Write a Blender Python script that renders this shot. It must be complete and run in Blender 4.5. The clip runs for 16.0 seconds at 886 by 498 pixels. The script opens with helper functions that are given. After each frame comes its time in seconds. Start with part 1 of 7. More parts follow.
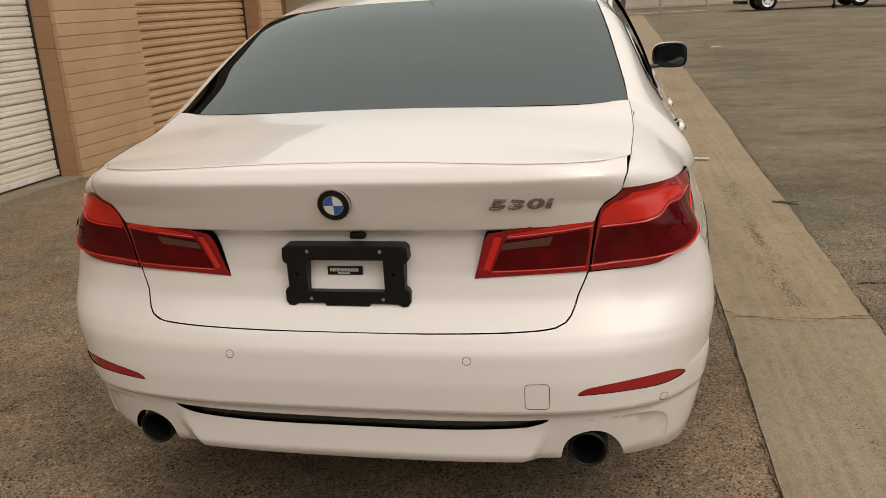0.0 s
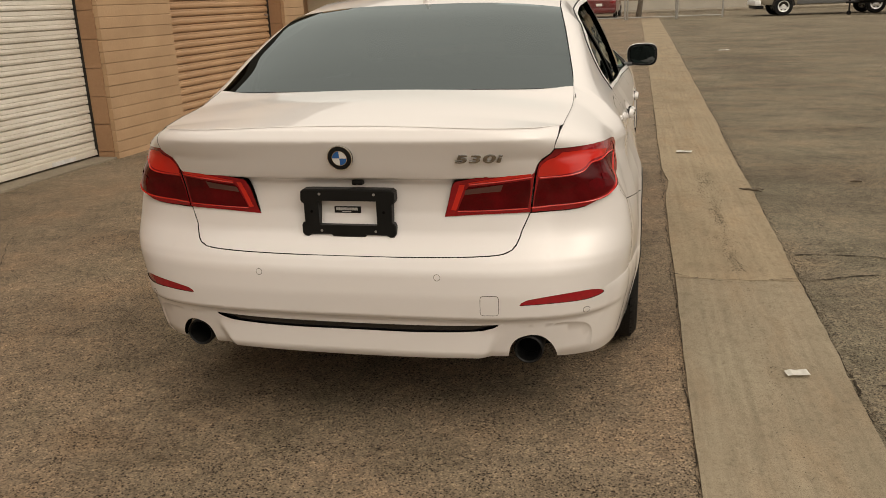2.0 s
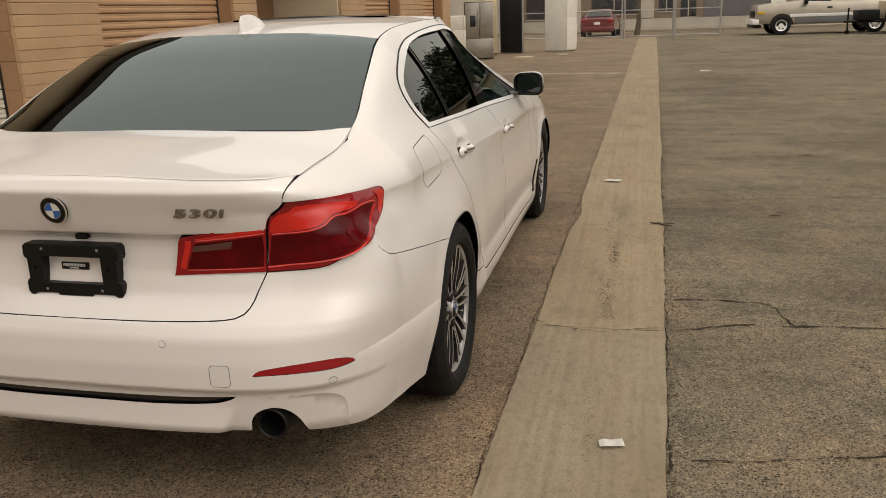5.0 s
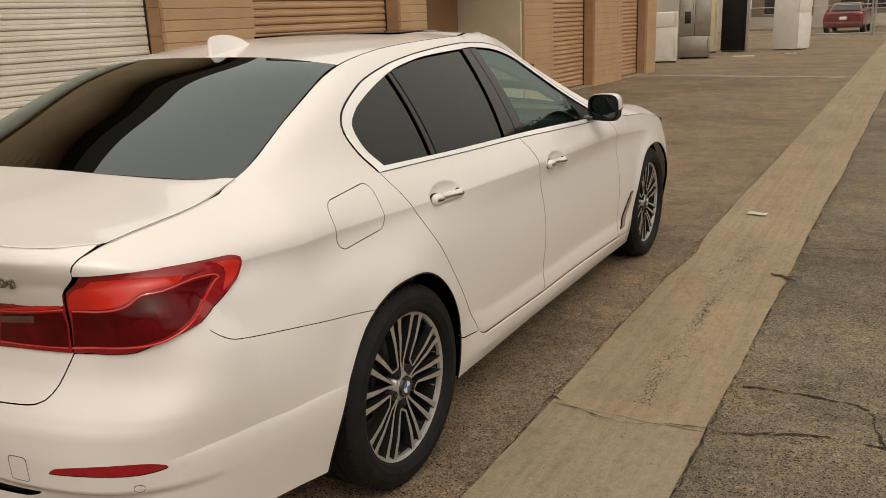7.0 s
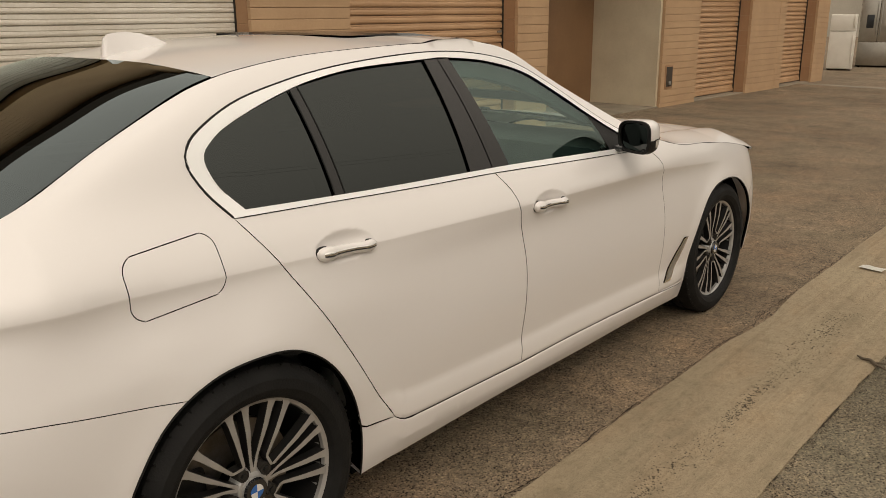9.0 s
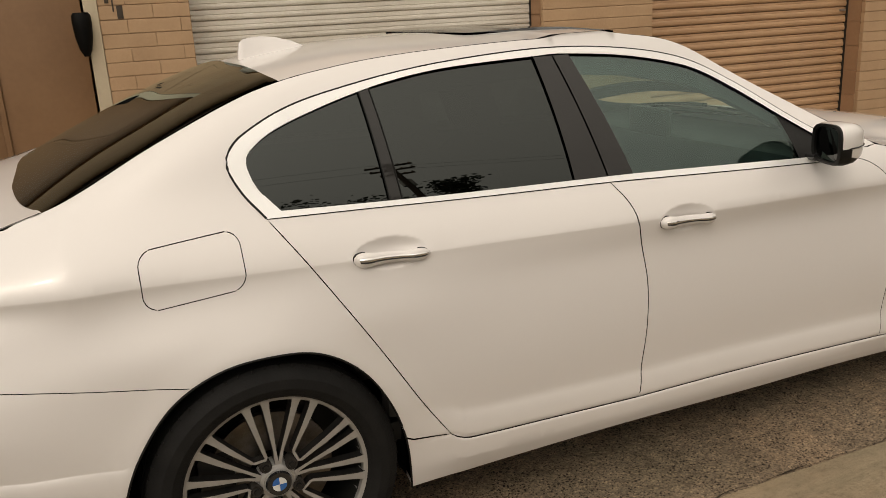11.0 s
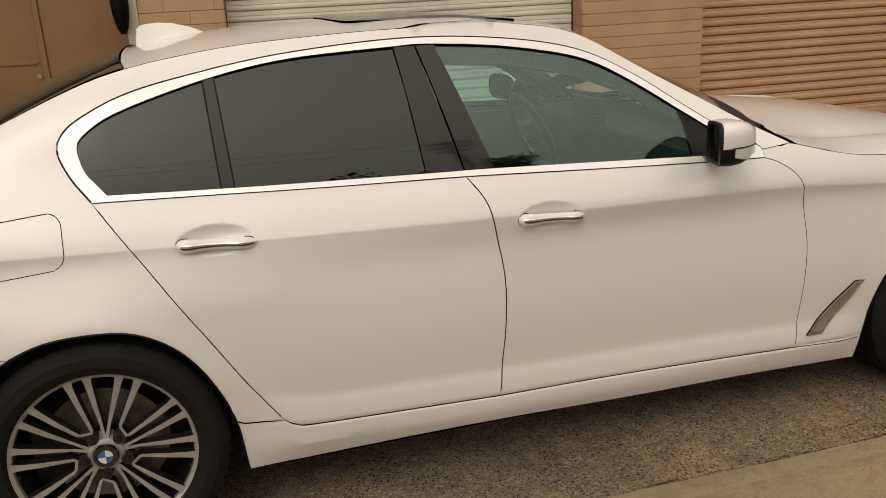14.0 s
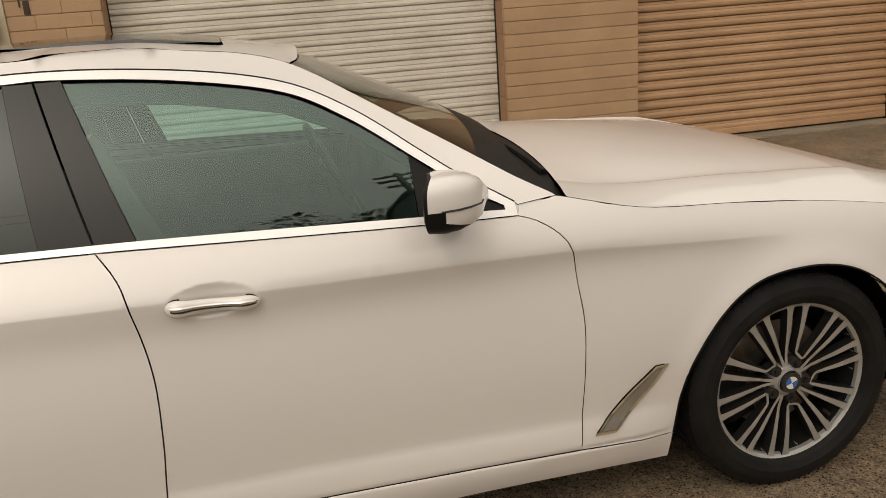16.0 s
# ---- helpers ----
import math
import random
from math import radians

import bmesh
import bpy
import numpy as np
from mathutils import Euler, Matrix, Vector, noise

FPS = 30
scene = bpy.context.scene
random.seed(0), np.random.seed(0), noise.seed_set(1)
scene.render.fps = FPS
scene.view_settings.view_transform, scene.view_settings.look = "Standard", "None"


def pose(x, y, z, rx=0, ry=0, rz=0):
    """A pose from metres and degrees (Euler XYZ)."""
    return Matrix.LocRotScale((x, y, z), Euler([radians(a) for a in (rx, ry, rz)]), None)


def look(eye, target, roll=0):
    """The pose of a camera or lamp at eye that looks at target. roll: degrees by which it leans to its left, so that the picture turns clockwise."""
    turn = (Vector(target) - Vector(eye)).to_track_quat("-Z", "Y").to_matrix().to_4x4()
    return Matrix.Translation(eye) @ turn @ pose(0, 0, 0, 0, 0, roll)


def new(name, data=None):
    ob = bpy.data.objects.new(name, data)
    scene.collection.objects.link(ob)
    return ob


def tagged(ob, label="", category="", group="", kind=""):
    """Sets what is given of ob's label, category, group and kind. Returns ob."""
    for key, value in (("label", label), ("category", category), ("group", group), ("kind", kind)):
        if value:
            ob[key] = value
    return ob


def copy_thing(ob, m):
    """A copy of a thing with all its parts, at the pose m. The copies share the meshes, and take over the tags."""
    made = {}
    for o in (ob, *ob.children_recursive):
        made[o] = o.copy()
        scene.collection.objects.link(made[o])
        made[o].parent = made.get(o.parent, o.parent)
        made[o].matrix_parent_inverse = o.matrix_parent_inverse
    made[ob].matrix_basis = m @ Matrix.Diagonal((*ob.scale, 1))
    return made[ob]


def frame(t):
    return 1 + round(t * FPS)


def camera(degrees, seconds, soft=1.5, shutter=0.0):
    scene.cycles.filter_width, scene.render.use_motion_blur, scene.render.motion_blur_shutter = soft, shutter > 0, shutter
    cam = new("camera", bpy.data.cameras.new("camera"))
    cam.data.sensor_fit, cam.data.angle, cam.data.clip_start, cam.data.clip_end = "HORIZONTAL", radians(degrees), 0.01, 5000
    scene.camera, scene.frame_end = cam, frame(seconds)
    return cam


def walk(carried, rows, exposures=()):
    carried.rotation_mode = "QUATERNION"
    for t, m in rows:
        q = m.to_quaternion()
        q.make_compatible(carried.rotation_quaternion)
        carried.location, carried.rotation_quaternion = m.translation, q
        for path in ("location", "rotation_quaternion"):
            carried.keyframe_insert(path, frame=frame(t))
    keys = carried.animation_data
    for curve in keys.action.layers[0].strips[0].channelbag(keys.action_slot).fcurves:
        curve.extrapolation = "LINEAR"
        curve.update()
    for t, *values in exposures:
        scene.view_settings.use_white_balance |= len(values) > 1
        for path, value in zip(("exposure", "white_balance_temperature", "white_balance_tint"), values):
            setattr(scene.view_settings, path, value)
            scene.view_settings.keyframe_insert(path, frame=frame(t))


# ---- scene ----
cam = camera(56.3, 16.0, 0.6)
PATH = [
    (0, (0.63, -2.855, 1.417), (0.239, -0.981, 0.836), -3.2),
    (0.5, (0.63, -3.035, 1.415), (0.217, -1.169, 0.826), -3.2),
    (1, (0.672, -3.193, 1.437), (0.253, -1.33, 0.841), -2.9),
    (1.5, (0.825, -3.349, 1.43), (0.401, -1.487, 0.837), -2.4),
    (2, (0.877, -3.49, 1.435), (0.45, -1.625, 0.854), -2.2),
    (2.5, (0.861, -3.652, 1.424), (0.444, -1.779, 0.86), -2.3),
    (3, (0.871, -3.723, 1.432), (0.495, -1.84, 0.871), -1.9),
    (3.5, (0.995, -3.681, 1.432), (0.647, -1.791, 0.879), -1.9),
    (4, (1.258, -3.534, 1.431), (0.889, -1.646, 0.883), -1.9),
    (4.5, (1.417, -3.289, 1.412), (1.014, -1.407, 0.868), -2.1),
    (5, (1.597, -3.018, 1.458), (1.144, -1.148, 0.914), -2.0),
    (5.2, (1.702, -2.947, 1.456), (1.204, -1.086, 0.917), -2.5),
    (7.3, (2.38, -2.011, 1.533), (1.286, -0.423, 1.002), -2.7),
    (7.5, (2.452, -1.931, 1.54), (1.275, -0.403, 1.012), -2.8),
    (8, (2.498, -1.682, 1.517), (1.304, -0.171, 0.977), -2.3),
    (8.2, (2.488, -1.566, 1.522), (1.292, -0.057, 0.981), -1.7),
    (10.3, (2.719, -0.578, 1.545), (1.209, 0.604, 0.976), -1.8),
    (10.5, (2.765, -0.508, 1.544), (1.177, 0.57, 0.982), -2.9),
    (11, (2.91, -0.356, 1.545), (1.15, 0.413, 0.988), -3.1),
    (11.5, (3.057, -0.34, 1.535), (1.247, 0.296, 0.969), -3.4),
    (12, (3.225, -0.386, 1.55), (1.414, 0.214, 0.95), -2.7),
    (12.5, (3.33, -0.303, 1.563), (1.518, 0.288, 0.956), -2.8),
    (13, (3.388, -0.071, 1.558), (1.561, 0.482, 0.96), -2.4),
    (13.5, (3.311, 0.146, 1.543), (1.475, 0.668, 0.944), -2.8),
    (14, (3.166, 0.39, 1.545), (1.327, 0.901, 0.949), -3.0),
    (14.5, (3.099, 0.667, 1.535), (1.261, 1.189, 0.943), -3.2),
    (15, (3.038, 0.963, 1.54), (1.196, 1.464, 0.945), -3.4),
    (15.5, (2.892, 1.189, 1.504), (1.044, 1.678, 0.915), -3.5),
    (16, (2.815, 1.449, 1.518), (0.96, 1.916, 0.934), -4.2),
]
walk(cam, [(t, look(eye, target, roll)) for t, eye, target, roll in PATH], [(0, 0.27, 7000, 12), (1, 0.27, 7350, 12), (2.5, 0.265, 7350, 12), (4, 0.26, 7060, 12), (5, 0.26, 7060, 12), (8, 0.14, 7400, 12), (11, 0.07, 7350, 12), (12.5, 0.10, 7600, 12), (14, 0.08, 7480, 12), (16, 0.08, 7330, 12)])

# ---- daylight: a smoky, overcast afternoon ----
world = bpy.data.worlds.new("world")
scene.world = world
world.use_nodes = True
wn, wl = world.node_tree.nodes, world.node_tree.links
sky = wn.new("ShaderNodeTexSky")
sky.sky_type, sky.sun_disc = "NISHITA", False
sky.sun_elevation, sky.sun_rotation = radians(45), radians(126)
sky.air_density, sky.dust_density, sky.ozone_density = 1.0, 6.0, 1.0
sat = wn.new("ShaderNodeHueSaturation")
sat.inputs["Saturation"].default_value = 0.12
haze = wn.new("ShaderNodeMixRGB")
haze.inputs[0].default_value = 0.62
haze.inputs[2].default_value = (9.8, 9.5, 8.9, 1)
wl.new(sky.outputs[0], sat.inputs["Color"])
wl.new(sat.outputs[0], haze.inputs[1])
# an overcast dome: brighter overhead than at the horizon
where, split, rise, dome = wn.new("ShaderNodeTexCoord"), wn.new("ShaderNodeSeparateXYZ"), wn.new("ShaderNodeMapRange"), wn.new("ShaderNodeMixRGB")
wl.new(where.outputs["Generated"], split.inputs[0])
wl.new(split.outputs["Z"], rise.inputs["Value"])
rise.inputs["To Min"].default_value, rise.inputs["To Max"].default_value = 0.50, 1.48
dome.blend_type = "MULTIPLY"
dome.inputs[0].default_value = 1
wl.new(haze.outputs[0], dome.inputs[1])
wl.new(rise.outputs[0], dome.inputs[2])
wl.new(dome.outputs[0], wn["Background"].inputs[0])
wn["Background"].inputs[1].default_value = 0.105
sun_data = bpy.data.lights.new("sun", "SUN")
sun_data.energy, sun_data.angle, sun_data.color = 0.15, radians(5), (1.0, 0.86, 0.70)
sun = new("sun", sun_data)
sun.matrix_world = look((23, -17, 28), (0, 0, 0))


# ---- materials ----
def surface(name, a, b=None, scale=6.0, rough=0.7, bump=0.0, bump_scale=60.0, metal=0.0, coat=0.0, spec=0.5, grain=0.25, island=0.0):
    """A surface of two colours mixed by coarse stains and fine grain, with relief."""
    m = bpy.data.materials.new(name)
    m.use_nodes = True
    n, l = m.node_tree.nodes, m.node_tree.links
    p = n["Principled BSDF"]
    b = b or tuple(c * 0.82 for c in a)
    geo = n.new("ShaderNodeNewGeometry")
    big, fine = n.new("ShaderNodeTexNoise"), n.new("ShaderNodeTexNoise")
    big.inputs["Scale"].default_value, big.inputs["Detail"].default_value = scale, 6
    fine.inputs["Scale"].default_value, fine.inputs["Detail"].default_value = scale * 17, 4
    l.new(geo.outputs["Position"], big.inputs["Vector"])
    l.new(geo.outputs["Position"], fine.inputs["Vector"])
    mix = n.new("ShaderNodeMath")
    mix.operation = "MULTIPLY_ADD"
    mix.inputs[1].default_value = grain
    l.new(fine.outputs[0], mix.inputs[0])
    l.new(big.outputs[0], mix.inputs[2])
    ramp = n.new("ShaderNodeValToRGB")
    ramp.color_ramp.elements[0].position, ramp.color_ramp.elements[1].position = 0.35 + grain / 2, 0.68 + grain / 2
    ramp.color_ramp.elements[0].color, ramp.color_ramp.elements[1].color = (*b, 1), (*a, 1)
    l.new(mix.outputs[0], ramp.inputs[0])
    out = ramp.outputs[0]
    if island:
        info = n.new("ShaderNodeObjectInfo")
        rnd = n.new("ShaderNodeMapRange")
        rnd.inputs["To Min"].default_value, rnd.inputs["To Max"].default_value = 1 - island, 1 + island
        l.new(info.outputs["Random"], rnd.inputs["Value"])
        hsv = n.new("ShaderNodeHueSaturation")
        l.new(out, hsv.inputs["Color"])
        l.new(rnd.outputs[0], hsv.inputs["Value"])
        out = hsv.outputs[0]
    l.new(out, p.inputs["Base Color"])
    rr = n.new("ShaderNodeMapRange")
    rr.inputs["To Min"].default_value, rr.inputs["To Max"].default_value = max(0.0, rough - 0.08 * min(1, rough * 2)), min(1, rough + 0.08 * min(1, rough * 2))
    l.new(big.outputs[0], rr.inputs["Value"])
    l.new(rr.outputs[0], p.inputs["Roughness"])
    p.inputs["Metallic"].default_value = metal
    p.inputs["Coat Weight"].default_value = coat
    p.inputs["Coat Roughness"].default_value = 0.03
    p.inputs["Specular IOR Level"].default_value = spec
    if bump:
        t = n.new("ShaderNodeTexNoise")
        t.inputs["Scale"].default_value, t.inputs["Detail"].default_value = bump_scale, 5
        l.new(geo.outputs["Position"], t.inputs["Vector"])
        bm_ = n.new("ShaderNodeBump")
        bm_.inputs["Strength"].default_value, bm_.inputs["Distance"].default_value = bump, 0.01
        l.new(t.outputs[0], bm_.inputs["Height"])
        l.new(bm_.outputs[0], p.inputs["Normal"])
    return m


def pane(name, tint, gloss=0.0, shade=(1, 1, 1)):
    """Thin glass: tinted see-through, with a mirror gloss that grows at grazing angles."""
    m = bpy.data.materials.new(name)
    m.use_nodes = True
    n, l = m.node_tree.nodes, m.node_tree.links
    n.remove(n["Principled BSDF"])
    clear, shine, mix, fres = n.new("ShaderNodeBsdfTransparent"), n.new("ShaderNodeBsdfGlossy"), n.new("ShaderNodeMixShader"), n.new("ShaderNodeLayerWeight")
    clear.inputs[0].default_value = (*tint, 1)
    shine.inputs["Roughness"].default_value = 0.0
    shine.inputs["Color"].default_value = (*shade, 1)
    fres.inputs[0].default_value = 0.5
    steep = n.new("ShaderNodeMath")
    steep.operation = "POWER"
    steep.inputs[1].default_value = 5.0
    l.new(fres.outputs["Facing"], steep.inputs[0])
    add = n.new("ShaderNodeMath")
    add.operation, add.use_clamp = "ADD", True
    add.inputs[1].default_value = 0.04 + gloss
    l.new(steep.outputs[0], add.inputs[0])
    l.new(add.outputs[0], mix.inputs[0])
    l.new(clear.outputs[0], mix.inputs[1])
    l.new(shine.outputs[0], mix.inputs[2])
    l.new(mix.outputs[0], n["Material Output"].inputs[0])
    return m


def asphalt_surface():
    """Weathered asphalt: pale and dark aggregate, pits, oil stains."""
    m = bpy.data.materials.new("asphalt")
    m.use_nodes = True
    n, l = m.node_tree.nodes, m.node_tree.links
    p = n["Principled BSDF"]
    geo = n.new("ShaderNodeNewGeometry")

    def noise_at(scale, detail=6, rough=0.6):
        t = n.new("ShaderNodeTexNoise")
        t.inputs["Scale"].default_value, t.inputs["Detail"].default_value, t.inputs["Roughness"].default_value = scale, detail, rough
        l.new(geo.outputs["Position"], t.inputs["Vector"])
        return t.outputs[0]

    def ramp(src, stops):
        r = n.new("ShaderNodeValToRGB")
        e = r.color_ramp.elements
        while len(e) < len(stops):
            e.new(0.5)
        for k, (pos, col) in zip(e, stops):
            k.position, k.color = pos, (*col, 1)
        l.new(src, r.inputs[0])
        return r.outputs[0]

    def mul(a, b, f=1.0, mode="MULTIPLY"):
        x = n.new("ShaderNodeMixRGB")
        x.blend_type = mode
        x.inputs[0].default_value = f
        l.new(a, x.inputs[1])
        l.new(b, x.inputs[2])
        return x.outputs[0]

    def cells(scale, wobble=0.0):
        v = n.new("ShaderNodeTexVoronoi")
        v.inputs["Scale"].default_value = scale
        if wobble:
            w_, k = n.new("ShaderNodeTexNoise"), n.new("ShaderNodeVectorMath")
            w_.inputs["Scale"].default_value = scale * 1.3
            l.new(geo.outputs["Position"], w_.inputs["Vector"])
            k.operation = "MULTIPLY_ADD"
            k.inputs[1].default_value = (wobble / scale,) * 3
            l.new(w_.outputs["Color"], k.inputs[0])
            l.new(geo.outputs["Position"], k.inputs[2])
            l.new(k.outputs[0], v.inputs["Vector"])
        else:
            l.new(geo.outputs["Position"], v.inputs["Vector"])
        return v

    def math_(op, a, b):
        x = n.new("ShaderNodeMath")
        x.operation = op
        for k, q in enumerate((a, b)):
            if isinstance(q, (int, float)):
                x.inputs[k].default_value = q
            else:
                l.new(q, x.inputs[k])
        return x.outputs[0]

    stone, chip, pit = cells(190), cells(80, 0.6), cells(86, 1.2)
    speck = ramp(stone.outputs["Color"], ((0.1, (0.50, 0.49, 0.48)), (0.4, (0.90, 0.90, 0.90)), (0.7, (1.12, 1.11, 1.09)), (0.9, (1.62, 1.58, 1.50))))
    chips = ramp(chip.outputs["Color"], ((0.15, (0.82, 0.81, 0.80)), (0.5, (1.0, 1.0, 1.0)), (0.80, (1.08, 1.07, 1.06)), (0.90, (1.36, 1.34, 1.30))))
    # open pits between the stones, shade put into colour; some cells hold none
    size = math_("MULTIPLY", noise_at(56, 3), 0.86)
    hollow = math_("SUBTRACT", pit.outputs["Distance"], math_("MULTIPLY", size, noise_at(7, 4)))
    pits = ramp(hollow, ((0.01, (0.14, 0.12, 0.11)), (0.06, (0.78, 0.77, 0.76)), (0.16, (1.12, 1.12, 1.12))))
    base = ramp(noise_at(0.55, 8), ((0.32, (0.156, 0.119, 0.083)), (0.52, (0.202, 0.155, 0.108)), (0.72, (0.230, 0.180, 0.128))))
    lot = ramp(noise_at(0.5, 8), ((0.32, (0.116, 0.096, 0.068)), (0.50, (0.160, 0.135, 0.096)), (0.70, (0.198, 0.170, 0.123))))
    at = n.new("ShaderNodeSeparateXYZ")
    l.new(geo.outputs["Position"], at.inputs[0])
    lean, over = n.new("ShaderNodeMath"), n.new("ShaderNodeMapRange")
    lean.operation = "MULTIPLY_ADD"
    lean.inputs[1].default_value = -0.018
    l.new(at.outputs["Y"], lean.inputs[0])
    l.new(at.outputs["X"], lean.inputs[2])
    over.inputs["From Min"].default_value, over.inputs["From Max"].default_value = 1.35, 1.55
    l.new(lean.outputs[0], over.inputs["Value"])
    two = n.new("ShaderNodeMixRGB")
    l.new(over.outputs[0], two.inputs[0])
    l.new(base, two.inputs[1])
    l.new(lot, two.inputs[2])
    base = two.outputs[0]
    # rusty and greenish patches, mottling, and long wear stains across the lot
    hue = ramp(noise_at(1.3, 6, 0.65), ((0.36, (0.94, 0.975, 0.97)), (0.5, (1.0, 1.0, 1.0)), (0.64, (1.06, 1.0, 0.96))))
    streak = ramp(noise_at(2.6, 8, 0.7), ((0.33, (0.80, 0.79, 0.77)), (0.48, (0.98, 0.98, 0.98)), (0.66, (1.13, 1.12, 1.10))))
    mottle = ramp(noise_at(17, 5, 0.7), ((0.34, (0.80, 0.79, 0.78)), (0.5, (1.0, 1.0, 1.0)), (0.66, (1.14, 1.13, 1.12))))
    band, wide = n.new("ShaderNodeTexNoise"), n.new("ShaderNodeMapping")
    wide.inputs["Scale"].default_value = (0.5, 1.3, 1.0)
    band.inputs["Scale"].default_value, band.inputs["Detail"].default_value, band.inputs["Roughness"].default_value = 0.9, 10, 0.72
    l.new(geo.outputs["Position"], wide.inputs["Vector"])
    l.new(wide.outputs[0], band.inputs["Vector"])
    bands = ramp(band.outputs[0], ((0.34, (0.72, 0.71, 0.69)), (0.47, (0.97, 0.97, 0.97)), (0.60, (1.05, 1.05, 1.04)), (0.72, (1.22, 1.22, 1.20))))
    col = base
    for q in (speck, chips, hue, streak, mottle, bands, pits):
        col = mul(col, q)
    l.new(col, p.inputs["Base Color"])
    p.inputs["Roughness"].default_value = 0.88
    p.inputs["Specular IOR Level"].default_value = 0.25
    h = n.new("ShaderNodeBump")
    h.inputs["Strength"].default_value, h.inputs["Distance"].default_value = 0.7, 0.006
    l.new(mul(mul(stone.outputs["Distance"], noise_at(60), 0.6), pits, 0.8), h.inputs["Height"])
    l.new(h.outputs[0], p.inputs["Normal"])
    return m


def concrete_surface(name, tone):
    """Old trowelled concrete: water stains along the run, a worn pitted middle, fine sand grain."""
    m = bpy.data.materials.new(name)
    m.use_nodes = True
    n, l = m.node_tree.nodes, m.node_tree.links
    p = n["Principled BSDF"]
    geo = n.new("ShaderNodeNewGeometry")

    def layer(scale, squash, stops, detail=6, rough=0.6):
        t, k, r = n.new("ShaderNodeTexNoise"), n.new("ShaderNodeMapping"), n.new("ShaderNodeValToRGB")
        k.inputs["Scale"].default_value = squash
        t.inputs["Scale"].default_value, t.inputs["Detail"].default_value, t.inputs["Roughness"].default_value = scale, detail, rough
        l.new(geo.outputs["Position"], k.inputs["Vector"])
        l.new(k.outputs[0], t.inputs["Vector"])
        e = r.color_ramp.elements
        while len(e) < len(stops):
            e.new(0.5)
        for q, (pos, c) in zip(e, stops):
            q.position, q.color = pos, (*c, 1)
        l.new(t.outputs[0], r.inputs[0])
        return r.outputs[0], t.outputs[0]

    def grey(v, warm=0.0):
        return (v, v * (1 - warm * .5), v * (1 - warm))
    col, _ = layer(1.1, (1, .7, 1), [(q, tuple(u * k for u, k in zip(c, tone))) for q, c in ((0.30, (0.196, 0.160, 0.111)), (0.5, (0.230, 0.188, 0.131)), (0.7, (0.258, 0.214, 0.151)))], 8)
    for scale, squash, stops, detail in (
            (1.0, (22.0, .5, 1), ((0.34, grey(.86, .02)), (0.5, grey(1.0)), (0.66, grey(1.09))), 8),
            (2.3, (1.6, .5, 1), ((0.40, (.98, 1.0, 1.0)), (0.52, grey(1.0)), (0.64, (1.035, .99, .95))), 9),
            (3.2, (1, .45, 1), ((0.32, grey(.87, .03)), (0.48, grey(1.0)), (0.66, grey(1.07))), 10),
            (30, (1, .55, 1), ((0.34, grey(.84, .04)), (0.47, grey(1.0)), (0.70, grey(1.09))), 8),
            (90, (1, 1, 1), ((0.30, grey(.60, .06)), (0.40, grey(.97)), (0.70, grey(1.10))), 4),
            (300, (1, 1, 1), ((0.30, grey(.50, .06)), (0.44, grey(.98)), (0.70, grey(1.28))), 3)):
        q, _ = layer(scale, squash, stops, detail, 0.68)
        x = n.new("ShaderNodeMixRGB")
        x.blend_type = "MULTIPLY"
        x.inputs[0].default_value = 1
        l.new(col, x.inputs[1])
        l.new(q, x.inputs[2])
        col = x.outputs[0]
    l.new(col, p.inputs["Base Color"])
    p.inputs["Roughness"].default_value = 0.88
    p.inputs["Specular IOR Level"].default_value = 0.25
    _, t = layer(130, (1, 1, 1), ((0, (0, 0, 0)), (1, (1, 1, 1))), 5)
    h = n.new("ShaderNodeBump")
    h.inputs["Strength"].default_value, h.inputs["Distance"].default_value = 0.5, 0.006
    l.new(t, h.inputs["Height"])
    l.new(h.outputs[0], p.inputs["Normal"])
    return m


PAINT = surface("white_paint", (0.752, 0.722, 0.702), (0.738, 0.708, 0.688), 0.7, 0.42, metal=0.13, coat=0.9, spec=0.25, grain=0.02)
BLACK_GLOSS = surface("black_gloss", (0.012, 0.012, 0.013), None, 5, 0.12, coat=0.6)
BLACK_TRIM = surface("black_trim", (0.0085, 0.0082, 0.0078), (0.006, 0.006, 0.0056), 9, 0.5, spec=0.2, bump=0.1, bump_scale=400)
PILLAR_BLACK = surface("pillar_black", (0.016, 0.015, 0.014), None, 9, 0.06, coat=0.0, spec=0.55)
RUBBER = surface("rubber", (0.0070, 0.0070, 0.0068), (0.0110, 0.0106, 0.0102), 14, 0.68, spec=0.20, bump=0.2, bump_scale=160)
BRUSHED = surface("brushed_grey", (0.40, 0.38, 0.35), (0.34, 0.32, 0.29), 12, 0.4, metal=0.7)
CHROME = surface("chrome", (0.80, 0.79, 0.76), (0.76, 0.75, 0.72), 4, 0.06, metal=1.0, grain=0.03)
SATIN = surface("satin_aluminium", (0.89, 0.89, 0.88), (0.86, 0.86, 0.85), 9, 0.34, metal=0.35, grain=0.05)
MACHINED = surface("machined_alloy", (0.47, 0.462, 0.452), (0.41, 0.402, 0.394), 30, 0.34, metal=0.6)
WHEEL_GREY = surface("wheel_grey", (0.030, 0.029, 0.028), None, 10, 0.38, metal=0.6)
BRAKE = surface("brake_disc", (0.30, 0.28, 0.26), (0.18, 0.15, 0.12), 16, 0.4, metal=1.0)
RED_LENS = surface("red_lens", (0.285, 0.005, 0.009), (0.225, 0.004, 0.007), 16, 0.10, coat=0.4)
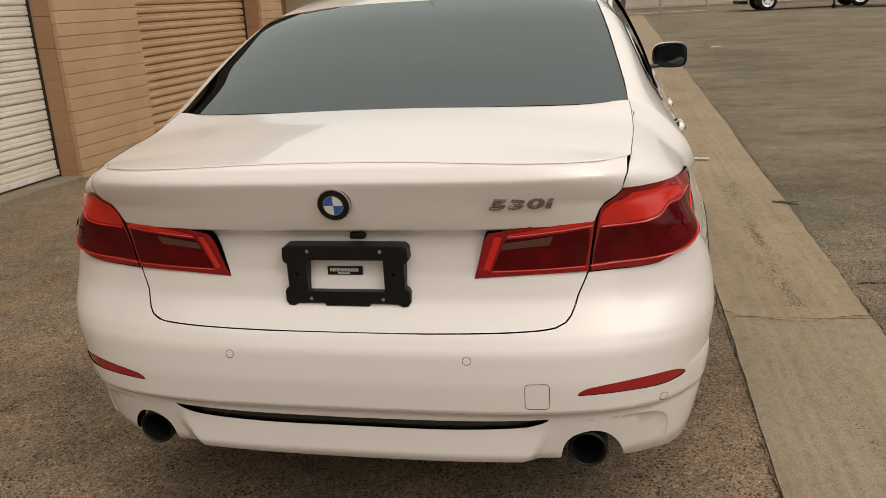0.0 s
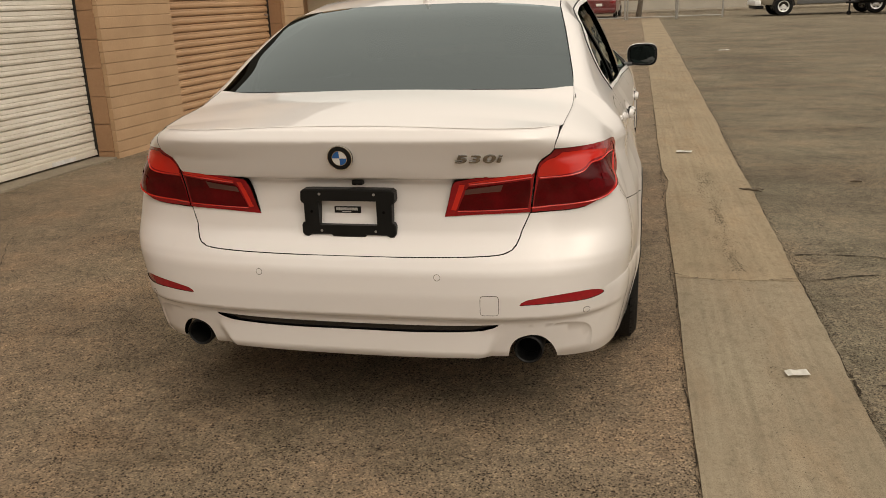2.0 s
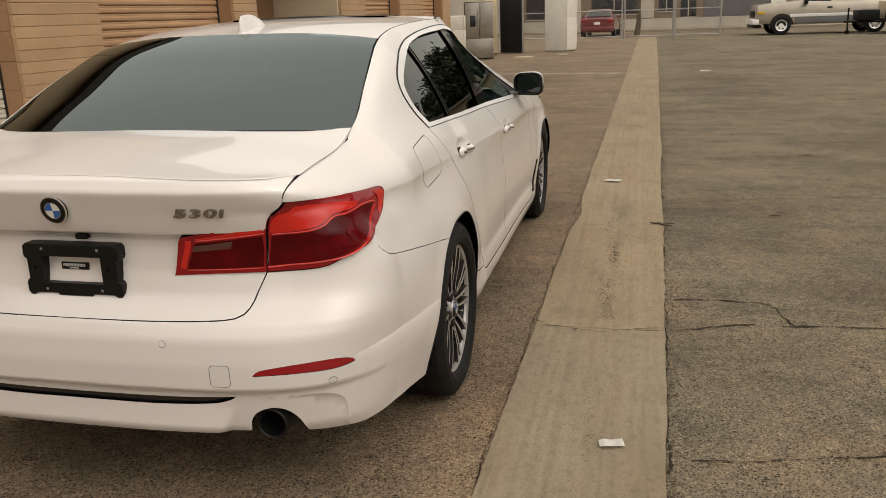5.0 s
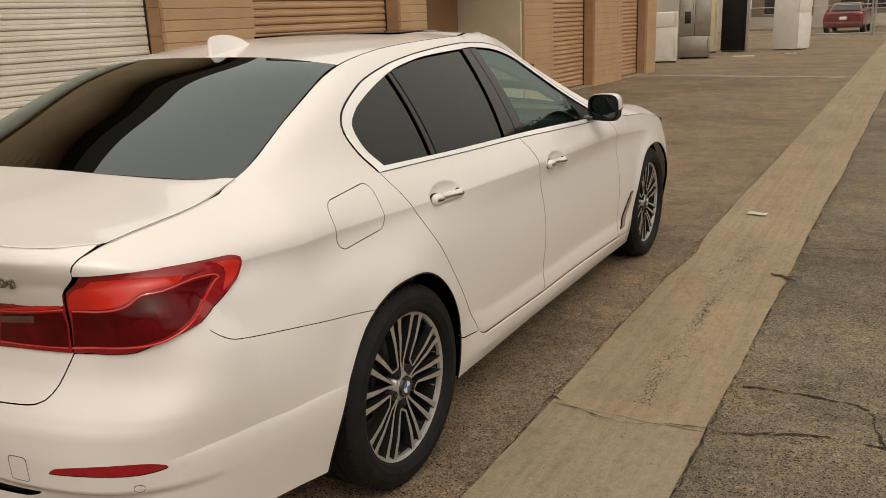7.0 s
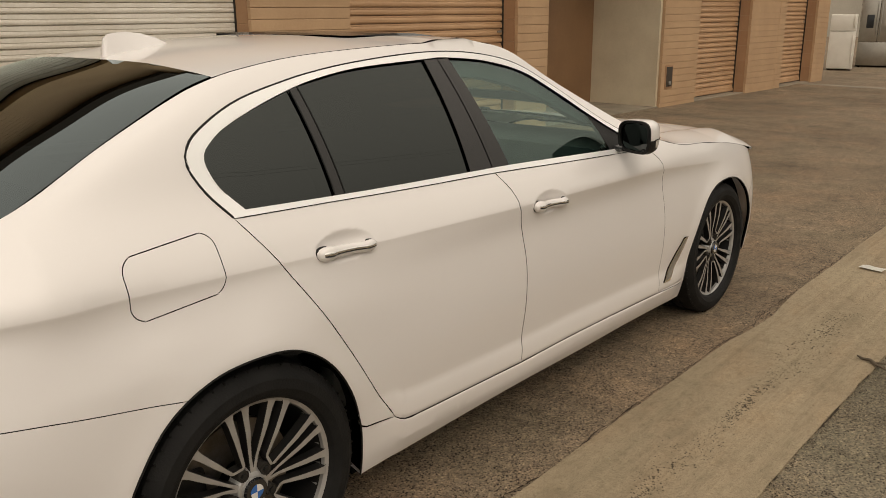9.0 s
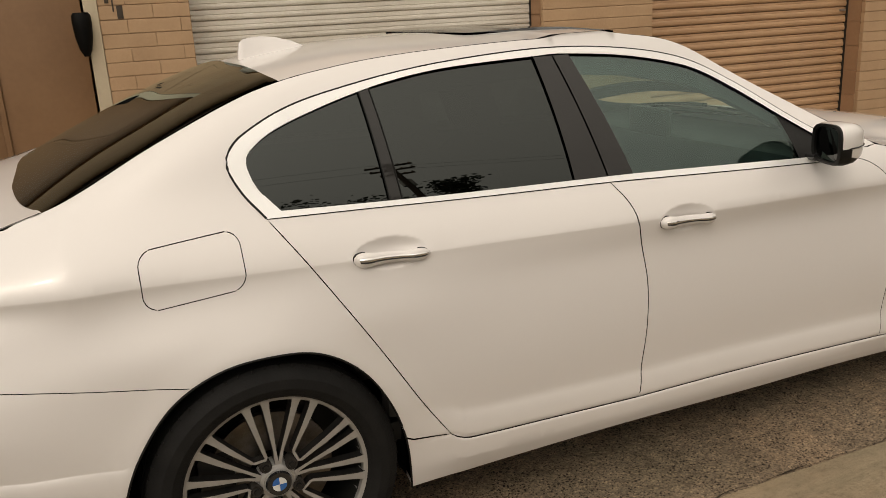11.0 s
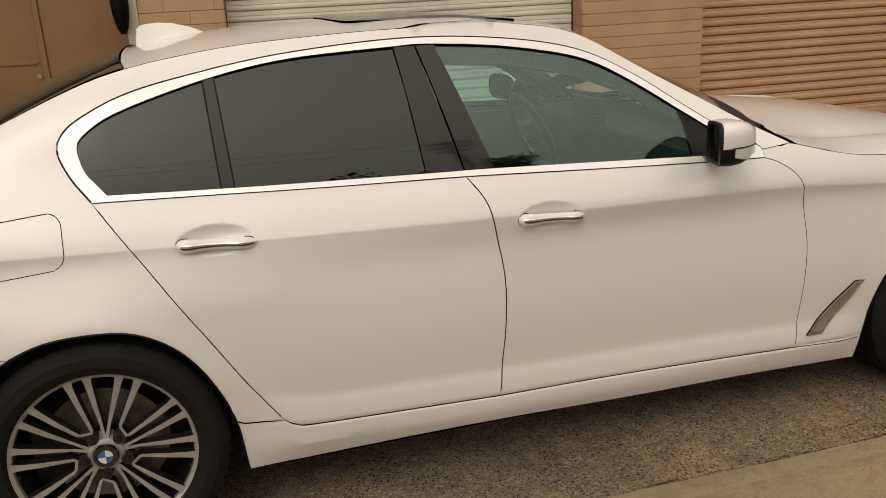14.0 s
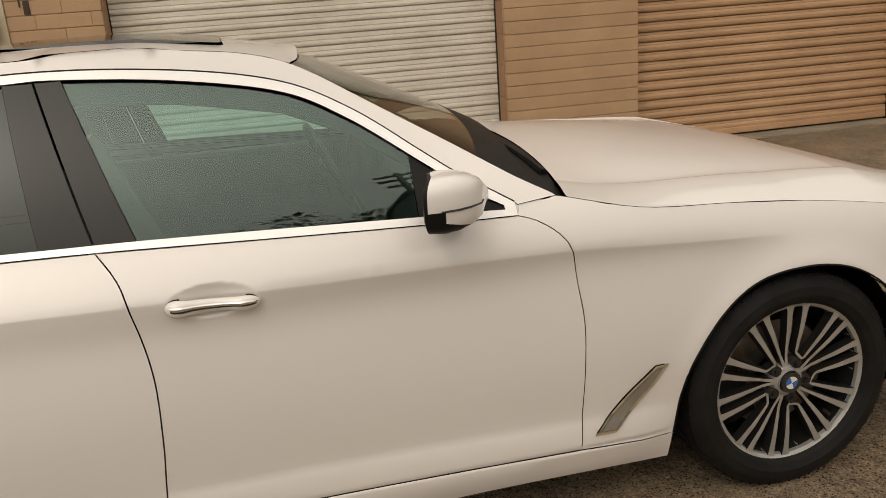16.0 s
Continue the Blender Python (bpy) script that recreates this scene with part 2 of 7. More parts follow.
REFLECTOR_RED = surface("reflector_red", (0.34, 0.006, 0.014), (0.27, 0.005, 0.010), 60, 0.14, coat=0.4)
BRIGHT_LENS = surface("bright_red_lens", (0.62, 0.022, 0.014), (0.55, 0.018, 0.011), 10, 0.15, coat=0.3)
DARK_LENS = surface("dark_red_lens", (0.105, 0.002, 0.004), (0.060, 0.001, 0.002), 14, 0.10, coat=0.05, spec=0.2)
MID_LENS = surface("mid_red_lens", (0.125, 0.002, 0.005), (0.090, 0.002, 0.004), 60, 0.12, coat=0.05, spec=0.2)
SMOKE_LENS = surface("smoked_clear_lens", (0.10, 0.035, 0.03), None, 12, 0.1, coat=1.0)
EMBLEM_BLUE = surface("enamel_blue", (0.02, 0.13, 0.42), None, 10, 0.2, coat=0.8)
EMBLEM_WHITE = surface("enamel_white", (0.75, 0.75, 0.73), None, 10, 0.2, coat=0.8)
REAR_GLASS = pane("privacy_glass", (0.012, 0.012, 0.012), 0.030, shade=(0.93, 1.0, 0.96))
SCREEN_GLASS = pane("rear_screen_glass", (0.012, 0.014, 0.014), 0.075, shade=(0.86, 1.0, 1.03))
FRONT_GLASS = pane("green_glass", (0.56, 0.81, 0.78), 0.085, shade=(0.80, 1.0, 0.94))
WIND_GLASS = pane("windscreen_glass", (0.50, 0.56, 0.51), 0.09)
CABIN_BLACK = surface("black_leather", (0.050, 0.050, 0.048), (0.070, 0.070, 0.066), 8, 0.55, bump=0.2, bump_scale=250)
CABIN_GREY = surface("grey_trim", (0.42, 0.41, 0.38), None, 8, 0.7)
MIRROR = surface("mirror", (0.04, 0.042, 0.041), None, 3, 0.02, metal=1.0, grain=0.0)
BADGE = surface("badge_chrome", (0.40, 0.39, 0.375), None, 9, 0.16, metal=1.0)
STICKER = surface("sticker_white", (0.7, 0.69, 0.66), None, 20, 0.6)

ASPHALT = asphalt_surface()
CONCRETE = concrete_surface("gutter_concrete", (1, 1, 1))
# lighter, warmer tone puts missing ground light into the colour of slabs beyond the seam
CONCRETE_WARM = concrete_surface("warm_gutter_concrete", (1.10, 1.06, 1.01))
SLAB = surface("apron_concrete", (0.30, 0.255, 0.19), (0.20, 0.165, 0.12), 2.5, 0.85, 0.4, 90, grain=0.5)
GRIT = surface("gutter_grit", (0.130, 0.104, 0.074), (0.055, 0.043, 0.030), 40, 0.95, spec=0.1)
# near-black: shade of wheel wells and underside put into the colour, soot in tailpipes
VOID = surface("shade_and_soot_black", (0.004, 0.004, 0.004), None, 20, 0.9, spec=0.05)
CRACK = surface("crack_dirt", (0.022, 0.017, 0.012), (0.050, 0.040, 0.029), 60, 0.95, spec=0.1)
BLOCK = surface("painted_block", (0.482, 0.317, 0.184), (0.424, 0.272, 0.155), 2.6, 0.66, 0.30, 45, grain=0.30, island=0.04)
MORTAR = surface("painted_mortar", (0.442, 0.293, 0.176), None, 8, 0.75, 0.4, 90)
# jamb returns are darker and browner than the pier faces
JAMB = surface("darker_jamb", (0.370, 0.215, 0.117), (0.319, 0.179, 0.096), 2.8, 0.65, 0.30, 60, grain=0.35, island=0.04)
TAN_SLAT = surface("tan_slat", (0.490, 0.302, 0.168), (0.420, 0.252, 0.138), 2.2, 0.48, 0.06, 40, grain=0.4, island=0.03)
WHITE_SLAT = surface("white_slat", (0.739, 0.700, 0.618), (0.630, 0.582, 0.495), 2.4, 0.5, 0.06, 40, grain=0.4, island=0.03)
DARK_GAP = surface("dark_gap", (0.020, 0.016, 0.012), None, 20, 0.9)
BROWN_DOOR = surface("brown_door", (0.250, 0.140, 0.069), (0.206, 0.112, 0.054), 1.6, 0.5, 0.05, 60)
CREAM = surface("cream_paint", (0.600, 0.516, 0.372), (0.516, 0.432, 0.306), 1.8, 0.6, 0.12, 50)
SOFFIT = surface("dark_fascia", (0.055, 0.040, 0.028), None, 4, 0.8)
ROOFING = surface("roofing", (0.16, 0.14, 0.12), None, 4, 0.9)
STEEL = surface("galvanised", (0.42, 0.41, 0.38), (0.33, 0.32, 0.30), 8, 0.45, metal=0.7)
FRIDGE_WHITE = surface("enamel_appliance", (0.72, 0.69, 0.62), (0.66, 0.63, 0.56), 4, 0.4)
FRIDGE_STEEL = surface("brushed_steel", (0.46, 0.43, 0.38), (0.36, 0.34, 0.30), 3, 0.35, metal=1.0)
YELLOW = surface("safety_yellow", (0.62, 0.40, 0.03), None, 6, 0.5)
CAR_RED = surface("red_paint", (0.15, 0.010, 0.014), (0.12, 0.008, 0.012), 3, 0.3, coat=0.8)
TRUCK_PAINT = surface("champagne_paint", (0.42, 0.38, 0.31), (0.37, 0.33, 0.27), 2, 0.35, metal=0.3, coat=0.6)
WOOD_RED = surface("stained_boards", (0.42, 0.13, 0.05), (0.30, 0.09, 0.035), 3, 0.7, 0.2, 60)
CARDBOARD = surface("pale_boxes", (0.55, 0.46, 0.31), None, 3, 0.8)
BARK = surface("bark", (0.10, 0.075, 0.05), (0.06, 0.045, 0.03), 5, 0.9, 0.6, 20)
LEAF = surface("leaf", (0.036, 0.050, 0.019), (0.022, 0.032, 0.012), 3, 0.6)
POLE_WOOD = surface("pole_wood", (0.10, 0.075, 0.055), None, 5, 0.9, 0.3, 30)
FAR_WALL = surface("far_stucco", (0.22, 0.165, 0.115), (0.18, 0.132, 0.09), 0.8, 0.8)
FAR_PALE = surface("far_pale_wall", (0.46, 0.42, 0.35), None, 0.8, 0.8)
FAR_GREY = surface("far_grey_shutter", (0.14, 0.14, 0.14), None, 0.8, 0.7)
DARK_GLASS = surface("dark_window", (0.02, 0.022, 0.024), None, 2, 0.08)
PAPER = surface("paper", (0.86, 0.85, 0.80), None, 30, 0.7)


# ---- shaping helpers ----
def link(name, bm, material, parent=None, smooth=0.0, label=""):
    """A bmesh as one mesh object."""
    me = bpy.data.meshes.new(name)
    bmesh.ops.recalc_face_normals(bm, faces=bm.faces)
    if smooth:
        for f in bm.faces:
            f.smooth = True
        for e in bm.edges:
            if len(e.link_faces) == 2 and e.calc_face_angle(0) > smooth:
                e.smooth = False
    bm.to_mesh(me)
    bm.free()
    me.materials.append(material)
    ob = new(name, me)
    if parent:
        ob.parent = parent
    if label:
        ob["label"] = label
    return ob


def part(name, bm, material, parent, label="", smooth=0.6):
    return link(name, bm, material, parent, smooth, label)


def block(bm, x0, x1, y0, y1, z0, z1, bevel=0.0, m=None):
    """Adds a bevelled block to bm."""
    r = bmesh.ops.create_cube(bm, size=1)
    vs = r["verts"]
    for v in vs:
        v.co = Vector(((x0 + x1) / 2 + v.co.x * (x1 - x0), (y0 + y1) / 2 + v.co.y * (y1 - y0), (z0 + z1) / 2 + v.co.z * (z1 - z0)))
    if bevel:
        es = list({e for v in vs for e in v.link_edges})
        r = bmesh.ops.bevel(bm, geom=es, offset=bevel, segments=2, affect="EDGES", profile=0.6)
        vs = list({v for f in r["faces"] for v in f.verts} | {v for v in vs if v.is_valid})
    if m is not None:
        bmesh.ops.transform(bm, matrix=m, verts=vs)
    return vs


def boxed(*a, **k):
    bm = bmesh.new()
    block(bm, *a, **k)
    return bm


def tube(bm, pts, radius, sides=8, closed=False, flat=1.0):
    """A tube along points; radius may be a list."""
    pts = [Vector(p) for p in pts]
    n = len(pts)
    rings = []
    up = Vector((0, 0, 1))
    for i, p in enumerate(pts):
        a = pts[(i - 1) % n] if closed or i else p
        b = pts[(i + 1) % n] if closed or i < n - 1 else p
        d = (b - a).normalized()
        ref = up if abs(d.z) < 0.95 else Vector((1, 0, 0))
        s = d.cross(ref).normalized()
        t = s.cross(d)
        r = radius[i] if isinstance(radius, (list, tuple)) else radius
        rings.append([bm.verts.new(p + s * r * math.cos(k * math.tau / sides) + t * r * flat * math.sin(k * math.tau / sides)) for k in range(sides)])
    for i in range(n if closed else n - 1):
        a, b = rings[i], rings[(i + 1) % n]
        for k in range(sides):
            bm.faces.new((a[k], a[(k + 1) % sides], b[(k + 1) % sides], b[k]))
    if not closed:
        bm.faces.new(rings[0])
        bm.faces.new(rings[-1][::-1])
    return bm


def lathe(profile, sides=64, axis="x", closed=True):
    """Turns (along, radius) points round an axis."""
    bm = bmesh.new()
    rings = []
    for k in range(sides):
        a = k * math.tau / sides
        c, s = math.cos(a), math.sin(a)
        rings.append([bm.verts.new({"x": (p, r * c, r * s), "y": (r * c, p, r * s), "z": (r * c, r * s, p)}[axis]) for p, r in profile])
    for k in range(sides):
        a, b = rings[k], rings[(k + 1) % sides]
        for i in range(len(profile) - 1 + (1 if closed else 0)):
            j = (i + 1) % len(profile)
            bm.faces.new((a[i], a[j], b[j], b[i]))
    return bm


def bezier_line(pts, step=0.02):
    """A smooth line through 2D points (centripetal-like spline), evenly sampled."""
    p = np.array(pts, float)
    if len(p) == 2:
        n = max(1, int(np.linalg.norm(p[1] - p[0]) / step))
        return [tuple(p[0] + (p[1] - p[0]) * i / n) for i in range(n + 1)]
    q = np.vstack([2 * p[0] - p[1], p, 2 * p[-1] - p[-2]])
    out = []
    for i in range(1, len(q) - 2):
        a, b, c, d = q[i - 1], q[i], q[i + 1], q[i + 2]
        n = max(2, int(np.linalg.norm(c - b) / step))
        for k in range(n):
            t = k / n
            out.append(tuple(0.5 * (2 * b + (c - a) * t + (2 * a - 5 * b + 4 * c - d) * t * t + (3 * b - a - 3 * c + d) * t ** 3)))
    out.append(tuple(p[-1]))
    return out


# ---- the body of the parked saloon: flank, tail and top as smooth functions ----
def natural(xs):
    """Second derivatives of a natural cubic spline, as a matrix on its values."""
    n, h = len(xs), np.diff(xs)
    a, r = np.eye(n), np.zeros((n, n))
    for i in range(1, n - 1):
        a[i, i - 1:i + 2] = h[i - 1], 2 * (h[i - 1] + h[i]), h[i]
        r[i, i - 1:i + 2] = 6 / h[i - 1], -6 / h[i - 1] - 6 / h[i], 6 / h[i]
    return np.linalg.solve(a, r)


def spline(xs, ys):
    xs, ys = np.array(xs, float), np.array(ys, float)
    m, h = natural(xs) @ ys, np.diff(xs)

    def f(x):
        x = np.clip(np.asarray(x, float), xs[0], xs[-1])
        i = np.clip(np.searchsorted(xs, x) - 1, 0, len(xs) - 2)
        d, e = xs[i + 1] - x, x - xs[i]
        return (m[i] * d ** 3 + m[i + 1] * e ** 3) / (6 * h[i]) + (ys[i] / h[i] - m[i] * h[i] / 6) * d + (ys[i + 1] / h[i] - m[i + 1] * h[i] / 6) * e
    return f


# half widths at seven stations along the car, from the sill up
LEVELS = (.16, .25, .31, .38, .50, .62, .74, .82, .87, .92, .97, 1.02, 1.10, 1.20, 1.30, 1.38, 1.44)
STATIONS = np.array((-0.9, -0.2, 0.35, 1.2, 2.3, 3.0, 3.6))
SECTIONS = [spline(LEVELS, v) for v in (
    (.850, .878, .888, .897, .908, .902, .872, .852, .840, .820, .793, .724, .570, .470, .400, .345, .300),
    (.860, .885, .896, .906, .918, .918, .900, .880, .866, .848, .830, .796, .722, .648, .570, .495, .432),
    (.872, .893, .902, .910, .922, .922, .909, .896, .886, .866, .842, .810, .764, .710, .648, .578, .520),
    (.872, .890, .895, .900, .911, .914, .906, .901, .900, .880, .850, .814, .776, .730, .680, .632, .585),
    (.872, .890, .897, .902, .914, .915, .907, .902, .900, .882, .852, .806, .715, .600, .480, .385, .310),
    (.872, .893, .902, .912, .925, .925, .910, .890, .868, .835, .790, .720, .640, .560, .500, .450, .400),
    (.840, .870, .880, .888, .892, .880, .850, .815, .780, .730, .660, .570, .480, .400, .350, .300, .250))]
ALONG = natural(STATIONS)


# height of the shoulder crease and of the rear screen's edge along the car
CREASE = ((-.8, -.62, -.285, 0, .17, .53, .93, 1.16, 1.59, 2.1, 2.29, 2.40, 2.5, 2.63, 2.78, 2.98), (.941, .939, .935, .923, .916, .904, .894, .888, .879, .869, .862, .853, .844, .833, .822, .808))
EDGE = ((-.46, -.44, -.4, -.3, -.2, -.1, 0, .1, .18, .32, .46), (1.112, 1.118, 1.134, 1.181, 1.230, 1.275, 1.318, 1.356, 1.377, 1.402, 1.415))
FOOT = ((.503, .544, .616, .8, 1.175, 1.535, 1.9, 2.281), (.360, .338, .331, .323, .307, .302, .292, .279))
EDGE_Z, SCREEN_Z = spline(*EDGE), spline((-.62, -.46) + EDGE[0][3:], (1.030, 1.106) + EDGE[1][3:])


def half_width(y, z):
    y, z = np.broadcast_arrays(np.asarray(y, float), np.asarray(z, float))
    v = np.stack([s(z) for s in SECTIONS])
    m = np.tensordot(ALONG, v, 1)
    yy = np.clip(y, STATIONS[0], STATIONS[-1])
    i = np.clip(np.searchsorted(STATIONS, yy) - 1, 0, len(STATIONS) - 2)
    h = STATIONS[i + 1] - STATIONS[i]
    d, e = STATIONS[i + 1] - yy, yy - STATIONS[i]
    at = lambda a, k: np.take_along_axis(a, k[None], 0)[0]
    x = (at(m, i) * d ** 3 + at(m, i + 1) * e ** 3) / (6 * h) + (at(v, i) / h - at(m, i) * h / 6) * d + (at(v, i + 1) / h - at(m, i + 1) * h / 6) * e
    x = x + np.interp(y, (-.2, 1.2, 3.0), (.014, .011, .008))
    # shoulder crease, lower door flare, arch lips, handle bowls
    fade = np.clip((2.96 - y) / 0.22, 0, 1)
    drop = np.interp(y, *CREASE) - z
    below = .5 * (drop + np.sqrt(drop ** 2 + .0025 ** 2))
    x = x - fade * 0.024 * (1 - np.exp(-below / 0.048)) * np.exp(-below / 0.20)
    door = np.clip((y - 0.35) / 0.2, 0, 1) * np.clip((2.62 - y) / 0.15, 0, 1)
    foot = np.interp(y, *FOOT)
    flare = foot + .086 - z
    flare = .5 * (flare + np.sqrt(flare ** 2 + .010 ** 2))
    x = x + door * (0.019 * (1 - np.exp(-flare / .038)) * np.clip((z - .17) / .10, 0, 1) + 0.004)
    # turned-in hem of the doors, rounded top and lower fold of the sill
    hem = np.where(z > foot, np.clip((foot + .017 - z) / .017, 0, 1) ** 2 * .0045, np.clip((z - foot + .010) / .010, 0, 1) ** 2 * .0045)
    fold = foot - .066 - z
    x = x - door * (hem + .11 * .5 * (fold + np.sqrt(fold ** 2 + .004 ** 2)))
    # rounded shoulder of the rear pillar
    under = np.clip(EDGE_Z(y) - z, 0, None)
    x = x + np.clip((y + .58) / .16, 0, 1) * np.clip((.45 - y) / .3, 0, 1) * (.008 + .036 * (1 - np.exp(-under / .014))) * np.exp(-(under / .20) ** 2)
    # haunch over the rear wheel, drawn in again at the lamp
    x = x + .021 * np.exp(-((z - .765) / .105) ** 2) * np.interp(y, (-.60, -.42, -.20, .05, .30, .75), (0, .55, 1, 1, .6, 0))
    x = x + np.interp(y, (-.80, -.63, -.52, -.40, -.10, .20), (0, -.008, 0, .008, .006, 0)) * np.exp(-((z - .925) / .05) ** 2)
    for cy in (0.0, 2.975):
        r = np.hypot(y - cy, z - 0.335)
        x = x + 0.010 * np.exp(-((r - 0.385) / 0.045) ** 2) * np.clip((z - 0.3) / 0.2, 0, 1)
    for cy, cz in ((0.375, 0.918), (1.362, 0.874)):
        q = ((y - cy) / 0.106) ** 2 + ((z - cz) / 0.042) ** 2
        x = x - 0.022 * np.clip(1 - q, 0, None) ** 1.35
    return x


_tz = np.linspace(.10, 1.36, 631)
_ty = np.interp(_tz, (.16, .22, .28, .31, .40, .435, .452, .52, .59, .61, .64, .66, .70, .72, .78, .872, .884, .892, .92, .97, 1.012, 1.020, 1.054, 1.062, 1.3),
                (-.88, -.95, -1.02, -1.045, -1.062, -1.066, -1.091, -1.093, -1.086, -1.081, -1.066, -1.051, -1.019, -1.007, -.992, -.984, -.994, -1.020, -1.033, -1.050, -1.066, -1.067, -1.046, -1.02, -1.02))
_ty = np.convolve(np.pad(_ty, 2, "edge"), np.ones(5) / 5, "valid")
TAIL = (lambda z: np.interp(z, _tz, _ty))
LAMP_TAIL = (lambda z: np.interp(z, (.7, .77, .85, .93, .99, 1.3), (-.986, -.990, -.999, -1.022, -1.030, -1.030)))
ROUND, BEND, NOSE = 3.5, -0.55, 3.30
_th = np.linspace(math.pi / 2, 0, 2000)
_cx, _cy = np.cos(_th).clip(0) ** (2 / ROUND), np.sin(_th).clip(0) ** (2 / ROUND)
_run = np.concatenate([[0], np.cumsum(np.hypot(np.diff(_cx * 0.9), np.diff(_cy * 0.5)))])
CORNER = float(_run[-1])


def ease(z):
    """The corners grow squarer in plan towards the boot's lip."""
    return ROUND / np.interp(z, (.95, 1.04), (ROUND, 5.5))


def shell(tail=TAIL):
    """Maps (run, height) to a place on the outer skin; the run starts at the middle of the tail."""
    def f(p):
        s, z = p[:, 0], p[:, 1]
        a = np.abs(s)
        cx, cy = np.interp(a, _run, _cx) ** ease(z), np.interp(a, _run, _cy) ** ease(z)
        y = np.where(a < CORNER, BEND - cy * (BEND - tail(z)), BEND + a - CORNER)
        x = half_width(y, z) * np.where(a < CORNER, cx, 1)
        # the bumper's corners draw in below the lamps
        x = x - np.interp(-y, (.40, .55, .70, .90, 1.0, 1.06), (0, .016, .032, .032, .014, 0)) * np.interp(z, (.2, .3, .4, .46, .52, .58, .64, .70, .76), (1.0, 1.0, 1.0, .98, .86, .58, .27, .08, 0)) * np.clip((x - .2) / .3, 0, 1)
        k = np.clip((y - NOSE) / (3.84 - NOSE), 0, 0.999)
        x = x * (1 - k ** 2.6) ** (1 / 2.6)
        # bumper: ledge running from the reflector to the wheel arch, recess round each tailpipe
        drop = np.interp(a, (.80, .87, .95, 1.03, 1.14, 1.19, 1.28, 1.45), (.512, .526, .536, .534, .524, .516, .512, .500)) - z
        ledge = np.interp(a, (.82, .95, 1.25, 1.42), (0, 1, 1, .5)) * (y < 0) * (.009 * (1 - np.exp(-np.clip(drop, 0, None) / .016)) - .014 * np.clip((drop - .075) / .16, 0, 1))
        g = (np.abs(a - .63) / .205) ** 4 + (np.abs(z - .29) / .130) ** 4
        ledge = ledge - .0045 * np.clip((1.04 - g) / .10, 0, 1) * np.clip((a - .52) / .16, 0, 1) * (z < .46)
        ledge = ledge + .022 * np.clip((.40 - z) / .085, 0, 1) * np.clip((.51 - .5 * (.40 - z) - a) / .025, 0, 1)
        # full corners between the lamps and the bumper's waist
        ledge = ledge + .030 * np.interp(z, (.48, .54, .60, .66, .72, .78, .84, .88, .93, .97), (0, .12, .38, .68, .95, 1.15, 1.25, 1.15, .45, 0)) * np.clip(1 - ((a - np.interp(z, (.76, .88), (.885, .835))) / np.interp(z, (.76, .88), (.215, .150))) ** 2, 0, 1) ** 1.5
        nx, ny = np.where(a < CORNER, cx, 1) ** (ROUND - 1), np.where(a < CORNER, cy, 0) ** (ROUND - 1)
        nn = np.hypot(nx, ny) + 1e-9
        x, y = x + ledge * nx / nn, y - ledge * ny / nn
        return np.stack([x * np.sign(s + 1e-9), y, z], 1)
    return f


SHELL, LAMP_SHELL = shell(), shell(LAMP_TAIL)


PANE_TOP = ((.045, .075, .171, .408, .648, .961, 1.09, 1.34, 1.60, 1.762, 1.925, 1.985, 2.06), (1.200, 1.222, 1.270, 1.334, 1.374, 1.389, 1.389, 1.364, 1.310, 1.229, 1.112, 1.068, 1.020))
PANE_LOW = ((.109, .447, 1.0, 1.212, 1.607, 1.88, 2.06), (1.057, 1.043, 1.026, 1.020, 1.004, .992, .985))


def side_pane(p):
    """Side glass: an even barrel curve between the belt line and the roof line."""
    s, z = p[:, 0], p[:, 1]
    y = s + BEND - CORNER
    zb, zt = np.interp(y, *PANE_LOW), np.interp(y, *PANE_TOP)
    zt = np.maximum(zt, zb + .13)
    u = (z - zb) / (zt - zb)
    xb, xt = half_width(y, zb), half_width(y, zt)
    return np.stack([xb + (xt - xb) * u + PANE_BULGE * (zt - zb) / .35 * 4 * u * (1 - u), y, z], 1)


PANE_BULGE = .016


def barrel(p):
    """An even sweep lent to the side glass as normals only, to steer its reflections."""
    s, z = p[:, 0], p[:, 1]
    y = s + BEND - CORNER
    zb = np.interp(y, (.109, 2.06), (1.057, .985))
    d = z - zb
    return np.stack([.832 - .014 * ((y - .9) / .9) ** 2 - .34 * d - .50 * d * d, y, z], 1)


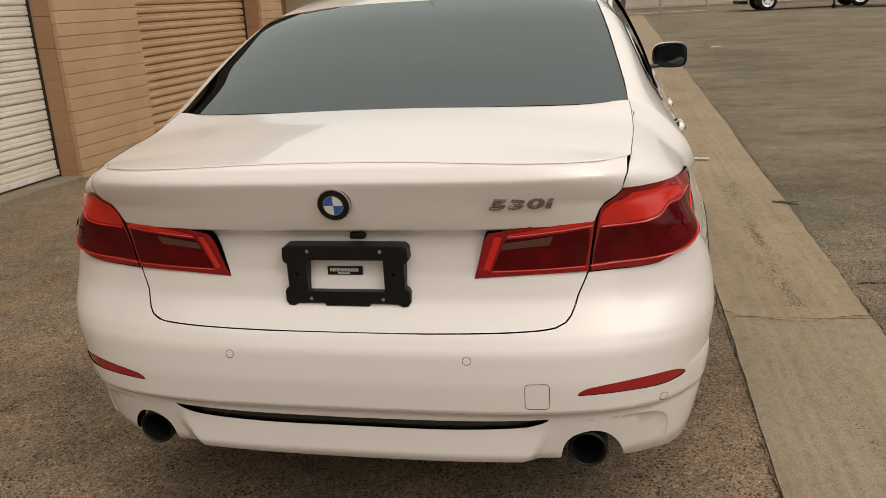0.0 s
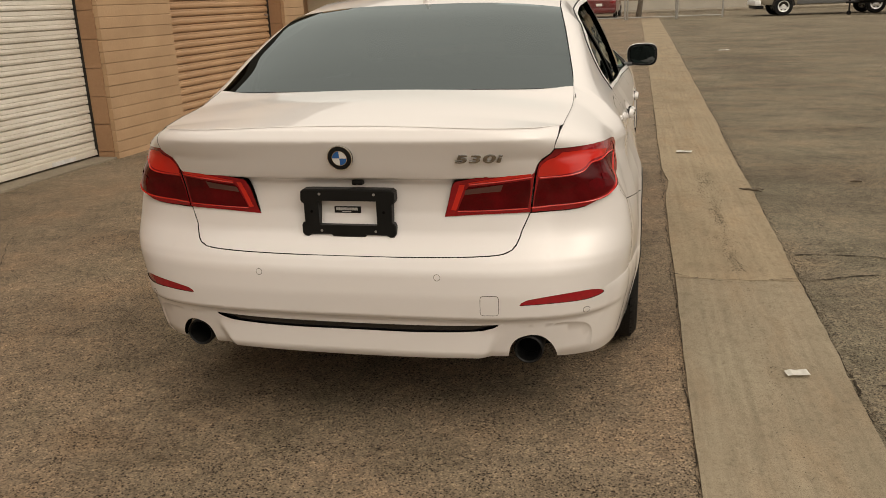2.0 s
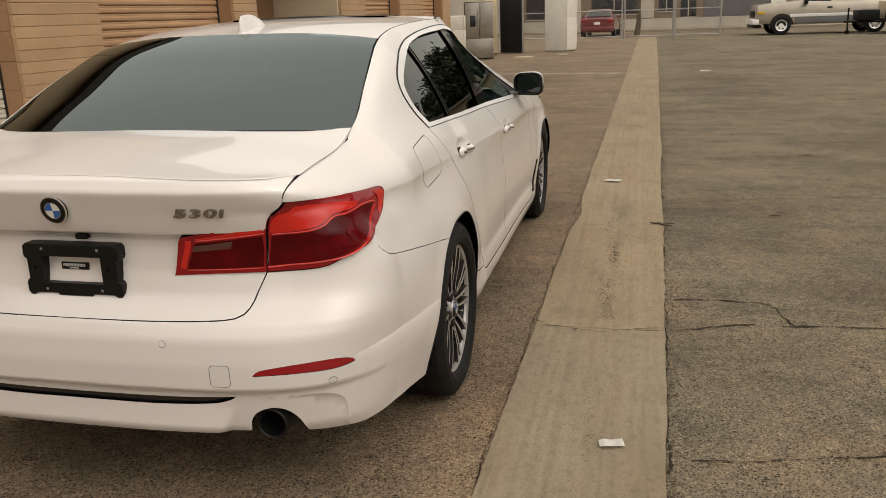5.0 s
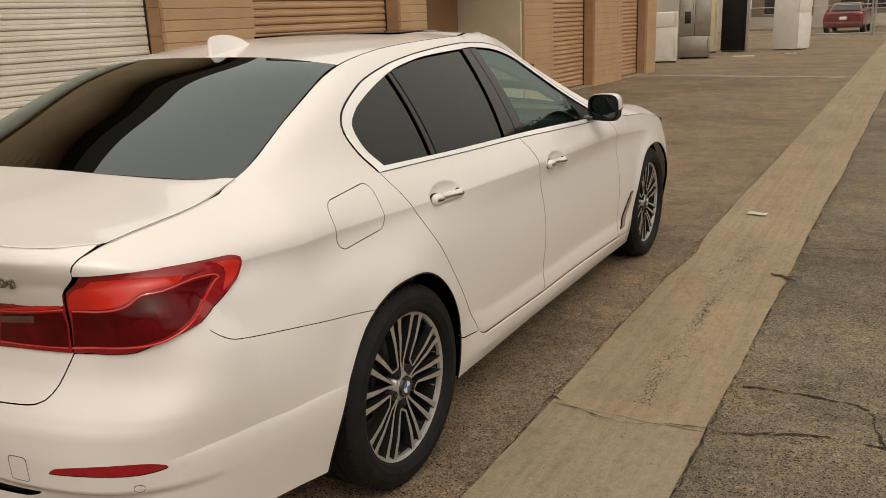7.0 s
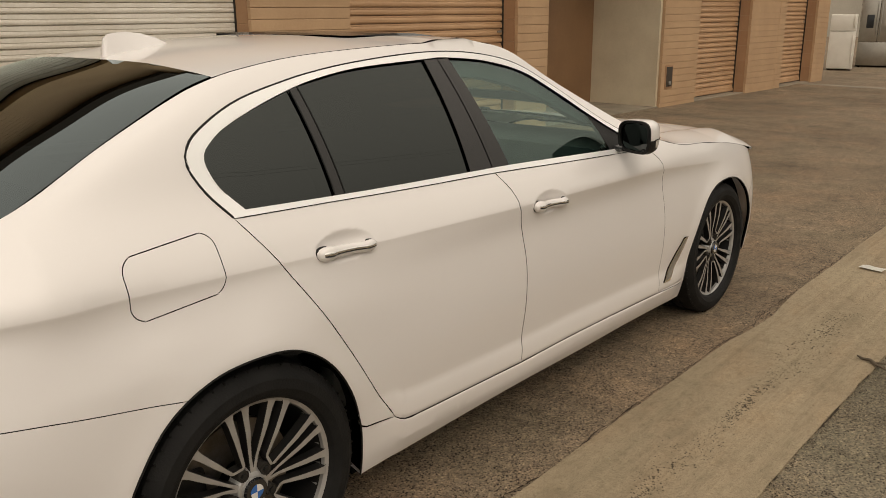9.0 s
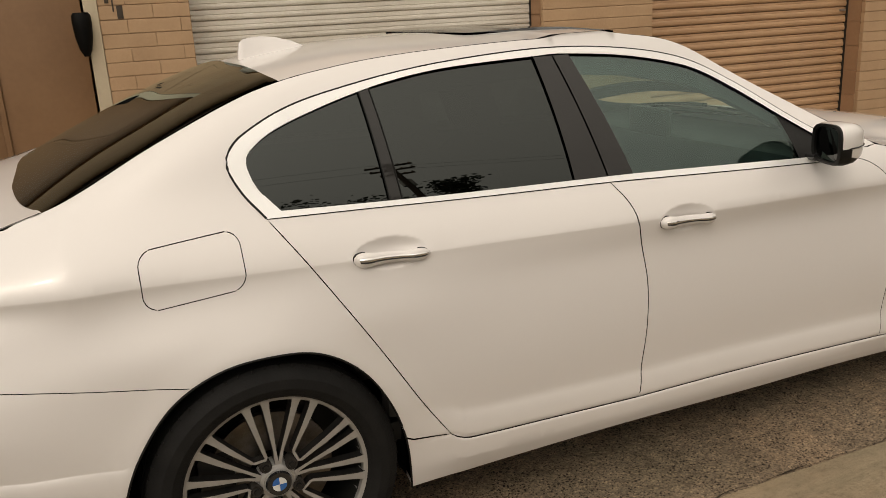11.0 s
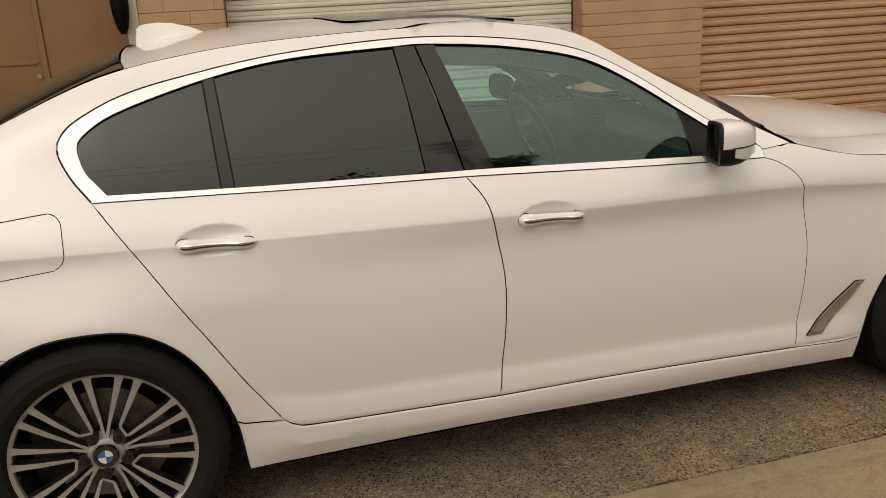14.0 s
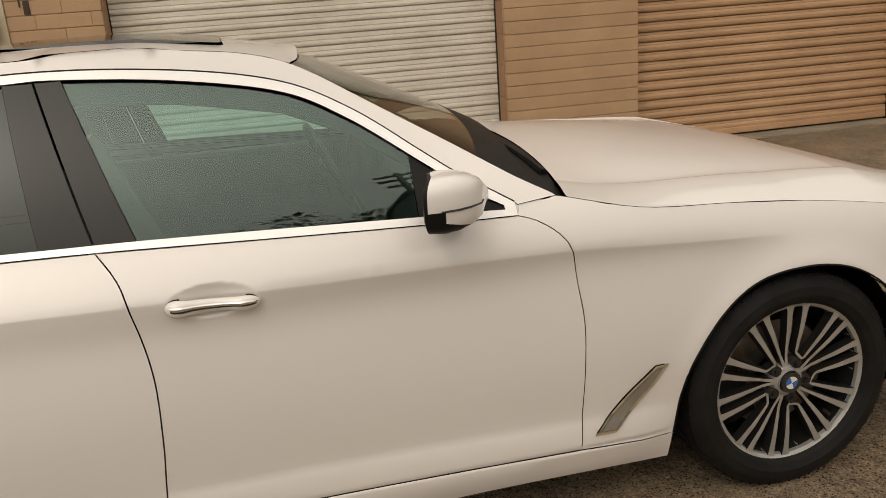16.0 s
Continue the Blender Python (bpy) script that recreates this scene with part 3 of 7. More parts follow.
def fold_points():
    """Extra net points along the sharp folds and in the handle bowls."""
    out = []
    for y in np.arange(-.62, 2.98, .014):
        z = float(np.interp(y, *CREASE))
        out += [(CORNER + y - BEND, z + d) for d in (.002, -.0015, -.008, -.018)]
    for y in np.arange(-.54, .42, .014):
        z = float(EDGE_Z(y))
        out += [(CORNER + y - BEND, z - d) for d in (.004, .010, .018, .029, .044, .062)]
    for y in np.arange(.45, 2.56, .016):
        z = float(np.interp(y, *FOOT))
        out += [(CORNER + y - BEND, z + d) for d in (.112, .100, .088, .076, .062, .019, .014, .009, .005, -.005, -.009, -.014, -.058, -.064, -.068, -.076)]
    for a in np.arange(.82, 1.40, .014):
        z = float(np.interp(a, (.80, .87, .95, 1.03, 1.14, 1.19, 1.28, 1.45), (.512, .526, .536, .534, .524, .516, .512, .500)))
        out += [(a, z + d) for d in (.002, -.0015, -.010, -.022)]
        out += [(-a, z + d) for d in (.002, -.0015, -.010, -.022)]
    for t in np.linspace(0, math.pi * .62, 40):
        for q in (.985, 1.0, 1.015, 1.03):
            s, z = .63 + .205 * q * math.copysign(abs(math.cos(t)) ** .5, math.cos(t)), .29 + .130 * q * abs(math.sin(t)) ** .5
            out += [(s, z), (-s, z)]
    for cy, cz in ((0.375, 0.918), (1.362, 0.874)):
        for i in range(-20, 21):
            for j in range(-9, 10):
                if (i / 17.7) ** 2 + (j / 7.6) ** 2 < 1.25:
                    out.append((CORNER + cy + i * .0062 + (j % 2) * .003 - BEND, cz + j * .0056))
    for s in np.arange(-.96, .961, .02):
        for z in (.425, .435, .443, .452, .462, .585, .60, .615, .63, .645, .66):
            out.append((s, z))
        for z in (.864, .872, .878, .884, .888, .892, .898, .906, 1.004, 1.014, 1.022, 1.030, 1.036, 1.041, 1.046, 1.050, 1.054, 1.060):
            if abs(s) < .72:
                out.append((s, z))
    return np.array(out)


FOLDS = fold_points()


def SD(*pts):
    """Runs for points of the right flank given as (y, z)."""
    out = []
    for y, z in pts:
        if y >= BEND:
            out.append((CORNER + y - BEND, z))
        else:
            c = min(1.0, (BEND - y) / (BEND - float(TAIL(z))))
            out.append((float(np.interp(c ** (1 / float(ease(z))), _cy[::-1], _run[::-1])), z))
    return out


def RR(*pts):
    """Runs for points of the tail given as (x, z)."""
    out = []
    for x, z in pts:
        t = np.linspace(0, CORNER, 600)
        px = SHELL(np.stack([t, np.full(600, z)], 1))[:, 0]
        out.append((math.copysign(float(np.interp(abs(x), px, t)), x), z))
    return out


def edge_x(y):
    return _edge_x(y)


_edge_x = spline((-1.1, -.9, -.7, -.46, -.2, 0, .18, .45, 1.0, 1.35, 1.64, 1.9, 2.08, 2.16, 2.26), (.674, .681, .692, .686, .648, .615, .587, .584, .586, .574, .542, .636, .735, .787, .843))
_hood_z = spline((2.26, 2.34, 2.43, 2.7, 3.09, 3.31, 3.6), (.998, .980, .956, .924, .880, .842, .78))
_ey = np.linspace(-.9, 3.6, 400)
_ez, _ex = [], []
for y in _ey:
    if y < 2.26:
        zz = np.linspace(0.93, 1.45, 300)
        q = SHELL(np.stack([np.array([SD((float(y), float(z)))[0][0] for z in zz[::20]]).repeat(20)[:300] if y < BEND else np.full(300, CORNER + y - BEND), zz], 1))
        xs = q[:, 0]
        j = int(np.argmin(np.abs(xs - float(edge_x(y)))))
        _ez.append(float(zz[j]))
        _ex.append(float(edge_x(y)))
    else:
        z = float(_hood_z(y))
        _ez.append(z)
        _ex.append(float(half_width(y, z)))
_k = np.ones(9) / 9
_ez = np.convolve(np.pad(_ez, 4, "edge"), _k, "valid")
_ex = np.convolve(np.pad(_ex, 4, "edge"), _k, "valid")
# the roof's edge sweeps evenly from the rear pillar to the middle of the roof
_roof = (_ey > .18) & (_ey < 1.05)
_ez = np.where(_roof, spline((.10, .18, .32, .46, .65, .85, 1.05, 1.1), (1.352, 1.3735, 1.398, 1.416, 1.430, 1.438, 1.441, 1.441))(_ey), _ez)
_w = np.where(_ey > .18, np.clip((1.45 - _ey) / .4, 0, 1), 0)
_ex = _ex + (half_width(_ey, _ez) - _ex) * _w


def rim_z(y):
    return np.interp(y, _ey, _ez)


def rim_x(y):
    return np.interp(y, _ey, _ex)


DECK = spline((-1.06, -.8, -.5), (1.056, 1.092, 1.122))
BACKLIGHT = spline((-.56, -.35, -.15, 0, .16), (1.108, 1.214, 1.301, 1.361, 1.411))
ROOF = spline((.16, .377, .7, 1.0, 1.35, 1.66), (1.408, 1.442, 1.462, 1.467, 1.452, 1.405))
SCREEN = spline((1.66, 2.0, 2.45), (1.405, 1.25, 1.02))
HOOD = spline((2.2, 2.6, 3.17, 3.45, 3.6, 3.8), (1.095, 1.056, .978, .921, .872, .76))


def top(mid, power=2.3):
    """Maps (x, y) to a place on a crowned top panel."""
    def f(p):
        x, y = p[:, 0], p[:, 1]
        e, ze = rim_x(y), rim_z(y)
        z = ze + (mid(y) - ze) * (1 - np.clip(np.abs(x / e), 0, 1.2) ** power)
        return np.stack([x, y, z], 1)
    return f


def screen_top(p):
    """The rear screen: its curve runs on under the boot's deck."""
    x, y = p[:, 0], p[:, 1]
    ze = SCREEN_Z(y)
    z = ze + (BACKLIGHT(y) - ze) * (1 - np.clip(np.abs(x / rim_x(y)), 0, 1.2) ** 3.1)
    return np.stack([x, y, z], 1)


def mirrored(f):
    return lambda p: f(p) * np.array((-1.0, 1.0, 1.0))


def inside(poly, pts):
    x, y = pts[:, 0], pts[:, 1]
    r = np.zeros(len(pts), bool)
    a = np.array(poly)
    b = np.roll(a, -1, 0)
    for (x0, y0), (x1, y1) in zip(a, b):
        if y0 != y1:
            r ^= ((y0 > y) != (y1 > y)) & (x < (x1 - x0) * (y - y0) / (y1 - y0) + x0)
    return r


def inset(poly, d):
    """Moves a closed outline inwards by d."""
    a = np.array(poly, float)
    area = np.sum(a[:, 0] * np.roll(a[:, 1], -1) - np.roll(a[:, 0], -1) * a[:, 1])
    t = np.roll(a, -1, 0) - np.roll(a, 1, 0)
    t /= np.linalg.norm(t, axis=1)[:, None] + 1e-9
    n = np.stack([-t[:, 1], t[:, 0]], 1) * (1 if area > 0 else -1)
    return a + n * d


def outline(*lines, step=0.02):
    """One closed outline from several smooth lines laid end to end."""
    out = []
    for l in lines:
        for q in bezier_line(l, step):
            if not out or math.dist(out[-1], q) > step * 0.3:
                out.append(q)
    while math.dist(out[0], out[-1]) < step * 0.3:
        out.pop()
    return out


def skin(name, poly, f, material, parent, step=0.03, holes=(), lip=0.012, off=0.0, gap=0.002, label="", folds=None, sweep=None):
    """A panel: the outline filled with a fine net, laid on the surface f, with a folded-in lip and true normals."""
    from mathutils.geometry import delaunay_2d_cdt
    loops = [inset(poly, gap) if gap else np.array(poly)] + [np.array(h) for h in holes]
    lo, hi = loops[0].min(0), loops[0].max(0)
    gx, gy = np.meshgrid(np.arange(lo[0] + step / 2, hi[0], step), np.arange(lo[1] + step / 2, hi[1], step))
    gx = gx + (np.arange(gx.shape[0]) % 2)[:, None] * step / 2
    g = np.stack([gx.ravel(), gy.ravel()], 1)
    if folds is not None:
        near = folds[(folds[:, 0] > lo[0]) & (folds[:, 0] < hi[0]) & (folds[:, 1] > lo[1]) & (folds[:, 1] < hi[1])]
        if len(near):
            d = np.concatenate([np.min(np.linalg.norm(c[:, None] - near[None], axis=2), axis=1) for c in np.array_split(g, 8)])
            g = np.vstack([g[d > .009], near])
    keep = inside(loops[0], g)
    for h in loops[1:]:
        keep &= ~inside(h, g)
    g = g[keep]
    rim = np.vstack(loops)
    if len(g):
        plain, rim = rim, (np.vstack([l + (np.roll(l, -1, 0) - l) * k for l in loops for k in (0, .25, .5, .75)]) if folds is not None else rim)
        near = np.min(np.linalg.norm(g[:, None] - rim[None], axis=2), axis=1) if len(g) * len(rim) < 6e6 else np.concatenate([np.min(np.linalg.norm(c[:, None] - rim[None], axis=2), axis=1) for c in np.array_split(g, 20)])
        g = g[near > (step * 0.45 if folds is None else 0.0045)]
        rim = plain
    edges, k = [], 0
    for l in loops:
        n = len(l)
        edges += [(k + i, k + (i + 1) % n) for i in range(n)]
        k += n
    pts = np.vstack([rim, g]) if len(g) else rim
    vs, _, fs, *_ = delaunay_2d_cdt([Vector(p) for p in pts.tolist()], edges, [], 0, 1e-6)
    uv = np.array([tuple(v) for v in vs])
    tri = np.array([tuple(t) for t in fs if len(t) == 3])
    mid = uv[tri].mean(1)
    ok = inside(loops[0], mid)
    for h in loops[1:]:
        ok &= ~inside(h, mid)
    tri = tri[ok]

    def normals(q):
        e = 0.0008
        g_ = sweep or f
        a = g_(q + (e, 0)) - g_(q - (e, 0))
        b = g_(q + (0, e)) - g_(q - (0, e))
        c = np.cross(a, b)
        return c / (np.linalg.norm(c, axis=1)[:, None] + 1e-12)

    p, n = f(uv), normals(uv)
    out = p - np.array((0.0, 1.2, 0.55)) * np.array((1, 1, 1))
    out[:, 1] *= 0.35
    if np.mean(np.sum(out * n, 1)) < 0:
        n = -n
    p = p + n * off
    t0 = np.cross(p[tri[:, 1]] - p[tri[:, 0]], p[tri[:, 2]] - p[tri[:, 0]])
    flip = np.sum(t0 * n[tri[:, 0]], 1) < 0
    tri[flip] = tri[flip][:, ::-1]
    verts, norms, faces = [p], [n], [tri]
    faces = tri.tolist()
    if lip:
        base = len(p)
        for l in loops:
            q, m = f(l), normals(l)
            if np.sum(m * n[np.argmin(np.linalg.norm(uv - l[0], axis=1))]) < 0:
                m = -m
            if np.mean(np.sum(m * m[0], 1)) < 0:
                m = -m
            if np.dot(m[0], n[np.argmin(np.linalg.norm(uv - l[0], axis=1))]) < 0:
                m = -m
            q = q + m * off
            c = len(l)
            side = np.cross(np.roll(q, -1, 0) - np.roll(q, 1, 0), m)
            side /= np.linalg.norm(side, axis=1)[:, None] + 1e-12
            verts += [q, q - m * lip]
            norms += [side, side]
            faces += [(base + i, base + (i + 1) % c, base + c + (i + 1) % c, base + c + i) for i in range(c)]
            base += 2 * c
    me = bpy.data.meshes.new(name)
    me.from_pydata(np.vstack(verts).tolist(), [], faces)
    me.polygons.foreach_set("use_smooth", [True] * len(me.polygons))
    me.normals_split_custom_set_from_vertices(np.vstack(norms).tolist())
    me.materials.append(material)
    ob = new(name, me)
    if parent:
        ob.parent = parent
        ob.matrix_parent_inverse = parent.matrix_basis.inverted()
    if label:
        ob["label"] = label
    return ob


def seam(name, pts, f, radius, material, parent, off=0.0, closed=False, sides=6):
    """A thin bead along a line on the surface f."""
    q = f(np.array(pts, float))
    ob = link(name, tube(bmesh.new(), [tuple(v) for v in q], radius, sides, closed), material, None, 0.8)
    ob.parent = parent
    ob.matrix_parent_inverse = parent.matrix_basis.inverted()
    return ob


def on(ob, parent, label=""):
    """Hangs a mesh that was built in place under its thing."""
    ob.parent = parent
    m = parent.matrix_basis.copy()
    if parent.parent:
        m = parent.parent.matrix_basis @ parent.matrix_parent_inverse @ m
    ob.matrix_parent_inverse = m.inverted()
    if label:
        ob["label"] = label
    return ob


def ring(cx, cy, rx, ry, n=20):
    return [(cx + rx * math.cos(k * math.tau / n), cy + ry * math.sin(k * math.tau / n)) for k in range(n)]


def rounded(x0, x1, z0, z1, r, n=5):
    out = []
    for cx, cz, a in ((x1 - r, z1 - r, 0), (x0 + r, z1 - r, 90), (x0 + r, z0 + r, 180), (x1 - r, z0 + r, 270)):
        for k in range(n + 1):
            t = radians(a + 90 * k / n)
            out.append((cx + r * math.cos(t), cz + r * math.sin(t)))
    return out


# ---- the white saloon ----
car = new("car")
car.matrix_basis = pose(0, 1.4, 0)
tagged(car, "clean white four-door saloon parked on the asphalt alley", "car")

ARCH_REAR = [(-.415, .238), (-.389, .382), (-.343, .51), (-.246, .637), (-.122, .703), (.016, .717), (.135, .699), (.237, .634), (.312, .53), (.365, .385), (.385, .202)]
ARCH_FRONT = [(2.573, .269), (2.593, .40), (2.63, .508), (2.715, .622), (2.83, .697), (2.98, .717), (3.131, .69), (3.258, .612), (3.33, .50), (3.375, .38), (3.39, .24)]
BUMPER_SEAM = [(-.183, .677), (-.366, .706), (-.518, .731), (-.665, .756), (-.737, .777), (-.775, .810), (-.79, .836)]
WINDOW_LINE = [(2.142, .997), (2.012, 1.077), (1.94, 1.130), (1.777, 1.250), (1.60, 1.336), (1.34, 1.388), (1.018, 1.411), (.652, 1.391), (.355, 1.347), (.18, 1.309), (.062, 1.258), (.012, 1.220), (-.004, 1.176), (.021, 1.110), (.068, 1.045)]
BELT = [(.068, 1.043), (.371, 1.032), (.755, 1.018), (1.121, 1.007), (1.511, .990), (1.92, .973), (2.142, .966)]
REAR_DOOR_EDGE = [(.068, 1.043), (.163, .901), (.313, .662), (.416, .49), (.503, .36)]
MID_EDGE = [(1.121, 1.007), (1.162, .945), (1.181, .874), (1.207, .711), (1.203, .548), (1.191, .431), (1.183, .351), (1.175, .307)]
FRONT_EDGE = [(2.142, .966), (2.192, .948), (2.246, .909), (2.276, .859), (2.290, .766), (2.302, .657), (2.298, .528), (2.291, .40), (2.285, .315), (2.281, .279)]
DOOR_FOOT = [(.503, .36), (.544, .338), (.616, .331), (.8, .323), (1.175, .307)]
FRONT_FOOT = [(1.175, .307), (1.535, .302), (1.9, .292), (2.281, .279)]
FLAP = [(y, z + .010 * (y + .14) / .13) for y, z in rounded(-.266, -.012, .879, 1.024, .040, 8)]
LAMP_OUT = [(-.79, .836), (-.742, .856), (-.697, .877), (-.658, .898), (-.636, .920), (-.627, .943), (-.645, .959), (-.70, .966)]
HOOD_LINE = [(2.26, .998), (2.34, .980), (2.43, .956), (2.7, .924), (3.09, .880), (3.31, .842), (3.55, .79)]


def flank_side(f):
    """All outer panels and glass of one side."""
    rim = [(float(y), float(rim_z(y))) for y in np.linspace(-.90, 2.25, 42)]
    frame_poly = outline(SD(*BUMPER_SEAM), SD(*LAMP_OUT) + RR((.748, .979), (.6605, .984), (.6645, .997), (.6685, 1.011), (.673, 1.024)), SD(*rim), SD((2.26, .998), (2.15, .99)), SD(*WINDOW_LINE), SD(*REAR_DOOR_EDGE),
                         SD((.503, .362), (.388, .374)), SD(*ARCH_REAR[9:3:-1], (-.183, .677)))
    flap = outline(SD(*FLAP, FLAP[0]), step=.01)
    skin("side_frame", frame_poly, f, PAINT, car, 0.026, holes=[flap], gap=0.0012, folds=FOLDS)
    skin("fuel_flap", flap, f, PAINT, car, 0.02, gap=0.0025, folds=FOLDS)
    skin("rear_door", outline(SD(*BELT[:4]), SD(*MID_EDGE), SD(*DOOR_FOOT[::-1]), SD(*REAR_DOOR_EDGE[::-1])), f, PAINT, car, 0.022, gap=0.0018, folds=FOLDS)
    skin("front_door", outline(SD(*BELT[3:]), SD(*FRONT_EDGE), SD(*FRONT_FOOT[::-1]), SD(*MID_EDGE[::-1])), f, PAINT, car, 0.022, gap=0.0018, folds=FOLDS)
    skin("fender", outline(SD((2.15, .985), (2.26, .998)), SD(*HOOD_LINE), SD((3.55, .79), (3.45, .66), (3.30, .56)), SD(*ARCH_FRONT[7::-1]), SD((2.573, .269), (2.281, .279)), SD(*FRONT_EDGE[::-1])), f, PAINT, car, 0.026, gap=0.0008, folds=FOLDS)
    skin("front_bumper", outline(SD((3.55, .79), (3.45, .66), (3.30, .56)), SD(*ARCH_FRONT[8:]), SD((3.39, .24), (3.6, .25), (3.80, .27)), SD((3.80, .27), (3.80, .70)), SD((3.80, .70), (3.55, .79))), f, PAINT, car, 0.04)
    skin("sill", outline(SD((.388, .372), (.503, .362)), SD(*DOOR_FOOT), SD(*FRONT_FOOT), SD((2.281, .279), (2.573, .269)), SD((2.573, .269), (2.57, .178)),
                         SD((2.57, .178), (2.1, .192), (1.644, .196), (1.155, .212), (.704, .212), (.385, .202)), SD((.385, .202), (.366, .38))), f, PAINT, car, 0.026, lip=0.05, folds=FOLDS)
    # dark inner body behind the shut lines
    skin("inner_body", outline(SD((-.16, .745), (.15, .745), (.34, .62), (.41, .30)), SD((.41, .30), (2.5, .25)), SD((2.5, .25), (2.62, .55), (2.80, .72)), SD((2.80, .72), (2.4, .90), (2.15, .95)),
                                   SD((2.15, .95), (1.1, .99), (.1, 1.02)), SD((.1, 1.02), (-.3, 1.0), (-.16, .745))), f, DARK_GAP, car, 0.05, off=-0.024, gap=0, lip=0)
    # window frame and panes
    glass, swept = (side_pane, barrel) if f is SHELL else (mirrored(side_pane), mirrored(barrel))
    inner_top = [(2.112, .992), (2.06, 1.020), (1.985, 1.068), (1.925, 1.112), (1.762, 1.229), (1.60, 1.310), (1.34, 1.364), (1.09, 1.389), (.961, 1.389), (.648, 1.374), (.408, 1.334), (.171, 1.270), (.075, 1.222), (.045, 1.182), (.062, 1.118), (.109, 1.057)]
    inner_low = [(.109, 1.057), (.447, 1.043), (1.0, 1.026), (1.212, 1.020), (1.607, 1.004), (1.88, .992), (2.06, .985), (2.112, .982)]
    hole = outline(SD(*inner_low), SD((2.112, .982), (2.112, .992)), SD(*inner_top), step=0.015)
    skin("window_trim", outline(SD(*BELT), SD((2.142, .966), (2.142, .997)), SD(*WINDOW_LINE), step=0.015), f, SATIN, car, 0.02, holes=[hole], lip=0.014, off=0.003, gap=0.0004, label="bright satin aluminium window surround")
    seam("window_seal", outline(SD(*WINDOW_LINE), step=0.02) + SD(WINDOW_LINE[-1]), f, 0.0040, BLACK_TRIM, car)
    seam("belt_seal", bezier_line(SD(*BELT)), f, 0.0012, BLACK_TRIM, car)
    zt = lambda y: float(np.interp(y, [q[0] for q in inner_top[:13]][::-1], [q[1] for q in inner_top[:13]][::-1]))
    zb = lambda y: float(np.interp(y, [q[0] for q in inner_low], [q[1] for q in inner_low]))

    def bay(b0, b1, t1, t0):
        return outline(SD(*[(y, zb(y)) for y in np.linspace(b0, b1, 8)]), SD((b1, zb(b1)), (t1, zt(t1))), SD(*[(y, zt(y)) for y in np.linspace(t1, t0, 10)]), SD((t0, zt(t0)), (b0, zb(b0))))
    quarter = outline(SD((.41, zb(.41)), (.397, zt(.397))), SD(*inner_top[10:]), SD((.109, 1.057), (.41, zb(.41))))
    skin("quarter_window", quarter, glass, REAR_GLASS, car, 0.04, off=-0.006, gap=0, lip=0, sweep=swept)
    skin("window_bar", bay(.41, .447, .43, .397), glass, PILLAR_BLACK, car, 0.03, off=-0.001, gap=0, sweep=swept)
    for a_, b_ in ((.41, .397), (.447, .43)):
        seam("bar_edge", bezier_line(SD((a_, zb(a_)), (b_, zt(b_))), .03), glass, 0.0022, BLACK_TRIM, car)
    skin("rear_window", bay(.447, 1.0, .962, .43), glass, REAR_GLASS, car, 0.04, off=-0.006, gap=0, lip=0, sweep=swept)
    skin("pillar_cover", bay(1.0, 1.119, 1.030, .962), glass, PILLAR_BLACK, car, 0.03, off=0.001, gap=0.002, sweep=swept)
    skin("pillar_cover", bay(1.121, 1.216, 1.093, 1.032), glass, PILLAR_BLACK, car, 0.03, off=0.001, gap=0.002, sweep=swept)
    skin("front_window", bay(1.216, 1.888, 1.90, 1.093), glass, FRONT_GLASS, car, 0.04, off=-0.006, gap=0, lip=0, sweep=swept)
    skin("mirror_triangle", outline(SD((1.888, zb(1.888)), (2.06, .985), (2.11, .982)), SD((2.11, .982), (2.11, .992)), SD((2.11, .992), (2.06, 1.018), (1.985, 1.066), (1.90, zt(1.90))), SD((1.90, zt(1.90)), (1.888, zb(1.888)))), f, BLACK_TRIM, car, 0.03, off=-0.003, gap=0)
    skin("pillar_foot", SD((2.118, .952), (2.300, .940), (2.312, .975), (2.262, .990), (2.118, 1.006)), f, PAINT, car, 0.03, off=-0.0035, gap=0, lip=0)
    # fender vent
    vent = outline(SD((2.322, .318), (2.42, .425), (2.505, .499)), SD((2.505, .499), (2.545, .500)), SD((2.545, .500), (2.50, .440), (2.385, .318)), SD((2.385, .318), (2.322, .318)))
    skin("fender_vent", vent, f, CHROME, car, 0.02, off=0.006, gap=0, label="chrome blade behind the front wheel")
    skin("vent_insert", inset(vent, 0.009), f, BRUSHED, car, 0.02, off=0.002 + 0.005, gap=0, lip=0.004)
    # arch liners and under edge
    for arch in (ARCH_REAR, ARCH_FRONT):
        seam("arch_edge", bezier_line(SD(*arch)), f, 0.003, BLACK_TRIM, car)


flank_side(SHELL)
flank_side(mirrored(SHELL))

# tail: bumper, boot lid, lamps
GAP_R = [(.585, .774), (.562, .722), (.547, .682), (.512, .658), (.41, .650), (.2, .646)]
mx = lambda pts: [(-x, z) for x, z in pts][::-1]


def neg(pts):
    return [(-s, z) for s, z in pts][::-1]


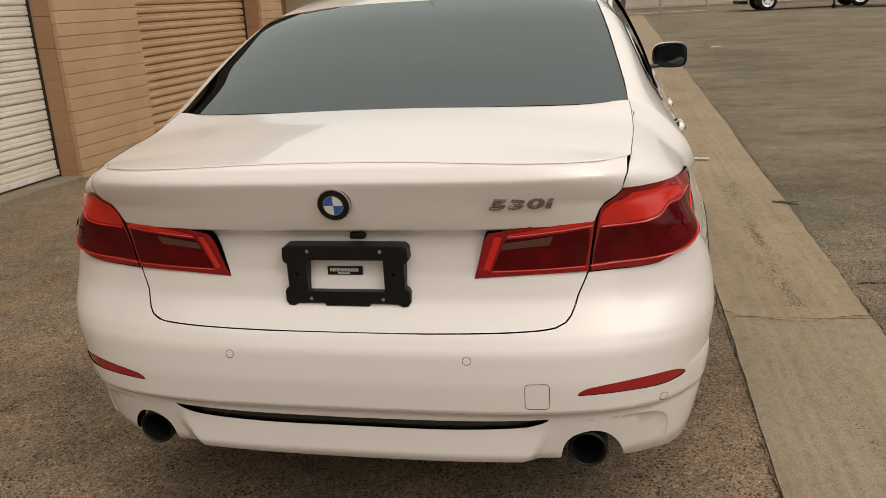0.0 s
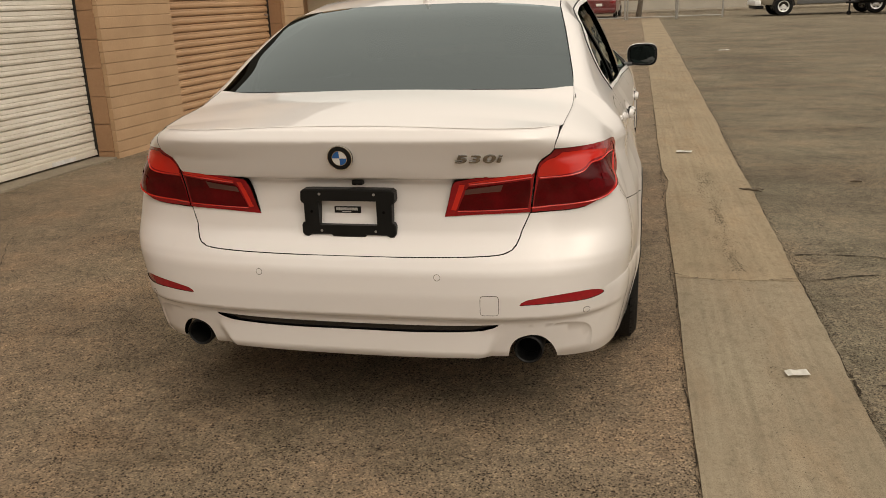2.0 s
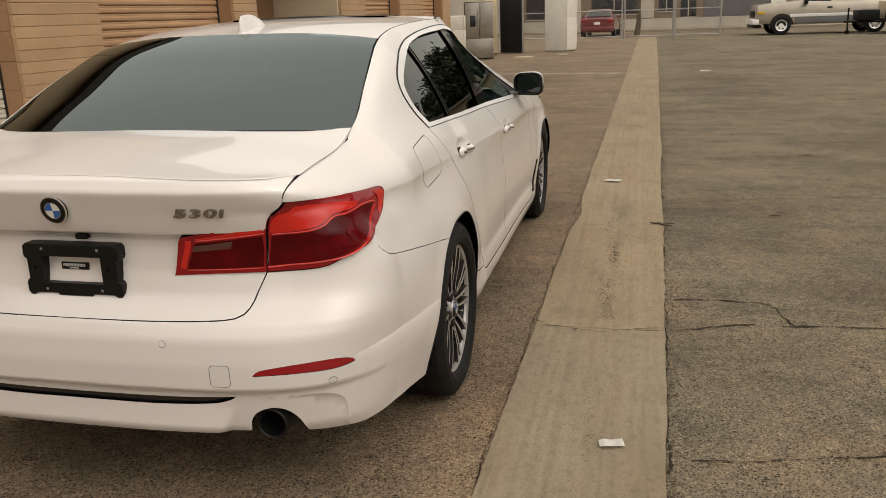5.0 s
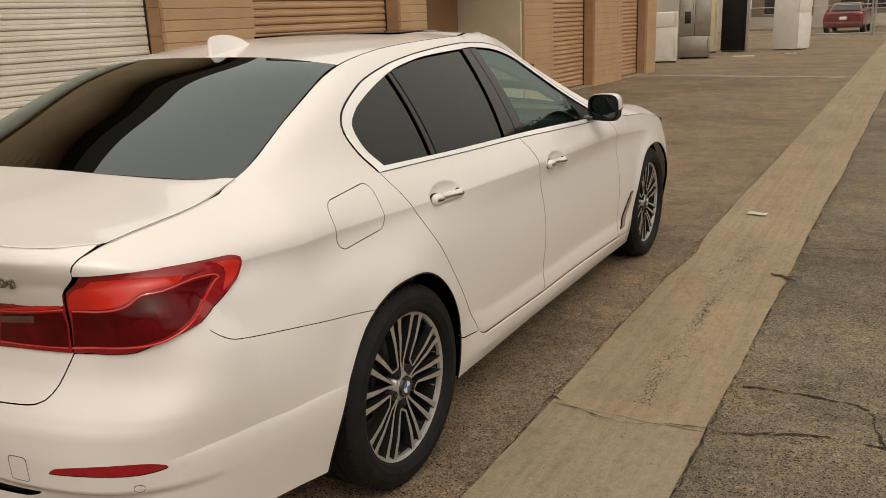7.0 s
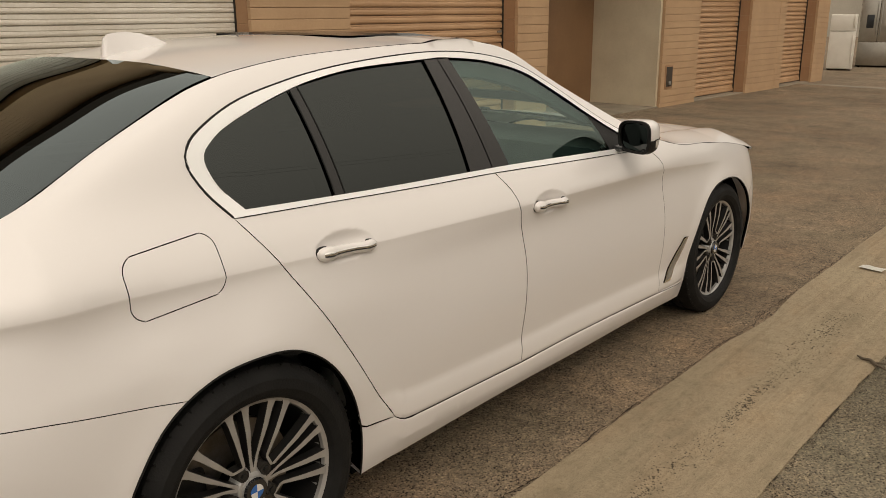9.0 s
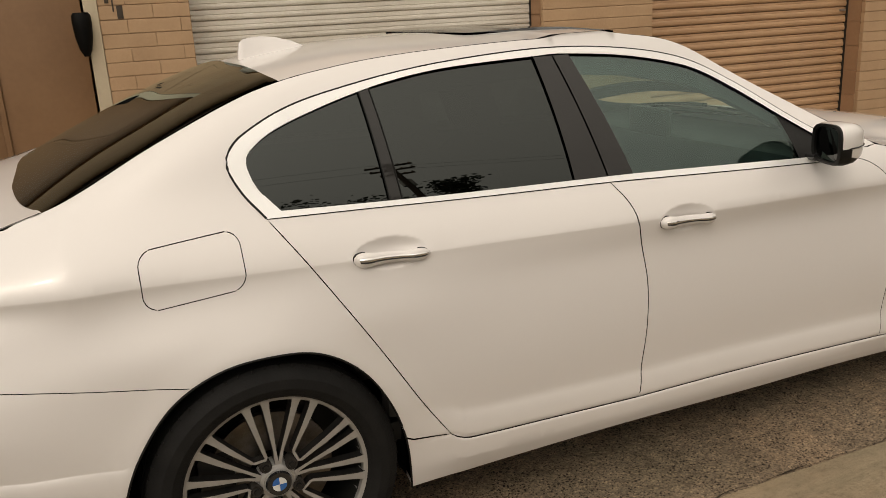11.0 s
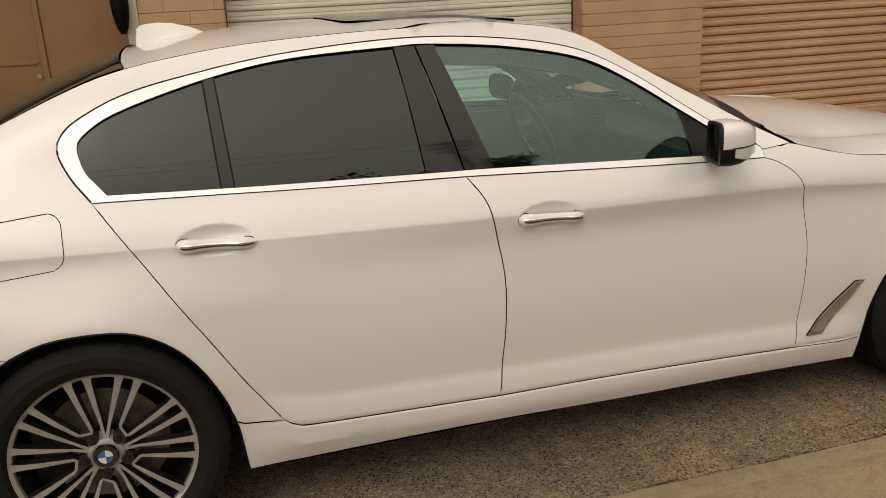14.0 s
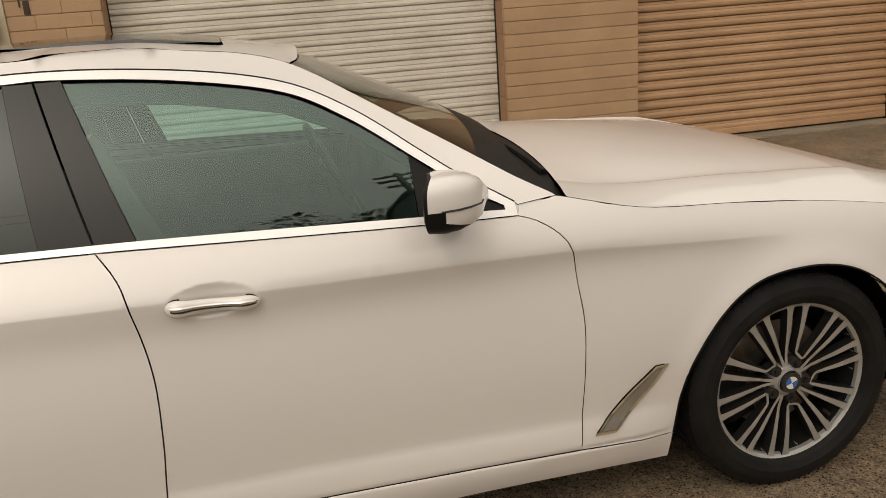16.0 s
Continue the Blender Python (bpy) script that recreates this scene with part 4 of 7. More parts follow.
half_low = RR((0, .297), (.2, .299), (.40, .304)) + [(.529, .302)]
cut_runs = [(.529, .300), (.533, .342), (.551, .369), (.592, .382), (.634, .375), (.668, .350), (.690, .320), (.704, .288)]
half_corner = [(.704, .288), (.79, .279), (.88, .271), (1.0, .273), (1.17, .262), (1.346, .238)]
half_arch = SD(*ARCH_REAR[:4], (-.183, .677))
half_seam = SD(*BUMPER_SEAM) + RR((.800, .809), (.752, .787), (.68, .778), (.585, .774))
half_gap = RR(*GAP_R)
right = [bezier_line(half_low[:4], .02), bezier_line(cut_runs, .01), bezier_line(half_corner, .02), bezier_line(half_arch, .02), bezier_line(half_seam, .02), bezier_line(half_gap, .02)]
run = [q for l in right for q in l]
poly = []
for q in run + [(-s, z) for s, z in run[::-1]]:
    if not poly or math.dist(poly[-1], q) > 0.005:
        poly.append(q)
if math.dist(poly[0], poly[-1]) < 0.005:
    poly.pop()
STRIP = [(.495, .424), (.3, .418), (0, .415)]
STRIP_LOW = [(0, .391), (.25, .392), (.44, .402), (.495, .424)]
strip = outline(bezier_line(RR(*STRIP_LOW), .02), bezier_line(RR(*STRIP), .02), bezier_line(neg(RR(*STRIP)), .02), bezier_line(neg(RR(*STRIP_LOW)), .02))
refl = outline([(.549, .498), (.570, .515), (.665, .527), (.772, .531), (.832, .523), (.858, .508), (.797, .499), (.67, .500), (.549, .498)], step=.012)
refl_l = [(-s, z) for s, z in refl][::-1]
bumper = skin("rear_bumper", poly, SHELL, PAINT, car, 0.026, holes=[strip, refl, refl_l], lip=0.03, gap=0.001, folds=FOLDS)
skin("bumper_strip", strip, SHELL, BLACK_GLOSS, car, 0.03, off=-0.012, gap=0, lip=0, label="gloss black bumper strip")
skin("reflector", refl, SHELL, REFLECTOR_RED, car, 0.02, off=-0.002, gap=0.001, label="slim red bumper reflector")
skin("reflector", refl_l, SHELL, REFLECTOR_RED, car, 0.02, off=-0.002, gap=0.001, label="slim red bumper reflector")
seam("tow_cover_seam", RR(*rounded(.438, .496, .466, .531, .01)), SHELL, 0.0008, CRACK, car, closed=True)
for c in ((.302, .589), (-.302, .589), (.765, .463), (-.765, .463)):
    pts = RR(*ring(*c, .0100, .0100))
    skin("parking_sensor", pts, SHELL, PAINT, car, 0.02, off=0.0005, gap=0, lip=0)
    seam("sensor_ring", pts, SHELL, 0.0009, CRACK, car, closed=True)
# boot lid
lip_pts = []
deck = top(DECK)
for x in np.linspace(.672, 0, 14):
    y = -1.045
    for _ in range(12):
        z = float(deck(np.array([[x, y]]))[0, 2])
        y = 0.5 * y + 0.5 * float(SHELL(np.array(RR((float(x), z))))[0, 1])
    lip_pts.append((float(x), z))
lid_right = bezier_line(RR((0, .647), (.2, .648), (.41, .652), (.510, .660), (.544, .683), (.559, .722), (.582, .774), (.587, .80), (.596, .86), (.609, .932), (.6595, .981), (.663, .997), (.667, 1.011), (.6715, 1.024)), .02) + bezier_line(RR(*[(x, z - .0002) for x, z in lip_pts[:-1]]), .02)
lid = []
for q in lid_right + [(-s, z) for s, z in lid_right[::-1]]:
    if not lid or math.dist(lid[-1], q) > 0.006:
        lid.append(q)
if math.dist(lid[0], lid[-1]) < 0.006:
    lid.pop()
skin("boot_lid", lid, SHELL, PAINT, car, 0.022, lip=0.02, gap=0, folds=FOLDS)
lip_xy = []
for x, z in [(-x, z) for x, z in lip_pts] + lip_pts[::-1][1:]:
    p = SHELL(np.array(RR((x, z))))[0]
    lip_xy.append((float(p[0]), float(p[1])))
gap_xy = [(float(rim_x(y)) + .0002, float(y)) for y in np.linspace(-.882, -.459, 17)]
base_r = [(float(rim_x(-.459)) - .0005, -.459), (.5, -.505), (.25, -.530), (0, -.537)]
deck_poly = []
for q in bezier_line(lip_xy, .02) + gap_xy + bezier_line(base_r, .02) + bezier_line([(-x, y) for x, y in base_r[::-1]], .02) + [(-x, y) for x, y in gap_xy[::-1]]:
    if not deck_poly or math.dist(deck_poly[-1], q) > 0.006:
        deck_poly.append(q)
skin("boot_deck", deck_poly, deck, PAINT, car, 0.028, gap=-0.0036, off=0.0006, lip=0)
lip_line = [tuple(SHELL(np.array(RR((x, z))))[0] + np.array((0, .0012, -.0012))) for x, z in [(-x, z) for x, z in lip_pts] + lip_pts[::-1][1:]]
on(link("lid_lip", tube(bmesh.new(), lip_line, .0034, 8), PAINT, None, 1.2), car)
for sgn in (1, -1):
    cut = [tuple(q) for q in SHELL(np.array(RR((.661, .984), (.6645, .997), (.6685, 1.011), (.673, 1.024))))] + [(float(rim_x(y)), float(y), float(rim_z(y)) + .001) for y in np.linspace(-.895, -.462, 22)]
    on(link("lid_gap", tube(bmesh.new(), [(sgn * x, y, z) for x, y, z in cut], .0009, 6), BLACK_TRIM, None, 1.2), car)
ROOF_BACK = [(.548, .165), (.4, .158), (.2, .152), (0, .150)]


def across(line):
    return bezier_line(line, .02) + bezier_line([(-x, y) for x, y in line[::-1]], .02)[1:]


def top_poly(front, rear, y0, y1):
    """Outline of a top panel between two cross lines (given from right edge to the middle)."""
    side = [(float(rim_x(y)), float(y)) for y in np.linspace(y0, y1, 26)]
    out = []
    for q in across(rear)[::-1] + side + across(front) + [(-x, y) for x, y in side[::-1]]:
        if not out or math.dist(out[-1], q) > 0.006:
            out.append(q)
    if math.dist(out[0], out[-1]) < 0.006:
        out.pop()
    return out


def cross(y_side, y_mid, k=0.0):
    e = float(rim_x(y_side))
    return [(e, y_side), (e * .75, y_side + (y_mid - y_side) * .6), (e * .4, y_side + (y_mid - y_side) * .9), (0, y_mid)]


skin("rear_screen", top_poly(cross(.185, .155), cross(-.456, -.548), -.456, .185), screen_top, SCREEN_GLASS, car, 0.03, gap=0.001, lip=0.006, label="dark privacy-tinted rear screen")
roof_poly = top_poly(cross(1.64, 1.70), cross(.187, .157), .187, 1.64)
sun_hole = rounded(-.39, .39, .86, 1.48, .05)
skin("roof", roof_poly, top(ROOF), PAINT, car, 0.035, holes=[sun_hole])
skin("sunroof", sun_hole, top(ROOF), DARK_GLASS, car, 0.05, off=0.007, gap=0.006, lip=0.010, label="dark glass sunroof panel")
skin("sunroof_frame", sun_hole, top(ROOF), BLACK_TRIM, car, 0.05, off=-0.012, gap=-0.002, lip=0)
skin("windscreen", top_poly(cross(2.085, 2.145), cross(1.642, 1.702), 1.642, 2.085), top(SCREEN, 2.6), WIND_GLASS, car, 0.04, off=-0.003, lip=0.006, gap=0)
skin("screen_border", top_poly(cross(2.185, 2.245), cross(2.085, 2.145), 2.085, 2.185), top(SCREEN, 2.6), BLACK_TRIM, car, 0.04, off=-0.003, lip=0.006, gap=0)


def hood_top(p):
    """The bonnet: a low crown between two pressed ridges, and a flat shoulder outside each."""
    x, y = p[:, 0], p[:, 1]
    a, e, ze = np.abs(x), rim_x(y), rim_z(y)
    r = e - np.interp(y, (2.3, 2.5, 3.3), (.160, .178, .182))
    zr = ze + np.interp(y, (2.3, 2.47, 2.71, 3.0, 3.3, 3.6), (.016, .026, .035, .047, .074, .060))
    out = zr - (zr - ze) * np.clip((a - r) / (e - r), 0, 1.3) ** 1.7
    v = np.clip((r - a) / .045, 0, None)
    mid = HOOD(y) - .030
    crown = zr + (mid - zr) * (1 - np.clip(a / r, 0, 1) ** 2.2) - .0075 * v * np.exp(1 - v) * np.clip((y - 2.38) / .2, 0, 1)
    return np.stack([x, y, np.where(a > r, out, crown)], 1)


HOOD_FOLDS = []
for y in np.arange(2.34, 3.5, .02):
    r = float(rim_x(y)) - float(np.interp(y, (2.3, 2.5, 3.3), (.160, .178, .182)))
    HOOD_FOLDS += [(sgn * (r + d), float(y)) for sgn in (1, -1) for d in (.020, .008, .0015, -.0015, -.010, -.022, -.040, -.060)]
HOOD_FOLDS = np.array(HOOD_FOLDS)
skin("hood", top_poly(cross(3.50, 3.66), cross(2.29, 2.36), 2.29, 3.50), hood_top, PAINT, car, 0.03, lip=0.012, gap=-0.0022, folds=HOOD_FOLDS)
skin("cowl", top_poly(cross(2.40, 2.50), cross(2.05, 2.20), 2.05, 2.40), lambda p: top(HOOD, 2.6)(p) - np.array((0, 0, .035)), BLACK_TRIM, car, 0.04, gap=0.0, lip=0)
for x0, x1 in ((.62, .02), (-.10, -.66)):
    line = [(x0 + (x1 - x0) * t, 2.315 - .035 * t + .02 * t * (1 - t)) for t in np.linspace(0, 1, 9)]
    q = top(HOOD, 2.6)(np.array(line))
    arm = tube(bmesh.new(), [(v[0], v[1], v[2] - .030) for v in q], [.013, .012, .010, .008, .007, .006, .006, .005, .004], 6)
    on(link("wiper", arm, BLACK_TRIM, None, .8), car)
# dark inner structure behind the tail
skin("inner_tail", RR((-.84, .30), (.84, .30), (.84, .80), (.60, .97), (-.60, .97), (-.84, .80)), shell(lambda z: TAIL(z) * 0 - 0.93), DARK_GAP, car, 0.06, gap=0, lip=0)

# tail lamps
LAMP_Q = [RR((.612, .938), (.660, .983)), RR((.660, .983), (.748, .979)) + SD((-.70, .966), (-.645, .959), (-.627, .943), (-.636, .920), (-.658, .898), (-.697, .877), (-.742, .856), (-.79, .836)) + RR((.800, .811), (.752, .790), (.68, .781), (.588, .778)), RR((.588, .778), (.598, .86), (.612, .938))]
LAMP_I = [RR((.314, .765), (.325, .80), (.343, .868), (.356, .886)), RR((.356, .886), (.49, .911), (.608, .934)), RR((.608, .934), (.593, .86), (.5845, .777)), RR((.5845, .777), (.44, .773), (.314, .765))]


def tail_lamp(sign):
    f = LAMP_SHELL if sign > 0 else mirrored(LAMP_SHELL)
    outer = outline(*LAMP_Q)
    inner = outline(*LAMP_I)
    lamp = skin("tail_lamp", outer, f, RED_LENS, car, 0.02, off=0.008, gap=0.001, lip=0.02, label="red L-shaped tail lamp wrapping round the corner")
    boot = skin("boot_lamp", inner, f, RED_LENS, car, 0.02, off=0.008, gap=0.001, lip=0.02, label="red tail lamp section on the boot lid")

    def sub(name, lines, m, owner, off, step=0.012):
        ob = skin(name, outline(*lines, step=step), f, m, car, 0.02, off=off, gap=0, lip=0.002)
        on(ob, owner)
    # dark gasket, bright upper field, smoked lower field, light guides and inner bowl
    for poly_, owner in ((outer, lamp), (inner, boot)):
        on(skin("gasket", poly_, f, BLACK_TRIM, car, 0.03, off=0.004, gap=-0.0004, lip=0.012), owner)
    sub("bright_field", [[(.661, .893), (.680, .931), (.753, .969)], [(.753, .969), (.827, .966), (.90, .960), (.965, .949)], [(.965, .949), (.93, .936), (.877, .932), (.848, .928), (.801, .906), (.743, .897), (.661, .893)]], BRIGHT_LENS, lamp, 0.0092)
    sub("dark_field", [[(.661, .884), (.743, .888), (.801, .898), (.848, .918), (.895, .921), (.976, .930), (1.035, .928)], [(1.035, .928), (1.012, .906), (.972, .879), (.925, .853), (.84, .820), (.753, .805), (.625, .797)], [(.625, .797), (.640, .84), (.661, .884)]], DARK_LENS, lamp, 0.0092)
    # tip patch: light glowing through the lens, put into a brighter red
    sub("bright_field", [SD((-.715, .957), (-.652, .951)), SD((-.652, .951), (-.638, .940), (-.647, .921)), SD((-.647, .921), (-.668, .903), (-.705, .885)), SD((-.705, .885), (-.690, .925), (-.715, .957))], BRIGHT_LENS, lamp, 0.0092)
    sub("reflector_bowl", [ring(.828, .856, .028, .019, 16) + [(.856, .856)]], MID_LENS, lamp, 0.0100, .006)

    sub("reflector_bowl", [ring(.872, .874, .018, .012, 14) + [(.890, .874)]], MID_LENS, lamp, 0.0100, .006)

    def guide(line, owner, r_=.0032):
        q = f(np.array(bezier_line(line, .012)))
        ob = link("light_guide", tube(bmesh.new(), [Vector(v) + Vector((v[0] * .9, v[1] + .35, 0)).normalized() * .0095 for v in q], r_ * .8, 6), BRIGHT_LENS, None, .8)
        on(ob, owner)
    guide([(.661, .888), (.743, .892), (.801, .902), (.848, .924), (.895, .926), (.976, .937), (1.04, .934), (1.056, .924)], lamp)
    guide([(1.056, .924), (1.025, .908), (.982, .877), (.931, .849), (.844, .814), (.753, .801), (.612, .791)], lamp)
    sub("dark_field", [[(.421, .866), (.528, .875), (.634, .886)], [(.634, .886), (.622, .84), (.606, .794)], [(.606, .794), (.483, .790), (.374, .788)], [(.374, .788), (.398, .83), (.421, .866)]], DARK_LENS, boot, 0.0092)
    sub("bright_field", [[(.426, .878), (.528, .886), (.638, .897)], [(.638, .897), (.647, .912)], [(.647, .912), (.539, .898), (.430, .882)], [(.430, .882), (.426, .878)]], BRIGHT_LENS, boot, 0.0092)
    sub("reverse_lens", [[(.413, .859), (.541, .874)], [(.541, .874), (.526, .851)], [(.526, .851), (.405, .840)], [(.405, .840), (.413, .859)]], SMOKE_LENS, boot, 0.0103)
    sub("bright_field", [[(.352, .790), (.395, .876)], [(.395, .876), (.414, .876)], [(.414, .876), (.368, .787)], [(.368, .787), (.352, .790)]], BRIGHT_LENS, boot, 0.0092)
    guide([(.423, .872), (.528, .881), (.639, .892)], boot)
    guide([(.369, .783), (.483, .786), (.598, .790)], boot, .0022)


tail_lamp(1)
tail_lamp(-1)


# emblem, model badge, plate bracket
def disc(r, depth, n=40, start=0.0, end=math.tau, inner=0.0):
    """A flat disc sector facing -y."""
    bm = bmesh.new()
    full = end - start > 6.28
    k = n if full else n + 1
    rows = []
    for i in range(k):
        a = start + (end - start) * i / n
        c, s = math.cos(a), math.sin(a)
        rows.append([bm.verts.new((c * q, y, s * q)) for q, y in ((inner, 0), (r, 0), (r, depth), (inner, depth))])
    for i in range(n):
        a, b = rows[i], rows[(i + 1) % k]
        for j in range(3):
            try:
                bm.faces.new((a[j], a[j + 1], b[j + 1], b[j]))
            except ValueError:
                pass
    bmesh.ops.remove_doubles(bm, verts=bm.verts, dist=1e-6)
    return bm


def roundel(parent, m, r, name="emblem"):
    base = link(name, lathe(((0.002, 0.0005), (-.003, .0005), (-.005, r * .9), (-.004, r * .97), (0.0, r), (.004, r)), 40, "y", False), BLACK_TRIM, None, 0.6)
    base.matrix_basis = m
    on_parent = parent.matrix_basis.inverted()
    base.parent = parent
    base.matrix_parent_inverse = on_parent
    base["label"] = "round black enamel emblem with quartered centre"
    for i in range(4):
        s = link("emblem_quarter", disc(r * .57, .002, 8, math.pi / 2 * i, math.pi / 2 * (i + 1), .0003), EMBLEM_BLUE if i % 2 else EMBLEM_WHITE, base, 0)
        s.matrix_basis = pose(0, -.0075, 0)
    rg = link("emblem_ring", lathe(((-.0075, r * .56), (-.0075, r * .61), (-.004, r * .61), (-.004, r * .56)), 36, "y"), CHROME, base, 0.6)
    rg = link("emblem_ring", lathe(((-.0055, r * .93), (-.006, r * .98), (-.001, r * 1.0), (-.001, r * .93)), 36, "y"), CHROME, base, 0.6)
    return base


roundel(car, pose(0, -1.056, .967, 11, 0, 0), .041)
txt = bpy.data.curves.new("badge", "FONT")
txt.body, txt.size, txt.extrude, txt.bevel_depth, txt.offset = "530i", .037, .003, .0010, .0002
txt.align_x, txt.align_y, txt.shear, txt.space_character = "CENTER", "CENTER", 0.15, 1.1
tmp = new("tmp", txt)
bpy.context.view_layer.update()
me = bpy.data.meshes.new_from_object(tmp.evaluated_get(bpy.context.evaluated_depsgraph_get()))
bpy.data.objects.remove(tmp)
me.materials.append(BADGE)
badge = new("model_badge", me)
at_, by_ = SHELL(np.array(RR((.434, .960), (.454, .960))))
badge.matrix_basis = pose(.434, float(at_[1]) - .003, .960, 106, 0, math.degrees(math.atan2(by_[1] - at_[1], .02))) @ Matrix.Diagonal((2.08, 0.98, 1, 1))
badge.parent = car
badge.matrix_parent_inverse = car.matrix_basis.inverted()
badge["label"] = "chrome model lettering"

def moulding(outer, inner, y0, y1):
    """A flat moulded frame with a window in it, its front edge eased."""
    n, m = len(outer), len(inner)
    assert n == m
    bm = bmesh.new()
    rows = [[bm.verts.new((x, y, z)) for x, z in loop] for loop, y in ((inner, y1), (inner, y0), (outer - (outer - inset(outer, .003)), y0), (outer, y0 + .003), (outer, y1))]
    for a, b in zip(rows, rows[1:]):
        for k in range(n):
            bm.faces.new((a[k], a[(k + 1) % n], b[(k + 1) % n], b[k]))
    return bm


half = [(0, .857), (.060, .857), (.120, .857), (.148, .856), (.158, .848), (.160, .822), (.156, .812), (.149, .808), (.149, .778), (.149, .748), (.156, .744), (.160, .736), (.160, .710), (.153, .700), (.140, .698), (.128, .705), (.090, .706), (.060, .706), (.055, .699), (.020, .699)]
rim_o = np.array([(x, z) for x, z in half] + [(-x, z) for x, z in half[::-1]])
rim_i = np.array([(max(-.098, min(.098, x * (1 if abs(x) < .1 else 2))), .819 if k in range(0, 7) or k >= 33 else .738 if 10 <= k < 30 else .819 - (.081 * (k - 6) / 4 if k < 20 else .081 * (33 - k) / 4)) for k, (x, z) in enumerate(rim_o)])
bm = moulding(rim_o, rim_i, -1.024, -.980)
bracket = on(link("plate_bracket", bm, BLACK_TRIM, None, .5), car, "empty black plastic licence plate bracket")
for x, z in ((-.092, .841), (.092, .841), (-.092, .719), (.092, .719), (-.122, .783), (.122, .783)):
    b = link("screw", lathe(((0, .0003), (0, .0045), (.004, .005), (.004, .0003)), 10, "y", False), STEEL if abs(x) < .1 else VOID, None, .6)
    b.matrix_basis = pose(x, -1.0245, z)
    on(b, bracket)
b = on(link("sticker", boxed(-.053, .037, -.997, -.985, .773, .794), BLACK_TRIM, None), car)
for i in range(22):
    w_ = .0012 + .0014 * ((i * 7) % 3) / 2
    on(link("bar", boxed(-.046 + i * .0034, -.046 + i * .0034 + w_, -.9985, -.997, .782, .791), STICKER, None), b)
on(link("bar", boxed(-.026, .004, -.9985, -.997, .776, .779), STICKER, None), b)
cam_ = link("rear_camera", boxed(.015, .052, -1.008, -.970, .868, .884, .004), BLACK_TRIM, None, .5)
on(cam_, car)

# tailpipes
for sgn in (1, -1):
    p = link("tailpipe", lathe(((0, .040), (-.004, .044), (0, .048), (.12, .048), (.16, .044), (.16, .040), (.10, .040)), 40, "y"), BLACK_TRIM, None, .6)
    p.matrix_basis = pose(sgn * .583, -1.015, .330)
    on(p, car, "black tailpipe")
    p = link("pipe_core", lathe(((.07, .0005), (.07, .041), (.012, .0405)), 24, "y", False), VOID, None, .6)
    p.matrix_basis = pose(sgn * .583, -1.015, .330)
    on(p, car)


# handles
def handle(y, z, f, sgn):
    """A long painted pull with a chrome blade, bridging its bowl."""
    c = f(np.array(SD((y, z)))) [0]
    n0 = 34
    bm = bmesh.new()
    ys = np.linspace(-.108, .108, n0)
    pts, rad = [], []
    for k, d in enumerate(ys):
        e = f(np.array(SD((y + d, z - d * .045))))[0]
        base = np.interp(abs(d), (0, .07, .108), (.023, .021, .002))
        x = max(abs(c[0]) + .016, 0) + .012 * (1 - (d / .108) ** 2)
        pts.append((sgn * min(abs(e[0]) + base, x + .01), y + d, z - d * .045))
        rad.append(float(np.interp(d, (-.108, -.100, -.086, -.072, -.050, 0, .045, .068, .084, .098, .108), (.005, .0130, .0165, .0160, .0135, .0125, .0120, .0135, .0130, .0095, .003))))
    ob = on(link("door_handle", tube(bm, pts, rad, 16, flat=1.28), PAINT, None, 1.2), car, "white pull handle with chrome blade")
    # dark sleeves at both ends: gap shade round the handle, added as shape
    for ends in (slice(0, 6), slice(-6, None)):
        gs = tube(bmesh.new(), [(sgn * (abs(p[0]) - .009), p[1] + .0010 * (1 if p[1] > y else -1), p[2]) for p in pts[ends]], [r + .0004 for r in rad[ends]], 16, flat=1.28)
        on(link("handle_gasket", gs, BLACK_TRIM, None, 1.2), ob)
    bl = tube(bmesh.new(), [(sgn * (abs(p[0]) + r * .70), p[1], p[2] + r * .16) for p, r in list(zip(pts, rad))[2:-1]], [r * .44 for r in rad[2:-1]], 10)
    on(link("handle_blade", bl, CHROME, None, 1.2), ob)
    # black bead low on the blade: the dark ground it mirrors, added as shape
    gr = tube(bmesh.new(), [(sgn * (abs(p[0]) + r * .90), p[1], p[2] - r * .16) for p, r in list(zip(pts, rad))[2:-1]], [r * .25 for r in rad[2:-1]], 6)
    on(link("handle_groove", gr, BLACK_GLOSS, None, 1.2), ob)


for sgn, f in ((1, SHELL), (-1, mirrored(SHELL))):
    handle(.378, .909, f, sgn)
    handle(1.366, .866, f, sgn)


